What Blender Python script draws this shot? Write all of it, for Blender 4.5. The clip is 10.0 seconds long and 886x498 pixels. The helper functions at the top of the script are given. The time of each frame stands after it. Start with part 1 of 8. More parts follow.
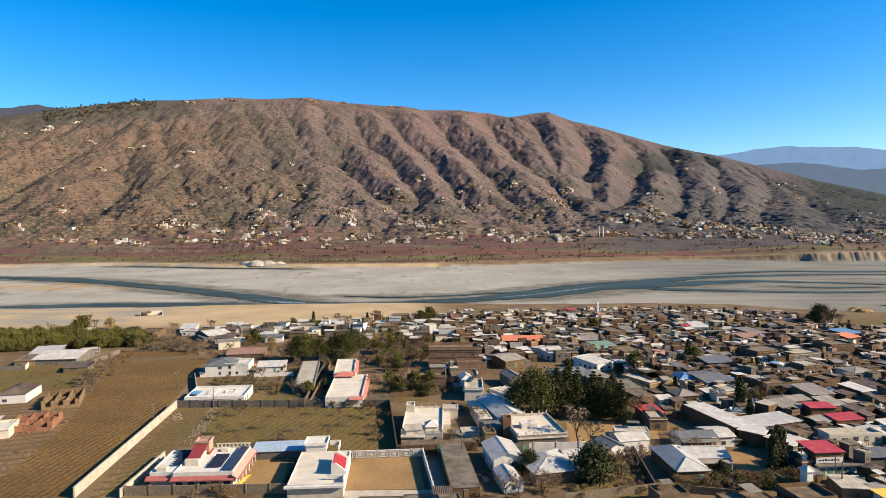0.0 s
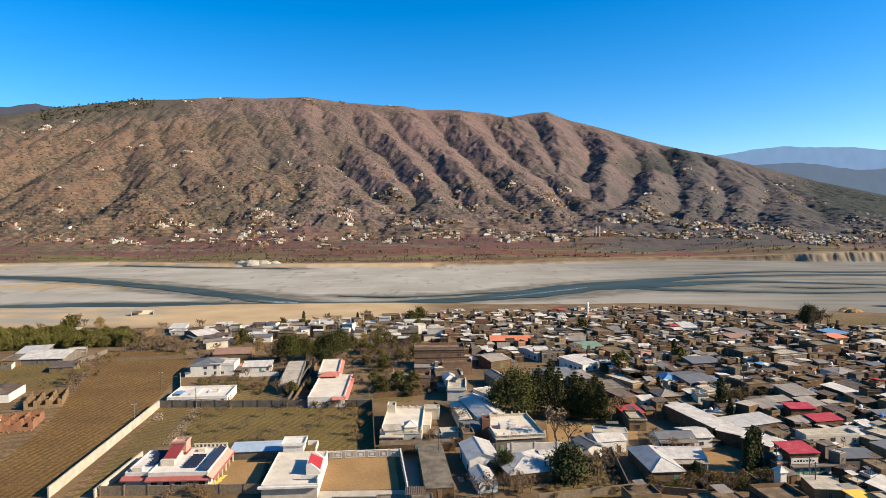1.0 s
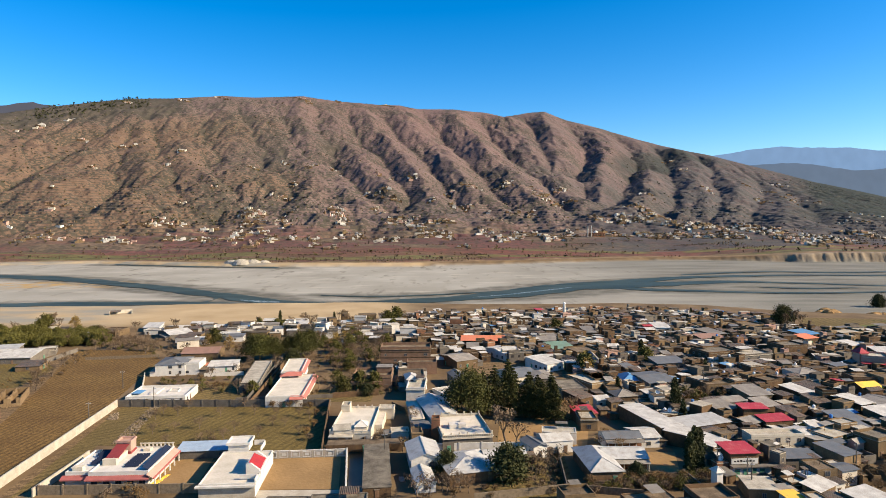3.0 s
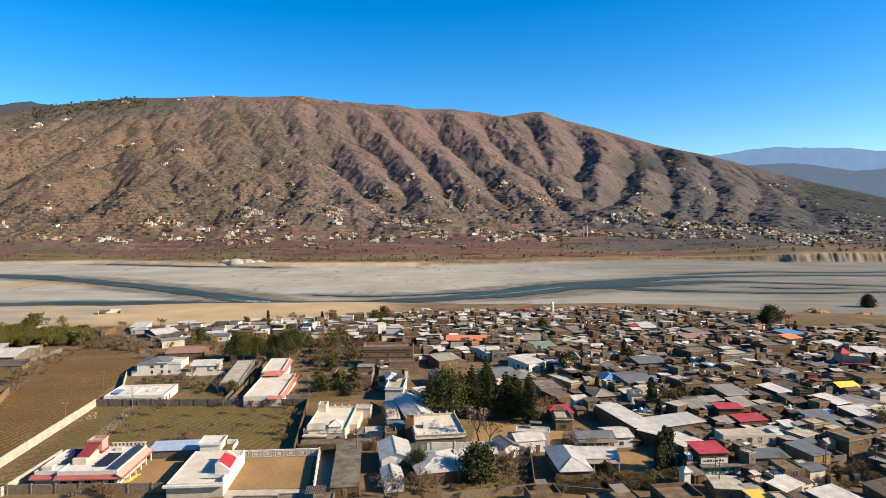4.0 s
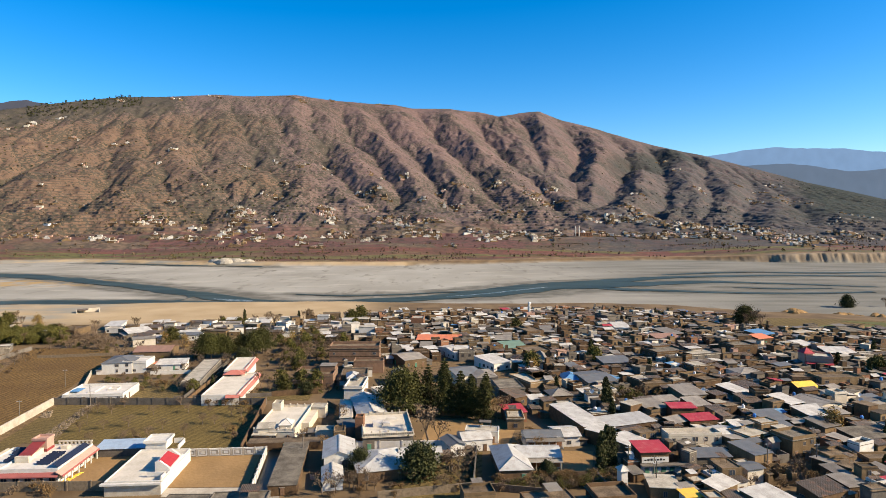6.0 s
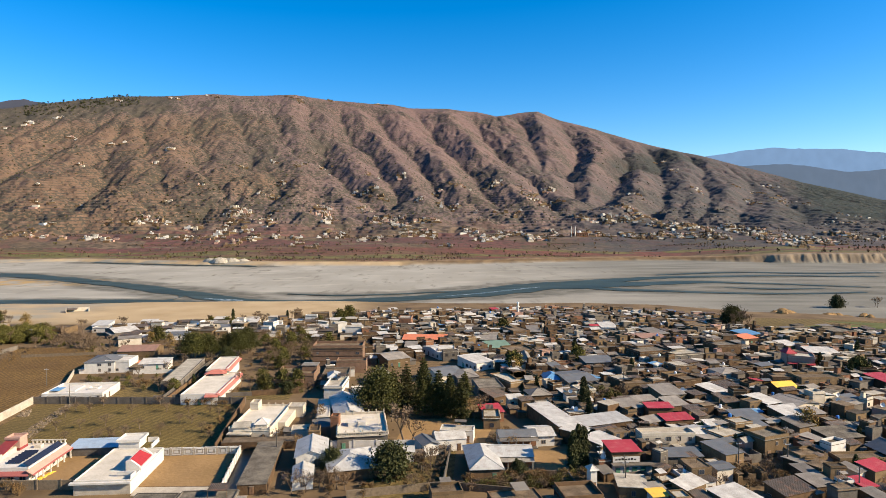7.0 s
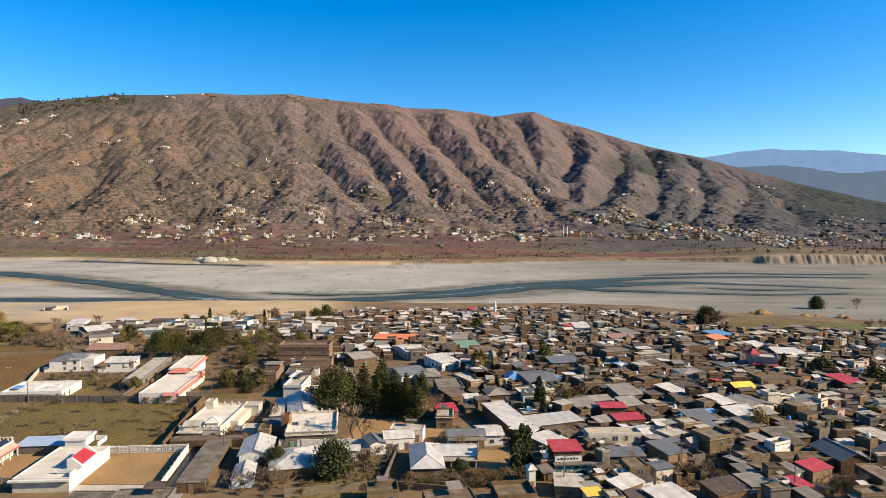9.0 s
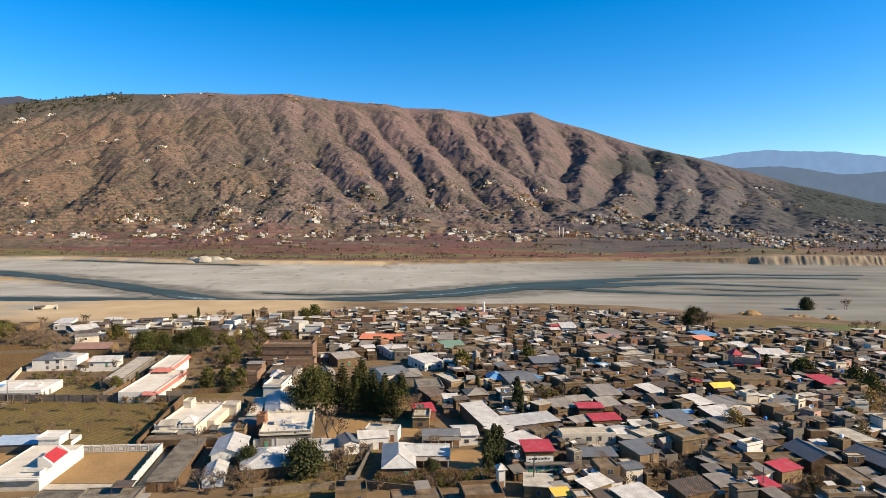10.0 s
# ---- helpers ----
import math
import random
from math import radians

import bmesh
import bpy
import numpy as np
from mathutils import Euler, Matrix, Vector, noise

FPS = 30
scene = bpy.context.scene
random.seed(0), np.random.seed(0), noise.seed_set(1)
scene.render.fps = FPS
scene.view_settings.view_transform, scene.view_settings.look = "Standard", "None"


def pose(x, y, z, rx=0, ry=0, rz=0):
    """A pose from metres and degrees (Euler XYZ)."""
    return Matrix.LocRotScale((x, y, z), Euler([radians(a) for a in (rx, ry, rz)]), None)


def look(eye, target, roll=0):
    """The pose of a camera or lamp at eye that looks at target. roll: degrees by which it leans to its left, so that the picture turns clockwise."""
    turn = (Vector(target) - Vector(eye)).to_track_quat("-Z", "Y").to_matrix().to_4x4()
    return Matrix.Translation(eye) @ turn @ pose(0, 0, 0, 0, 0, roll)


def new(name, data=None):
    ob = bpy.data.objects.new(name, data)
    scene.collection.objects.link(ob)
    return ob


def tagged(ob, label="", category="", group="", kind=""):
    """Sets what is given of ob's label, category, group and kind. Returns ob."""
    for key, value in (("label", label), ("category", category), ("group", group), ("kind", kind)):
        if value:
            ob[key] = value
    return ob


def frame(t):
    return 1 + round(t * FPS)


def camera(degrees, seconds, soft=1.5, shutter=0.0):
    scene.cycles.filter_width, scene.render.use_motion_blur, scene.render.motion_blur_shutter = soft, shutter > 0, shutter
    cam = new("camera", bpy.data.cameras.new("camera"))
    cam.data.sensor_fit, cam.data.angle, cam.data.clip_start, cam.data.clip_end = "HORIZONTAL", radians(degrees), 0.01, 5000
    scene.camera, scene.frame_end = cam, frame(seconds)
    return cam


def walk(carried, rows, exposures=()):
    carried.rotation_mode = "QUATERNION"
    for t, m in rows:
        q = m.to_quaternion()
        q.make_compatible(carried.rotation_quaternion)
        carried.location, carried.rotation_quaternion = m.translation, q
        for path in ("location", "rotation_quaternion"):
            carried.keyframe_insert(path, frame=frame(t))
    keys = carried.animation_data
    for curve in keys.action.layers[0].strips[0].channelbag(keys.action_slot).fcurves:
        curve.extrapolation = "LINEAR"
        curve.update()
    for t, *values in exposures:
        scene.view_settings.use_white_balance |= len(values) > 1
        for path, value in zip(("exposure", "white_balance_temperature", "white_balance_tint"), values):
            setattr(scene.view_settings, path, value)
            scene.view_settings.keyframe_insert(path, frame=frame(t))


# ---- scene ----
cam = camera(70.0, 10.0, 0.7)
PATH = [
    (0.0, (4.081, -0.469, 71.161), (4.043, 99.446, 67.060), -0.483),
    (0.5, (7.144, -0.565, 71.300), (7.156, 99.350, 67.171), -0.444),
    (1.0, (10.628, -0.666, 71.409), (10.690, 99.248, 67.252), -0.409),
    (1.5, (14.402, -0.772, 71.489), (14.516, 99.141, 67.308), -0.376),
    (2.0, (18.361, -0.883, 71.546), (18.527, 99.028, 67.342), -0.346),
    (2.5, (22.424, -1.000, 71.580), (22.642, 98.910, 67.355), -0.318),
    (4.0, (34.712, -1.384, 71.582), (35.090, 98.523, 67.302), -0.237),
    (4.5, (38.747, -1.523, 71.559), (39.180, 98.384, 67.264), -0.209),
    (5.0, (42.737, -1.667, 71.528), (43.225, 98.239, 67.220), -0.180),
    (5.5, (46.685, -1.817, 71.493), (47.228, 98.088, 67.173), -0.148),
    (7.0, (58.386, -2.299, 71.389), (59.099, 97.604, 67.046), -0.035),
    (7.5, (62.277, -2.470, 71.365), (63.048, 97.432, 67.017), 0.011),
    (8.0, (66.177, -2.647, 71.351), (67.006, 97.255, 67.000), 0.062),
    (8.5, (70.084, -2.829, 71.350), (70.972, 97.072, 66.997), 0.120),
    (9.0, (73.985, -3.017, 71.365), (74.933, 96.884, 67.012), 0.184),
    (9.5, (77.856, -3.210, 71.398), (78.864, 96.690, 67.048), 0.255),
    (10.0, (81.659, -3.409, 71.453), (82.728, 96.491, 67.106), 0.333),
]
walk(cam, [(t, look(eye, target, roll)) for t, eye, target, roll in PATH])


# ---- sky, sun ----
SUN_AZ, SUN_EL = 103.0, 29.0
world = bpy.data.worlds.new("world")
scene.world = world
world.use_nodes = True
wn, wl = world.node_tree.nodes, world.node_tree.links
sky = wn.new("ShaderNodeTexSky")
sky.sky_type, sky.sun_disc = "NISHITA", False
sky.sun_elevation, sky.sun_rotation = radians(SUN_EL), radians(SUN_AZ)
sky.altitude, sky.air_density, sky.dust_density, sky.ozone_density = 900, 1.0, 0.9, 3.0
vivid = wn.new("ShaderNodeHueSaturation")
vivid.inputs["Saturation"].default_value = 1.48
vivid.inputs["Hue"].default_value = 0.503
wl.new(sky.outputs[0], vivid.inputs["Color"])
wl.new(vivid.outputs[0], wn["Background"].inputs["Color"])
wn["Background"].inputs["Strength"].default_value = 0.087
sun = new("sun", bpy.data.lights.new("sun", "SUN"))
sun.data.energy, sun.data.angle, sun.data.color = 4.9, radians(0.6), (1.0, 0.84, 0.63)
sa, se = radians(SUN_AZ), radians(SUN_EL)
sun.matrix_world = look((900 * math.sin(sa) * math.cos(se), 900 * math.cos(sa) * math.cos(se), 900 * math.sin(se)), (0, 0, 0))
scene.view_settings.exposure = 1.2


# ---- materials ----
def material(name, base, base2=None, scale=1.0, rough=0.9, metal=0.0, fine=8.0, bump=0.0, vary=0.0, amount=0.5):
    """Two colours mixed by noise at two scales, with some change from object to object."""
    m = bpy.data.materials.new(name)
    m.use_nodes = True
    n, l = m.node_tree.nodes, m.node_tree.links
    b = n["Principled BSDF"]
    b.inputs["Roughness"].default_value, b.inputs["Metallic"].default_value = rough, metal
    b.inputs["Specular IOR Level"].default_value = 0.2
    base2 = base2 or tuple(c * 0.7 for c in base)
    co = n.new("ShaderNodeTexCoord")
    big, small = n.new("ShaderNodeTexNoise"), n.new("ShaderNodeTexNoise")
    for tex, s in ((big, scale), (small, scale * fine)):
        tex.inputs["Scale"].default_value, tex.inputs["Detail"].default_value = s, 4
        l.new(co.outputs["Object"], tex.inputs["Vector"])
    add = n.new("ShaderNodeMath")
    add.operation = "MULTIPLY_ADD"
    l.new(small.outputs[0], add.inputs[0])
    add.inputs[1].default_value = 0.6
    l.new(big.outputs[0], add.inputs[2])
    ramp = n.new("ShaderNodeValToRGB")
    ramp.color_ramp.elements[0].position, ramp.color_ramp.elements[1].position = 0.8 - amount * 0.5, 0.8 + amount * 0.5
    ramp.color_ramp.elements[0].color, ramp.color_ramp.elements[1].color = (*base2, 1), (*base, 1)
    l.new(add.outputs[0], ramp.inputs[0])
    out = ramp.outputs[0]
    if vary:
        info, hsv = n.new("ShaderNodeObjectInfo"), n.new("ShaderNodeHueSaturation")
        rng = n.new("ShaderNodeMapRange")
        rng.inputs["To Min"].default_value, rng.inputs["To Max"].default_value = 1 - vary, 1 + vary
        l.new(info.outputs["Random"], rng.inputs[0])
        l.new(rng.outputs[0], hsv.inputs["Value"])
        l.new(out, hsv.inputs["Color"])
        out = hsv.outputs[0]
    l.new(out, b.inputs["Base Color"])
    if bump:
        bp = n.new("ShaderNodeBump")
        bp.inputs["Strength"].default_value, bp.inputs["Distance"].default_value = bump, 0.15 / scale
        l.new(add.outputs[0], bp.inputs["Height"])
        l.new(bp.outputs[0], b.inputs["Normal"])
    return m


def striped(name, base, base2, period, axis="X", rough=0.5, metal=0.0, vary=0.1, depth=0.04, stain=(0.16, 0.11, 0.07), stained=0.35, band=0.02):
    """A ribbed or row-planted surface: bands along one axis, with stains over them."""
    m = material(name, base, base2, 0.35, rough, metal, 9, 0, vary, 0.6)
    n, l = m.node_tree.nodes, m.node_tree.links
    b = n["Principled BSDF"]
    co = n.new("ShaderNodeTexCoord")
    wave = n.new("ShaderNodeTexWave")
    wave.bands_direction = axis
    wave.inputs["Scale"].default_value = 0.314 / period
    wave.inputs["Distortion"].default_value = 0.4 if period < 1 else 3.0
    l.new(co.outputs["Object"], wave.inputs["Vector"])
    bp = n.new("ShaderNodeBump")
    bp.inputs["Strength"].default_value, bp.inputs["Distance"].default_value = depth, period * 0.3
    l.new(wave.outputs["Fac"], bp.inputs["Height"])
    l.new(bp.outputs[0], b.inputs["Normal"])
    old = b.inputs["Base Color"].links[0].from_socket
    spot, lim, mix = n.new("ShaderNodeTexNoise"), n.new("ShaderNodeMapRange"), n.new("ShaderNodeMix")
    spot.inputs["Scale"].default_value, spot.inputs["Detail"].default_value = 0.5, 6
    l.new(co.outputs["Object"], spot.inputs["Vector"])
    lim.inputs["From Min"].default_value, lim.inputs["From Max"].default_value, lim.inputs["To Max"].default_value = 0.52, 0.7, stained
    l.new(spot.outputs[0], lim.inputs[0])
    mix.data_type = "RGBA"
    l.new(lim.outputs[0], mix.inputs["Factor"])
    l.new(old, mix.inputs[6])
    mix.inputs[7].default_value = (*stain, 1)
    shade, furrow = n.new("ShaderNodeMapRange"), n.new("ShaderNodeHueSaturation")
    shade.inputs["To Min"].default_value, shade.inputs["To Max"].default_value = 1 - band, 1 + band
    l.new(wave.outputs["Fac"], shade.inputs[0])
    l.new(shade.outputs[0], furrow.inputs["Value"])
    l.new(mix.outputs[2], furrow.inputs["Color"])
    l.new(furrow.outputs[0], b.inputs["Base Color"])
    return m


M = {
    "ditchwater": material("ditch_water", (0.035, 0.036, 0.02), (0.02, 0.021, 0.012), 0.2, 0.35),
    "brick": material("brown_brick", (0.118, 0.071, 0.036), (0.062, 0.038, 0.021), 0.6, 0.95, 0, 9, 0.4, 0.34),
    "mud": material("mud_plaster", (0.185, 0.124, 0.064), (0.11, 0.073, 0.039), 0.4, 0.95, 0, 7, 0.3, 0.34),
    "pinkbrick": material("pinkish_brick", (0.2, 0.122, 0.078), (0.135, 0.082, 0.052), 0.5, 0.95, 0, 9, 0.4, 0.12),
    "redbrick": material("red_brick", (0.22, 0.105, 0.058), (0.15, 0.075, 0.042), 0.8, 0.95, 0, 8, 0.4, 0.15),
    "grey": material("cement_render", (0.135, 0.116, 0.093), (0.08, 0.068, 0.054), 0.4, 0.9, 0, 6, 0.2, 0.2),
    "white": material("white_paint", (0.54, 0.51, 0.455), (0.43, 0.4, 0.345), 0.5, 0.7, 0, 6, 0.1, 0.06),
    "cream": material("cream_paint", (0.5, 0.44, 0.345), (0.4, 0.345, 0.26), 0.5, 0.75, 0, 6, 0.1, 0.08),
    "pink": material("pink_paint", (0.38, 0.235, 0.18), (0.3, 0.185, 0.14), 0.5, 0.75, 0, 6, 0.1, 0.08),
    "salmon": material("salmon_paint", (0.42, 0.15, 0.115), (0.33, 0.115, 0.085), 0.6, 0.7, 0, 6, 0.1, 0.05),
    "redpaint": material("red_paint", (0.32, 0.028, 0.032), (0.25, 0.024, 0.028), 0.8, 0.6, 0, 6, 0.1, 0.1),
    "roofmud": material("mud_roof", (0.17, 0.124, 0.078), (0.075, 0.054, 0.033), 0.35, 0.95, 0, 7, 0.3, 0.32, 0.38),
    "roofdark": material("weathered_roof", (0.105, 0.082, 0.057), (0.05, 0.038, 0.026), 0.35, 0.95, 0, 7, 0.3, 0.3, 0.4),
    "roofcon": material("concrete_roof", (0.19, 0.162, 0.12), (0.075, 0.063, 0.046), 0.3, 0.9, 0, 7, 0.2, 0.2, 0.38),
    "rooflight": material("pale_concrete_roof", (0.42, 0.375, 0.295), (0.24, 0.21, 0.16), 0.3, 0.85, 0, 7, 0.15, 0.1, 0.38),
    "roofcream": material("cream_concrete_roof", (0.52, 0.465, 0.375), (0.39, 0.345, 0.27), 0.25, 0.85, 0, 7, 0.1, 0.06, 0.5),
    "brickred": material("brick_red_paint", (0.29, 0.09, 0.078), (0.22, 0.07, 0.06), 0.6, 0.75, 0, 6, 0.1, 0.05),
    "roofwhite": material("whitewashed_roof", (0.53, 0.49, 0.43), (0.42, 0.385, 0.33), 0.3, 0.75, 0, 7, 0.1, 0.04),
    "tin": striped("tin_sheet", (0.235, 0.208, 0.168), (0.12, 0.104, 0.083), 0.45, "X", 0.6, 0.0, 0.34),
    "tinold": striped("rusty_tin_sheet", (0.115, 0.09, 0.064), (0.058, 0.044, 0.031), 0.45, "X", 0.6, 0.0, 0.34, 0.6, (0.195, 0.0975, 0.0525), 0.7),
    "maroon": material("maroon_paint", (0.21, 0.035, 0.035), (0.16, 0.03, 0.03), 0.8, 0.65, 0, 6, 0.1, 0.08),
    "tinpale": striped("pale_blue_tin_sheet", (0.3, 0.37, 0.44), (0.22, 0.28, 0.34), 0.5, "X", 0.55, 0.0, 0.08),
    "tinmid": striped("dull_zinc_sheet", (0.42, 0.405, 0.37), (0.27, 0.26, 0.235), 0.5, "X", 0.55, 0.0, 0.1),
    "tinwhite": striped("bright_tin_sheet", (0.5, 0.472, 0.415), (0.28, 0.26, 0.225), 0.5, "X", 0.6, 0.0, 0.05),
    "tinblue": striped("blue_tin_sheet", (0.1, 0.24, 0.4), (0.075, 0.17, 0.3), 0.45, "X", 0.6, 0.0, 0.15),
    "tinslate": striped("slate_blue_tin_sheet", (0.125, 0.13, 0.132), (0.08, 0.084, 0.087), 0.5, "X", 0.6, 0.0, 0.12),
    "tinred": striped("red_tin_sheet", (0.33, 0.035, 0.045), (0.24, 0.028, 0.036), 0.5, "X", 0.6, 0.0, 0.12, 0.2, (0.4, 0.16, 0.13), 0.4),
    "tinorange": striped("orange_tin_sheet", (0.62, 0.2, 0.09), (0.5, 0.16, 0.08), 0.5, "X", 0.6, 0.0, 0.1),
    "tinyellow": striped("yellow_tin_sheet", (0.75, 0.45, 0.06), (0.6, 0.36, 0.06), 0.5, "X", 0.6, 0.0, 0.1),
    "tingreen": striped("green_tin_sheet", (0.16, 0.24, 0.17), (0.12, 0.18, 0.13), 0.5, "X", 0.6, 0.0, 0.1),
    "shingle": striped("brown_tile_roof", (0.26, 0.15, 0.11), (0.18, 0.11, 0.085), 0.4, "Y", 0.85, 0.0, 0.12),
    "plaster": material("worn_plaster", (0.42, 0.37, 0.29), (0.29, 0.25, 0.19), 0.4, 0.9, 0, 7, 0.2, 0.1),
    "dark": material("dark_opening", (0.03, 0.028, 0.027), None, 1.0, 0.8),
    "pane": material("window_pane", (0.05, 0.06, 0.07), (0.03, 0.035, 0.045), 0.7, 0.12),
    "wood": material("door_wood", (0.2, 0.12, 0.07), (0.14, 0.08, 0.045), 1.5, 0.8, 0, 6, 0.2, 0.3),
    "steelgreen": material("green_steel_door", (0.1, 0.25, 0.16), None, 1.0, 0.6, 0, 6, 0, 0.3),
    "frame": material("window_frame_paint", (0.22, 0.18, 0.14), (0.14, 0.11, 0.08), 1.0, 0.7, 0, 6, 0, 0.3),
    "blueplastic": material("blue_plastic", (0.06, 0.22, 0.55), None, 1.0, 0.5, 0, 6, 0, 0.15),
    "whiteplastic": material("white_plastic", (0.78, 0.78, 0.76), None, 1.0, 0.5, 0, 6, 0, 0.05),
    "solar": material("solar_cell", (0.02, 0.026, 0.045), (0.014, 0.018, 0.032), 2.0, 0.4),
    "steel": material("galvanised_steel", (0.45, 0.46, 0.46), None, 2.0, 0.45, 0.5),
    "bark": material("bark", (0.17, 0.125, 0.09), (0.1, 0.075, 0.055), 2.0, 0.95, 0, 5, 0.3, 0.15),
    "twig": material("bare_twigs", (0.15, 0.104, 0.064), (0.09, 0.062, 0.038), 0.6, 0.95, 0, 5, 0, 0.25),
    "rust_leaf": material("withered_leaves", (0.15, 0.09, 0.036), (0.085, 0.052, 0.022), 0.6, 0.9, 0, 5, 0, 0.25),
    "pine": material("pine_needles", (0.06, 0.058, 0.012), (0.025, 0.026, 0.006), 0.5, 0.8, 0, 6, 0, 0.3),
    "cypress": material("cypress_foliage", (0.05, 0.052, 0.015), (0.022, 0.025, 0.008), 0.9, 0.8, 0, 6, 0, 0.2),
    "leaf": material("olive_green_leaves", (0.1, 0.088, 0.017), (0.045, 0.043, 0.01), 0.6, 0.8, 0, 6, 0, 0.3),
    "leafyellow": material("yellowing_leaves", (0.26, 0.165, 0.045), (0.15, 0.1, 0.03), 0.6, 0.8, 0, 6, 0, 0.25),
    "stone": material("rubble_stone", (0.2, 0.152, 0.1), (0.12, 0.09, 0.058), 1.2, 0.95, 0, 5, 0.5, 0.2),
    "dirt": material("bare_earth", (0.172, 0.108, 0.048), (0.12, 0.073, 0.031), 0.15, 0.95, 0, 9, 0.3),
    "lawn": material("dry_lawn", (0.14, 0.1, 0.036), (0.098, 0.07, 0.025), 0.12, 0.95, 0, 12, 0.3),
    "yard": material("beaten_yard", (0.26, 0.16, 0.068), (0.2, 0.122, 0.05), 0.1, 0.95, 0, 9, 0.2),
    "green_crop": material("young_wheat", (0.09, 0.1, 0.025), (0.065, 0.07, 0.02), 0.06, 0.9, 0, 12, 0.2),
}


# ---- mesh helpers ----
class Shape:
    """Vertices and faces gathered for one mesh."""

    def __init__(self):
        self.v, self.f = [], []

    def add(self, verts, faces):
        k = len(self.v)
        self.v += [tuple(p) for p in verts]
        self.f += [tuple(i + k for i in f) for f in faces]
        return self

    def box(self, x0, x1, y0, y1, z0, z1):
        return self.add([(x, y, z) for z in (z0, z1) for y in (y0, y1) for x in (x0, x1)],
                        [(0, 2, 3, 1), (4, 5, 7, 6), (0, 1, 5, 4), (1, 3, 7, 5), (3, 2, 6, 7), (2, 0, 4, 6)])

    def bar(self, a, b, ra, rb, sides=4):
        a, b = Vector(a), Vector(b)
        way = (b - a).normalized()
        p = way.orthogonal().normalized()
        q = way.cross(p)
        ring = [(math.cos(2 * math.pi * i / sides), math.sin(2 * math.pi * i / sides)) for i in range(sides)]
        v = [a + (p * c + q * s) * ra for c, s in ring] + [b + (p * c + q * s) * rb for c, s in ring]
        f = [(i, (i + 1) % sides, sides + (i + 1) % sides, sides + i) for i in range(sides)]
        return self.add(v, f + [tuple(range(sides, 2 * sides)), tuple(range(sides - 1, -1, -1))])

    def ring(self, x0, x1, y0, y1, z0, z1, t):
        """Four walls round an open court, t thick, in one piece."""
        out, inn = [(x0, y0), (x1, y0), (x1, y1), (x0, y1)], [(x0 + t, y0 + t), (x1 - t, y0 + t), (x1 - t, y1 - t), (x0 + t, y1 - t)]
        v = [(*p, z) for z in (z0, z1) for p in out + inn]
        f = []
        for i in range(4):
            j = (i + 1) % 4
            f += [(i, j, 8 + j, 8 + i), (4 + j, 4 + i, 12 + i, 12 + j), (8 + i, 8 + j, 12 + j, 12 + i), (j, i, 4 + i, 4 + j)]
        return self.add(v, f)

    def slab(self, quad, t):
        """A sheet t thick under four corners."""
        q = [Vector(p) for p in quad]
        down = Vector((0, 0, -t))
        return self.add(q + [p + down for p in q], [(0, 1, 2, 3), (7, 6, 5, 4), (0, 4, 5, 1), (1, 5, 6, 2), (2, 6, 7, 3), (3, 7, 4, 0)])

    def mesh(self, name, mat):
        me = bpy.data.meshes.new(name)
        me.from_pydata(self.v, [], self.f)
        me.materials.append(mat)
        return me


def part(name, shape, mat, parent, label=""):
    me = shape.mesh(name, M[mat] if isinstance(mat, str) else mat) if isinstance(shape, Shape) else shape
    ob = new(name, me)
    ob.parent = parent
    return tagged(ob, label)


def thing(name, x, y, z=0.0, rot=0.0, label="", category="", group="", kind=""):
    ob = new(name)
    ob.empty_display_size = 0.5
    ob.matrix_basis = pose(x, y, z, 0, 0, rot)
    return tagged(ob, label, category, group, kind)


# ---- the land ----
def lattice(ix, iy, seed):
    h = (ix.astype(np.int64) * 374761393 + iy.astype(np.int64) * 668265263 + seed * 974711) & 0x7FFFFFFF
    h = ((h ^ (h >> 13)) * 1274126177) & 0x7FFFFFFF
    return ((h ^ (h >> 16)) & 0xFFFF) / 65535.0


def smooth_noise(x, y, seed=0):
    """Value noise from 0 to 1 for arrays."""
    ix, iy = np.floor(x), np.floor(y)
    fx, fy = x - ix, y - iy
    fx, fy = fx * fx * fx * (fx * (fx * 6 - 15) + 10), fy * fy * fy * (fy * (fy * 6 - 15) + 10)
    a, b = lattice(ix, iy, seed), lattice(ix + 1, iy, seed)
    c, d = lattice(ix, iy + 1, seed), lattice(ix + 1, iy + 1, seed)
    return (a + (b - a) * fx) * (1 - fy) + (c + (d - c) * fx) * fy


def fractal(x, y, octaves=4, seed=0, gain=0.5):
    total, amp, norm = 0, 1.0, 0.0
    for k in range(octaves):
        total = total + amp * smooth_noise(x * 2 ** k + 17.3 * k, y * 2 ** k + 5.1 * k, seed + k)
        norm += amp
        amp *= gain
    return total / norm


def ease(a, b, v):
    t = np.clip((v - a) / (b - a), 0, 1)
    return t * t * (3 - 2 * t)


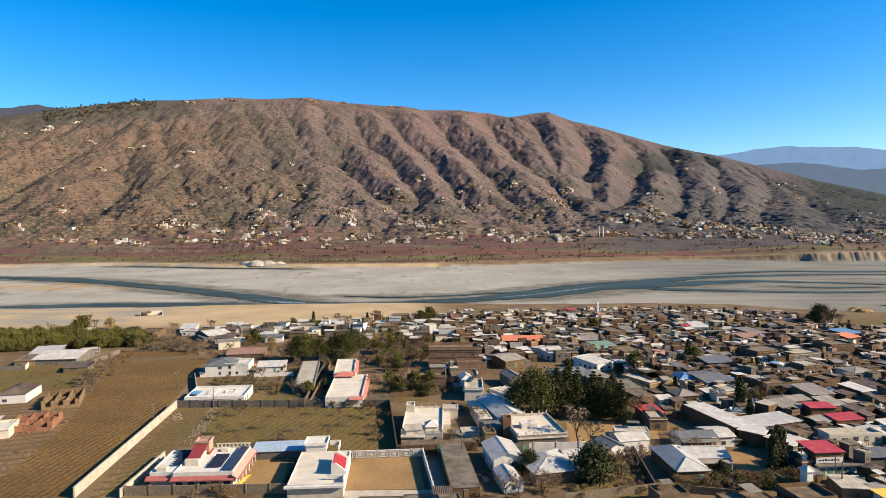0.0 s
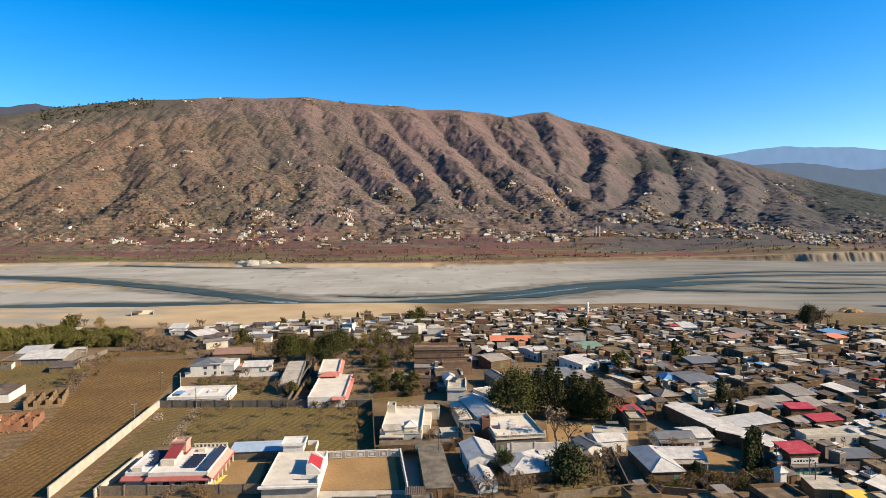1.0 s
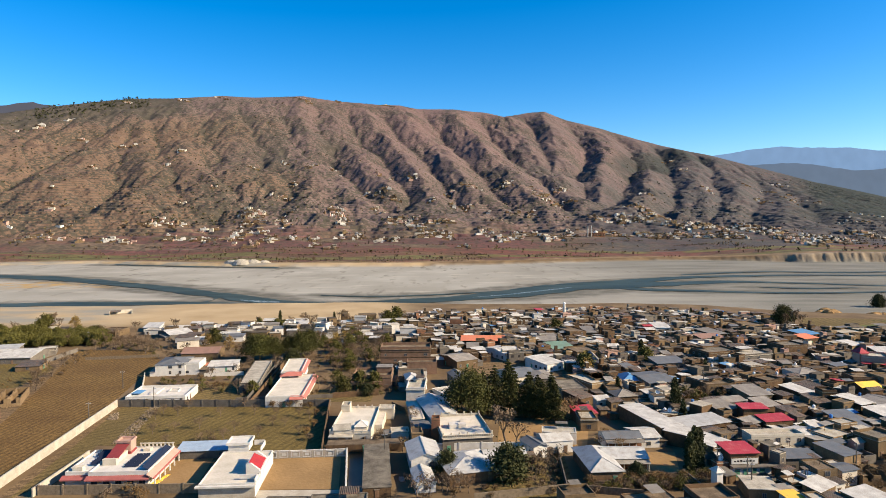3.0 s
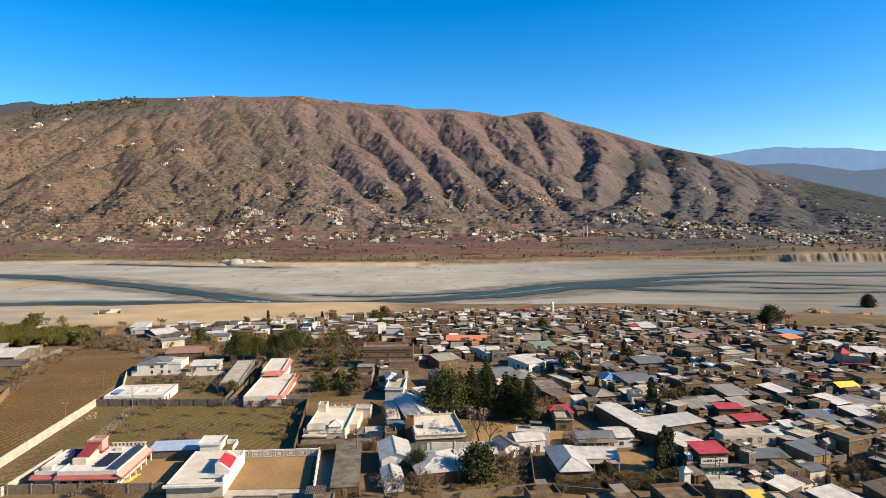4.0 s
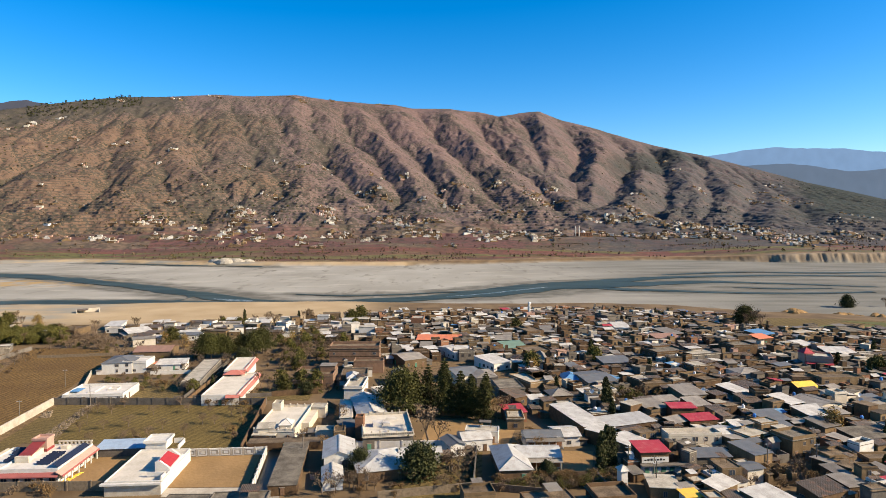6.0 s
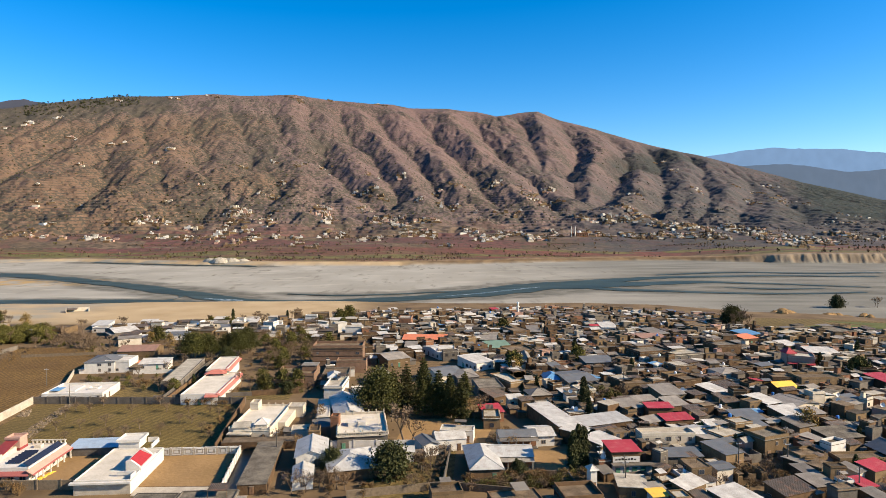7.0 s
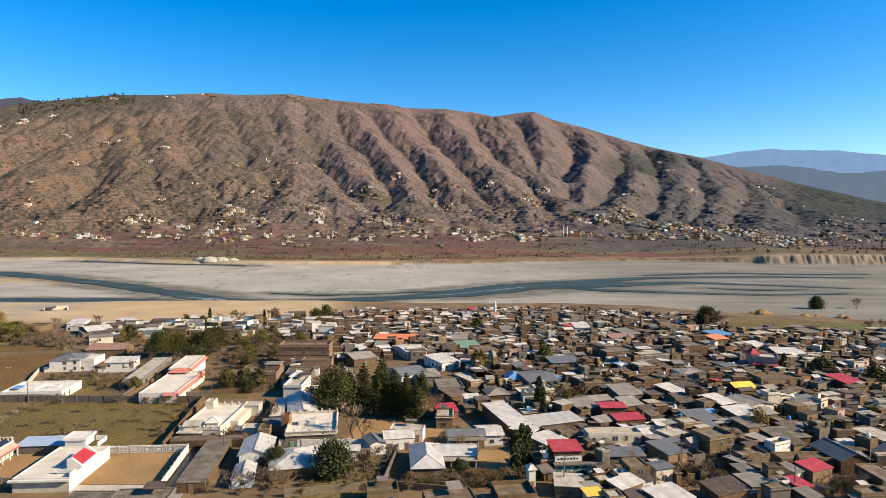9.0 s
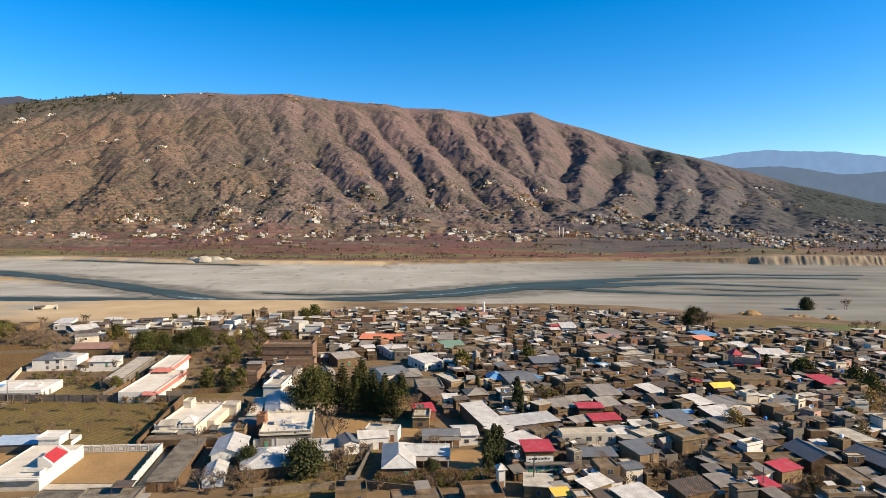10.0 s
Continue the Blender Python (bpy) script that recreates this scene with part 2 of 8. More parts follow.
NEAR_BANK = ((-900, 540), (-400, 545), (-260, 545), (-180, 560), (-40, 565), (60, 545), (180, 545), (250, 535), (300, 497), (350, 474), (420, 440), (520, 400), (900, 380))
FAR_BANK = ((-1500, 1160), (-800, 1150), (-624, 1185), (-348, 1080), (-33, 1060), (227, 1140), (420, 1195), (512, 1205), (600, 1165), (675, 1140), (805, 1125), (1500, 1100))
CREST = ((-1.3, 2000, 330), (-0.95, 2300, 420), (-0.687, 2600, 526), (-0.634, 2720, 566), (-0.58, 2830, 603), (-0.528, 2930, 637), (-0.49, 2990, 658), (-0.422, 3080, 676), (-0.342, 3200, 710), (-0.298, 3280, 717), (-0.219, 3450, 756), (-0.166, 3560, 749), (-0.104, 3700, 756), (-0.069, 3780, 764), (-0.042, 3850, 756), (0.02, 4000, 775), (0.064, 4150, 783), (0.095, 4260, 771), (0.131, 4400, 821), (0.159, 4480, 842), (0.197, 4520, 785), (0.251, 4520, 725), (0.304, 4470, 646), (0.358, 4380, 576), (0.421, 4230, 505), (0.492, 4050, 414), (0.582, 3850, 307), (0.707, 3600, 195), (0.9, 3300, 110), (1.3, 3000, 60))
WEST_SPURS = (((-1324, 2805), (-1416, 2610), (-1451, 2471), (-1433, 2172), (-1444, 2005)), ((-1302, 2784), (-1187, 2280), (-1104, 2032), (-1045, 1778), (-1037, 1642)), ((-1287, 2843), (-1098, 2394), (-977, 2159), (-887, 1915), (-802, 1652)), ((-1228, 2871), (-1012, 2509), (-901, 2306), (-725, 2072), (-625, 1894)), ((-1009, 3090), (-837, 2712), (-756, 2363), (-609, 2067)), ((-908, 3119), (-724, 2782), (-560, 2546), (-447, 2368), (-328, 2209), (-218, 1939)), ((-719, 3327), (-589, 2905), (-522, 2613)), ((-554, 3389), (-443, 2876), (-302, 2553), (-217, 2273), (-133, 2086)))
MID_SPURS = (((-423, 3541), (-253, 3033), (-132, 2776), (-82, 2445), (-12, 2051)), ((-226, 3648), (-108, 3330), (-23, 2867), (61, 2568), (133, 2191)), ((84, 3850), (178, 3318), (230, 3102), (311, 2769), (353, 2297)), ((457, 4144), (492, 3581), (507, 3073), (535, 2715), (545, 2286)), ((726, 4333), (669, 3683), (607, 3173), (505, 2826)))
EAST_SPURS = (((1075, 4422), (1075, 4006), (995, 3534), (755, 2819), (601, 2349)), ((1386, 4348), (1193, 3415), (856, 2623), (681, 2195), (643, 1899)), ((1560, 4191), (1291, 3297), (1131, 2598), (877, 2098)), ((1815, 4132), (1776, 3598), (1280, 2677), (919, 2045)), ((1946, 3983), (1745, 3292), (1503, 2670), (1067, 1963)), ((1964, 3983), (1763, 3017), (1464, 2254), (1341, 1939)))
FOOT = 1330.0


def curve(table, x, k=1):
    return np.interp(x, [p[0] for p in table], [p[k] for p in table])


def spur_field(x, y):
    """Distances to the nearest and next spur line, for arrays."""
    first, second = np.full(x.shape, 1e9), np.full(x.shape, 1e9)
    for line in WEST_SPURS + MID_SPURS + EAST_SPURS:
        best = np.full(x.shape, 1e9)
        for (ax, ay), (bx, by) in zip(line, line[1:]):
            dx, dy = bx - ax, (by - ay) * 0.6
            f = np.clip(((x - ax) * dx + (y - ay) * 0.6 * dy) / (dx * dx + dy * dy), 0, 1)
            best = np.minimum(best, np.hypot(x - ax - f * dx, (y - ay) * 0.6 - f * dy))
        second = np.where(best < first, first, np.minimum(second, best))
        first = np.minimum(first, best)
    return first, second


def hill_frame(x, y):
    """The slope's own coordinates: direction u, share s of the way from the foot to the crest, crest height."""
    u = (x - 42) / np.maximum(y, 260.0)
    return u, (y - FOOT) / (curve(CREST, u) - FOOT), curve(CREST, u, 2)


CELL, HX0, HY0, HNX, HNY = 11.0, -2750.0, FOOT - 40, 560, 330


def worn_hill():
    """The mountain as a grid of heights above the plain: spurs worn by running water into gullies. Also the drained area."""
    gx, gy = np.meshgrid(HX0 + CELL * np.arange(HNX), HY0 + CELL * np.arange(HNY))
    u, s, zc = hill_frame(gx, gy)
    sc, height = np.clip(s, 0, 1), zc - 20
    smooth = (0.22 * sc + 0.78 * sc ** 1.55) * height
    d1, d2 = spur_field(gx + 46 * (fractal(gx / 240, gy / 300, 3, 23) - 0.5), gy + 60 * (fractal(gx / 240, gy / 300, 3, 24) - 0.5))
    gap = np.minimum(d2, 900) - np.minimum(d1, 900)
    gap = 330 * np.tanh(gap / 330) * (0.45 + 1.1 * fractal(gx / 420, gy / 520, 2, 28))
    rel = ease(0.05, 0.36, sc) * ease(1.02, 0.86, sc) * np.clip(height / 620, 0.3, 1)
    rel = rel * (0.5 + 0.5 * ease(-0.3, -0.12, u) + 0.2 * ease(0.02, 0.2, u))
    z = smooth + rel * (0.28 * gap - 28)
    z = z + ease(0.0, 0.15, sc) * ease(1.0, 0.86, sc) * (44 * (fractal(gx / 190, gy / 240, 3, 61) - 0.5) + 22 * (fractal(gx / 46, gy / 52, 3, 62) - 0.5)) * np.clip(height / 500, 0.3, 1)
    z = z - np.maximum(s - 1, 0) * height * 1.6
    keep = z.copy()
    z = z.ravel()
    n = HNX * HNY
    steps = [(dy * HNX + dx, math.hypot(dx, dy) * CELL) for dy in (-1, 0, 1) for dx in (-1, 0, 1) if dx or dy]
    rim = np.zeros((HNY, HNX), bool)
    rim[0], rim[-1], rim[:, 0], rim[:, -1] = True, True, True, True
    rim = rim.ravel()
    for turn in range(14):
        best, to = np.zeros(n), np.arange(n)
        run = np.full(n, CELL)
        for k, dist in steps:
            drop = (z - np.roll(z, -k)) / dist
            better = (drop > best) & ~rim
            best, to, run = np.where(better, drop, best), np.where(better, (np.arange(n) + k) % n, to), np.where(better, dist, run)
        order = np.argsort(z)
        down, area = to.tolist(), [CELL * CELL] * n
        for i in reversed(order.tolist()):
            if down[i] != i:
                area[down[i]] += area[i]
        flow = np.array(area)
        wear = (0.0085 * flow ** 0.5 / run * (to != np.arange(n))).tolist()
        level = z.tolist()
        for i in order.tolist():
            if wear[i]:
                level[i] = (level[i] + wear[i] * level[down[i]]) / (1 + wear[i])
        z = np.array(level)
        grid = z.reshape(HNY, HNX)
        for _ in range(2):
            for axis in (0, 1):
                d = np.diff(grid, axis=axis)
                slip = 0.25 * np.sign(d) * np.maximum(np.abs(d) - 0.52 * CELL, 0)
                if axis:
                    grid[:, :-1] += slip
                    grid[:, 1:] -= slip
                else:
                    grid[:-1] += slip
                    grid[1:] -= slip
        z = grid.ravel().copy()
    z = keep + (z.reshape(HNY, HNX) - keep) * ease(1.0, 0.93, s) * ease(0.0, 0.03, s)
    return np.where(s > 0, z, 0), np.log10(flow.reshape(HNY, HNX) / CELL ** 2)


HILL_Z, HILL_FLOW = worn_hill()


def on_grid(grid, x, y):
    """Values of a hill grid between its nodes."""
    fx, fy = np.clip((x - HX0) / CELL, 0, HNX - 1.001), np.clip((y - HY0) / CELL, 0, HNY - 1.001)
    i, j = fx.astype(int), fy.astype(int)
    fx, fy = fx - i, fy - j
    return (grid[j, i] * (1 - fx) + grid[j, i + 1] * fx) * (1 - fy) + (grid[j + 1, i] * (1 - fx) + grid[j + 1, i + 1] * fx) * fy


def terraced(u, sc):
    """Where the slope is cut into field terraces, 0 to 1."""
    return ease(0.03, 0.08, sc) * ease(0.62, 0.34, sc) * ease(0.4, 0.52, fractal(u * 9, sc * 4, 3, 83))


def land(x, y):
    """Height of the ground, for arrays of x and y."""
    x, y = np.asarray(x, float), np.asarray(y, float)
    near, far = curve(NEAR_BANK, x), curve(FAR_BANK, x)
    wob = 14 * (fractal(x / 60, y / 300, 3, 3) - 0.5)
    bed = -4.1 + 0.6 * fractal(x / 60, y / 45, 3, 5)
    z = bed * ease(0, 26, y - near - wob)
    bluff = 2.0 + 11.0 * ease(520, 760, x) - 1.0 * ease(-300, -700, x)
    width = 24 - 8 * ease(520, 760, x)
    cut = (9 + 9 * ease(480, 640, x)) * (fractal(x / 20, y / 60, 4, 7) - 0.5) + 5 * ease(480, 640, x) * np.abs(2 * fractal(x / 9, y / 40, 3, 6) - 1) + 14 * (fractal(x / 120, y / 400, 2, 8) - 0.5)
    rise = ease(0, 1, (y - far - cut) / width)
    plain = bluff + (20 - bluff) * ease(40, FOOT + 60 - 1080, y - far) + 1.2 * fractal(x / 40, y / 40, 2, 9) * ease(20, 120, y - far)
    z = z + (plain - z) * rise
    u, s, zc = hill_frame(x, y)
    sc = np.clip(s, 0, 1)
    body = on_grid(HILL_Z, x, y)
    rills = 1 - 2 * np.abs(2 * fractal(x / 44 + 1.5 * fractal(x / 130, y / 160, 2, 66), y / 120, 3, 65) - 1)
    body = body + ease(0.04, 0.2, sc) * ease(1.0, 0.94, sc) * (4.5 * rills + 4.0 * (fractal(x / 15, y / 17, 3, 64) - 0.5))
    shelf = body / 8.0 + 0.8 * fractal(u * 14, sc * 5, 2, 63)
    part_up = shelf - np.floor(shelf)
    body = body + terraced(u, sc) * 8.0 * 0.8 * (ease(0.65, 1.0, part_up) - part_up)
    return z + np.where(s > 0, body, 0)


def ground_z(x, y):
    if y < 360:
        return 0.0
    return float(land(np.array([x]), np.array([y]))[0])


def sheet(name, us, ys, mat, label, category):
    """A ground mesh on a fan of columns us and rows ys."""
    uu, yy = np.meshgrid(us, ys)
    xx = 42 + uu * np.maximum(yy, 260.0)
    zz = land(xx, yy)
    nr, nc = uu.shape
    me = bpy.data.meshes.new(name)
    co = np.stack([xx, yy, zz], -1).reshape(-1, 3)
    i = (np.arange(nr - 1)[:, None] * nc + np.arange(nc - 1)[None]).reshape(-1)
    quads = np.stack([i, i + 1, i + nc + 1, i + nc], -1).reshape(-1)
    me.vertices.add(len(co))
    me.vertices.foreach_set("co", co.reshape(-1))
    me.loops.add(len(quads))
    me.loops.foreach_set("vertex_index", quads)
    me.polygons.add(len(i))
    me.polygons.foreach_set("loop_start", np.arange(len(i)) * 4)
    me.polygons.foreach_set("loop_total", np.full(len(i), 4))
    me.polygons.foreach_set("use_smooth", np.ones(len(i), bool))
    me.update(calc_edges=True)
    me.materials.append(mat)
    return tagged(new(name, me), label, category, kind="structure"), me, xx.reshape(-1), yy.reshape(-1)


def attribute(me, name, values):
    a = me.attributes.new(name, "FLOAT", "POINT")
    a.data.foreach_set("value", np.ascontiguousarray(values, dtype=np.float32))


class Nodes:
    """Short hand for building a node tree."""

    def __init__(self, name, rough=0.95):
        self.m = bpy.data.materials.new(name)
        self.m.use_nodes = True
        self.n, self.l = self.m.node_tree.nodes, self.m.node_tree.links
        self.b = self.n["Principled BSDF"]
        self.b.inputs["Roughness"].default_value = rough
        self.b.inputs["Specular IOR Level"].default_value = 0.15
        self.geo = self.n.new("ShaderNodeNewGeometry")

    def noise(self, scale, detail=5, stretch=(1, 1, 1)):
        mp, t = self.n.new("ShaderNodeMapping"), self.n.new("ShaderNodeTexNoise")
        mp.inputs["Scale"].default_value = stretch
        self.l.new(self.geo.outputs["Position"], mp.inputs[0])
        self.l.new(mp.outputs[0], t.inputs["Vector"])
        t.inputs["Scale"].default_value, t.inputs["Detail"].default_value = scale, detail
        return t.outputs[0]

    def cells(self, scale, stretch=(1, 1, 1)):
        mp, t = self.n.new("ShaderNodeMapping"), self.n.new("ShaderNodeTexVoronoi")
        mp.inputs["Scale"].default_value = stretch
        self.l.new(self.geo.outputs["Position"], mp.inputs[0])
        self.l.new(mp.outputs[0], t.inputs["Vector"])
        t.inputs["Scale"].default_value = scale
        sep = self.n.new("ShaderNodeSeparateColor")
        self.l.new(t.outputs["Color"], sep.inputs[0])
        return sep.outputs[0]

    def mask(self, name):
        a = self.n.new("ShaderNodeAttribute")
        a.attribute_name = name
        return a.outputs["Fac"]

    def range(self, v, a, b, c=0.0, d=1.0):
        r = self.n.new("ShaderNodeMapRange")
        for k, w in enumerate((a, b, c, d)):
            r.inputs[k + 1].default_value = w
        self.l.new(v, r.inputs[0])
        return r.outputs[0]

    def math(self, op, a, b):
        r = self.n.new("ShaderNodeMath")
        r.operation = op
        for k, w in enumerate((a, b)):
            if isinstance(w, (int, float)):
                r.inputs[k].default_value = w
            else:
                self.l.new(w, r.inputs[k])
        return r.outputs[0]

    def ramp(self, v, *stops):
        r = self.n.new("ShaderNodeValToRGB")
        e = r.color_ramp.elements
        while len(e) < len(stops):
            e.new(0.5)
        for k, (p, c) in enumerate(stops):
            e[k].position, e[k].color = p, (*c, 1)
        self.l.new(v, r.inputs[0])
        return r.outputs[0]

    def mix(self, f, a, b):
        r = self.n.new("ShaderNodeMix")
        r.data_type = "RGBA"
        if isinstance(f, (int, float)):
            r.inputs[0].default_value = f
        else:
            self.l.new(f, r.inputs[0])
        for k, w in ((6, a), (7, b)):
            if isinstance(w, tuple):
                r.inputs[k].default_value = (*w, 1)
            else:
                self.l.new(w, r.inputs[k])
        return r.outputs[2]

    def finish(self, colour, height=None, distance=1.0, strength=0.5):
        self.l.new(colour, self.b.inputs["Base Color"])
        if height is not None:
            bp = self.n.new("ShaderNodeBump")
            bp.inputs["Strength"].default_value, bp.inputs["Distance"].default_value = strength, distance
            self.l.new(height, bp.inputs["Height"])
            self.l.new(bp.outputs[0], self.b.inputs["Normal"])
        return self.m


def tilled(name, dark, mid, light, row, turn):
    """Worked soil: clods, weeds and faint rows."""
    k = Nodes(name)
    base = k.ramp(k.noise(0.05, 6), (0.35, mid), (0.65, light))
    base = k.mix(k.range(k.noise(0.9, 8), 0.44, 0.6, 0, 0.75), base, dark)
    mp, wave = k.n.new("ShaderNodeMapping"), k.n.new("ShaderNodeTexWave")
    mp.inputs["Rotation"].default_value = (0, 0, radians(turn))
    k.l.new(k.geo.outputs["Position"], mp.inputs[0])
    k.l.new(mp.outputs[0], wave.inputs["Vector"])
    wave.inputs["Scale"].default_value, wave.inputs["Distortion"].default_value = 0.314 / row, 1.2
    wave.inputs["Detail"].default_value, wave.inputs["Detail Scale"].default_value = 3, 1.5
    rows = k.math("MULTIPLY", k.range(wave.outputs["Fac"], 0.45, 0.8), k.range(k.noise(0.12, 5), 0.35, 0.6, 0.3, 0.85))
    base = k.mix(rows, base, dark)
    base = k.mix(k.range(k.noise(2.5, 4), 0.56, 0.66, 0, 0.5), base, tuple(c * 1.35 for c in light))
    return k.finish(base, k.noise(1.2, 8), 0.25, 0.8)


M["plough"] = tilled("ploughed_soil", (0.064, 0.037, 0.013), (0.126, 0.072, 0.023), (0.174, 0.105, 0.033), 2.2, 4)
M["orchard"] = tilled("orchard_grass", (0.07, 0.05, 0.016), (0.115, 0.08, 0.024), (0.15, 0.107, 0.033), 2.6, 20)
M["lawn"] = tilled("dry_lawn", (0.07, 0.05, 0.018), (0.115, 0.083, 0.029), (0.16, 0.113, 0.042), 3.0, 50)
M["dirt"] = tilled("bare_earth", (0.078, 0.05, 0.025), (0.135, 0.089, 0.043), (0.19, 0.126, 0.064), 5.0, 70)

# valley floor: earth, sand, gravel, far fields
g = Nodes("valley_floor")
earth = g.ramp(g.noise(0.05, 10), (0.3, (0.085, 0.056, 0.03)), (0.55, (0.14, 0.094, 0.049)), (0.75, (0.185, 0.127, 0.068)))
sand = g.ramp(g.noise(0.03, 10), (0.3, (0.3, 0.215, 0.115)), (0.7, (0.4, 0.3, 0.172)))
gravel = g.ramp(g.noise(0.01, 14, (1, 0.8, 1)), (0.3, (0.228, 0.212, 0.172)), (0.5, (0.268, 0.25, 0.206)), (0.7, (0.312, 0.294, 0.246)))
speck = g.math("MULTIPLY", g.range(g.noise(0.1, 8, (0.8, 0.2, 1)), 0.56, 0.66, 0, 0.75), g.range(g.noise(0.012, 5, (1, 0.5, 1)), 0.42, 0.58, 0.15, 1.0))
gravel = g.mix(speck, gravel, (0.11, 0.098, 0.07))
gravel = g.mix(g.range(g.noise(0.03, 8, (0.6, 1.2, 1)), 0.55, 0.66, 0, 0.55), gravel, (0.36, 0.335, 0.275))
strip = g.cells(0.02, (0.35, 1.3, 1))
fields = g.ramp(strip, (0.0, (0.095, 0.062, 0.038)), (0.2, (0.12, 0.058, 0.04)), (0.35, (0.072, 0.05, 0.033)), (0.5, (0.125, 0.046, 0.036)), (0.62, (0.09, 0.082, 0.034)), (0.75, (0.105, 0.06, 0.04)), (0.88, (0.15, 0.105, 0.056)), (0.95, (0.078, 0.078, 0.03)))
fields = g.mix(g.mask("maroon"), fields, g.ramp(g.noise(0.05, 7), (0.35, (0.095, 0.038, 0.03)), (0.65, (0.15, 0.058, 0.042))))
fields = g.mix(g.mask("crop"), fields, g.ramp(g.noise(0.04, 7), (0.35, (0.085, 0.083, 0.028)), (0.65, (0.125, 0.115, 0.04))))
fields = g.mix(g.range(g.noise(0.1, 9, (0.6, 1.2, 1)), 0.48, 0.64, 0, 0.7), fields, (0.046, 0.036, 0.025))
fields = g.mix(g.range(g.noise(0.3, 6), 0.56, 0.7, 0, 0.5), fields, (0.17, 0.12, 0.07))
fields = g.mix(g.mask("bank"), fields, g.ramp(g.noise(0.06, 8), (0.35, (0.11, 0.075, 0.042)), (0.55, (0.2, 0.135, 0.072)), (0.7, (0.26, 0.175, 0.09))))
scarp = g.ramp(g.noise(0.05, 6, (1.6, 1, 0.25)), (0.35, (0.13, 0.098, 0.066)), (0.6, (0.225, 0.175, 0.12)))
sand = g.mix(g.math("MULTIPLY", g.mask("grey"), g.range(g.noise(0.025, 7, (0.6, 1.5, 1)), 0.4, 0.6)), sand, (0.23, 0.21, 0.165))
col = g.mix(g.mask("sand"), earth, sand)
gravel = g.mix(g.mask("damp"), gravel, g.ramp(g.noise(0.02, 8, (0.4, 1.6, 1)), (0.35, (0.115, 0.11, 0.09)), (0.65, (0.19, 0.18, 0.146))))
gravel = g.mix(g.math("MULTIPLY", g.mask("wet"), g.range(g.noise(0.07, 8), 0.3, 0.6, 0.5, 1.0)), gravel, (0.1, 0.094, 0.074))
col = g.mix(g.mask("bed"), col, gravel)
col = g.mix(g.mask("far"), col, fields)
col = g.mix(g.mask("scarp"), col, scarp)
col = g.mix(g.math("MULTIPLY", g.mask("weed"), g.range(g.noise(0.05, 6), 0.42, 0.6)), col, (0.33, 0.22, 0.09))
GROUND = g.finish(col, g.noise(0.35, 8), 0.5, 0.6)

mo = Nodes("hillside")
# Soil and scrub colours lean bluish, painting some distance haze into them.
soil = mo.ramp(mo.noise(0.008, 10), (0.3, (0.083, 0.06, 0.056)), (0.5, (0.113, 0.08, 0.071)), (0.7, (0.144, 0.1, 0.084)))
soil = mo.mix(mo.mask("ochre"), soil, mo.ramp(mo.noise(0.012, 9), (0.32, (0.102, 0.066, 0.0435)), (0.68, (0.144, 0.091, 0.0575))))
soil = mo.mix(mo.mask("ruddy"), soil, mo.ramp(mo.noise(0.014, 9), (0.32, (0.101, 0.066, 0.063)), (0.68, (0.15, 0.096, 0.084))))
soil = mo.mix(mo.range(mo.noise(0.06, 9), 0.52, 0.74, 0, 0.35), soil, (0.161, 0.112, 0.0881))
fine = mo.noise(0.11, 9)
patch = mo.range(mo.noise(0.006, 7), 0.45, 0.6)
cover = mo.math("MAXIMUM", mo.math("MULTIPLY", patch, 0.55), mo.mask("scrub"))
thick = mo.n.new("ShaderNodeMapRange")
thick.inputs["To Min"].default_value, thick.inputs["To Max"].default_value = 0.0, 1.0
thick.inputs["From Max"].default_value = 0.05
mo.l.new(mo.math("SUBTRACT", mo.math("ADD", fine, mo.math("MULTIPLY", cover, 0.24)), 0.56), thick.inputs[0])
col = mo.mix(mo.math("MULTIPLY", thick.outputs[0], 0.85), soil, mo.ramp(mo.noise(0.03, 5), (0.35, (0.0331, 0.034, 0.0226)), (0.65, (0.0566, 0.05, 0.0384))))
sepz = mo.n.new("ShaderNodeSeparateXYZ")
mo.l.new(mo.geo.outputs["Position"], sepz.inputs[0])
step = mo.math("FRACT", mo.math("ADD", mo.math("MULTIPLY", sepz.outputs[2], 0.125), mo.math("MULTIPLY", mo.noise(0.006, 3), 1.2)), 0.0)
step = mo.math("MULTIPLY", mo.range(step, 0.62, 0.8), mo.math("MULTIPLY", mo.mask("terrace"), mo.range(mo.noise(0.03, 5), 0.35, 0.55)))
col = mo.mix(mo.math("MULTIPLY", step, 0.8), col, (0.0439, 0.04, 0.0294))
low = mo.ramp(mo.cells(0.02, (0.4, 1.2, 0.3)), (0.0, (0.0926, 0.05, 0.0418)), (0.35, (0.122, 0.056, 0.0475)), (0.6, (0.0877, 0.07, 0.0407)), (0.9, (0.141, 0.098, 0.0655)))
low = mo.mix(mo.range(mo.noise(0.08, 7), 0.44, 0.62, 0, 0.75), low, (0.0488, 0.042, 0.0305))
col = mo.mix(mo.mask("low"), col, low)
# Dark vegetation of the right flank, greyed to paint in the haze there.
col = mo.mix(mo.math("MULTIPLY", mo.mask("green"), mo.range(mo.noise(0.03, 8), 0.35, 0.6, 0.4, 0.9)), col, (0.0488, 0.05, 0.0497))
col = mo.mix(mo.math("MULTIPLY", mo.mask("wood"), mo.range(mo.noise(0.06, 7), 0.3, 0.6, 0.6, 1.0)), col, (0.0166, 0.024, 0.0192))
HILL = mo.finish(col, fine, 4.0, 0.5)

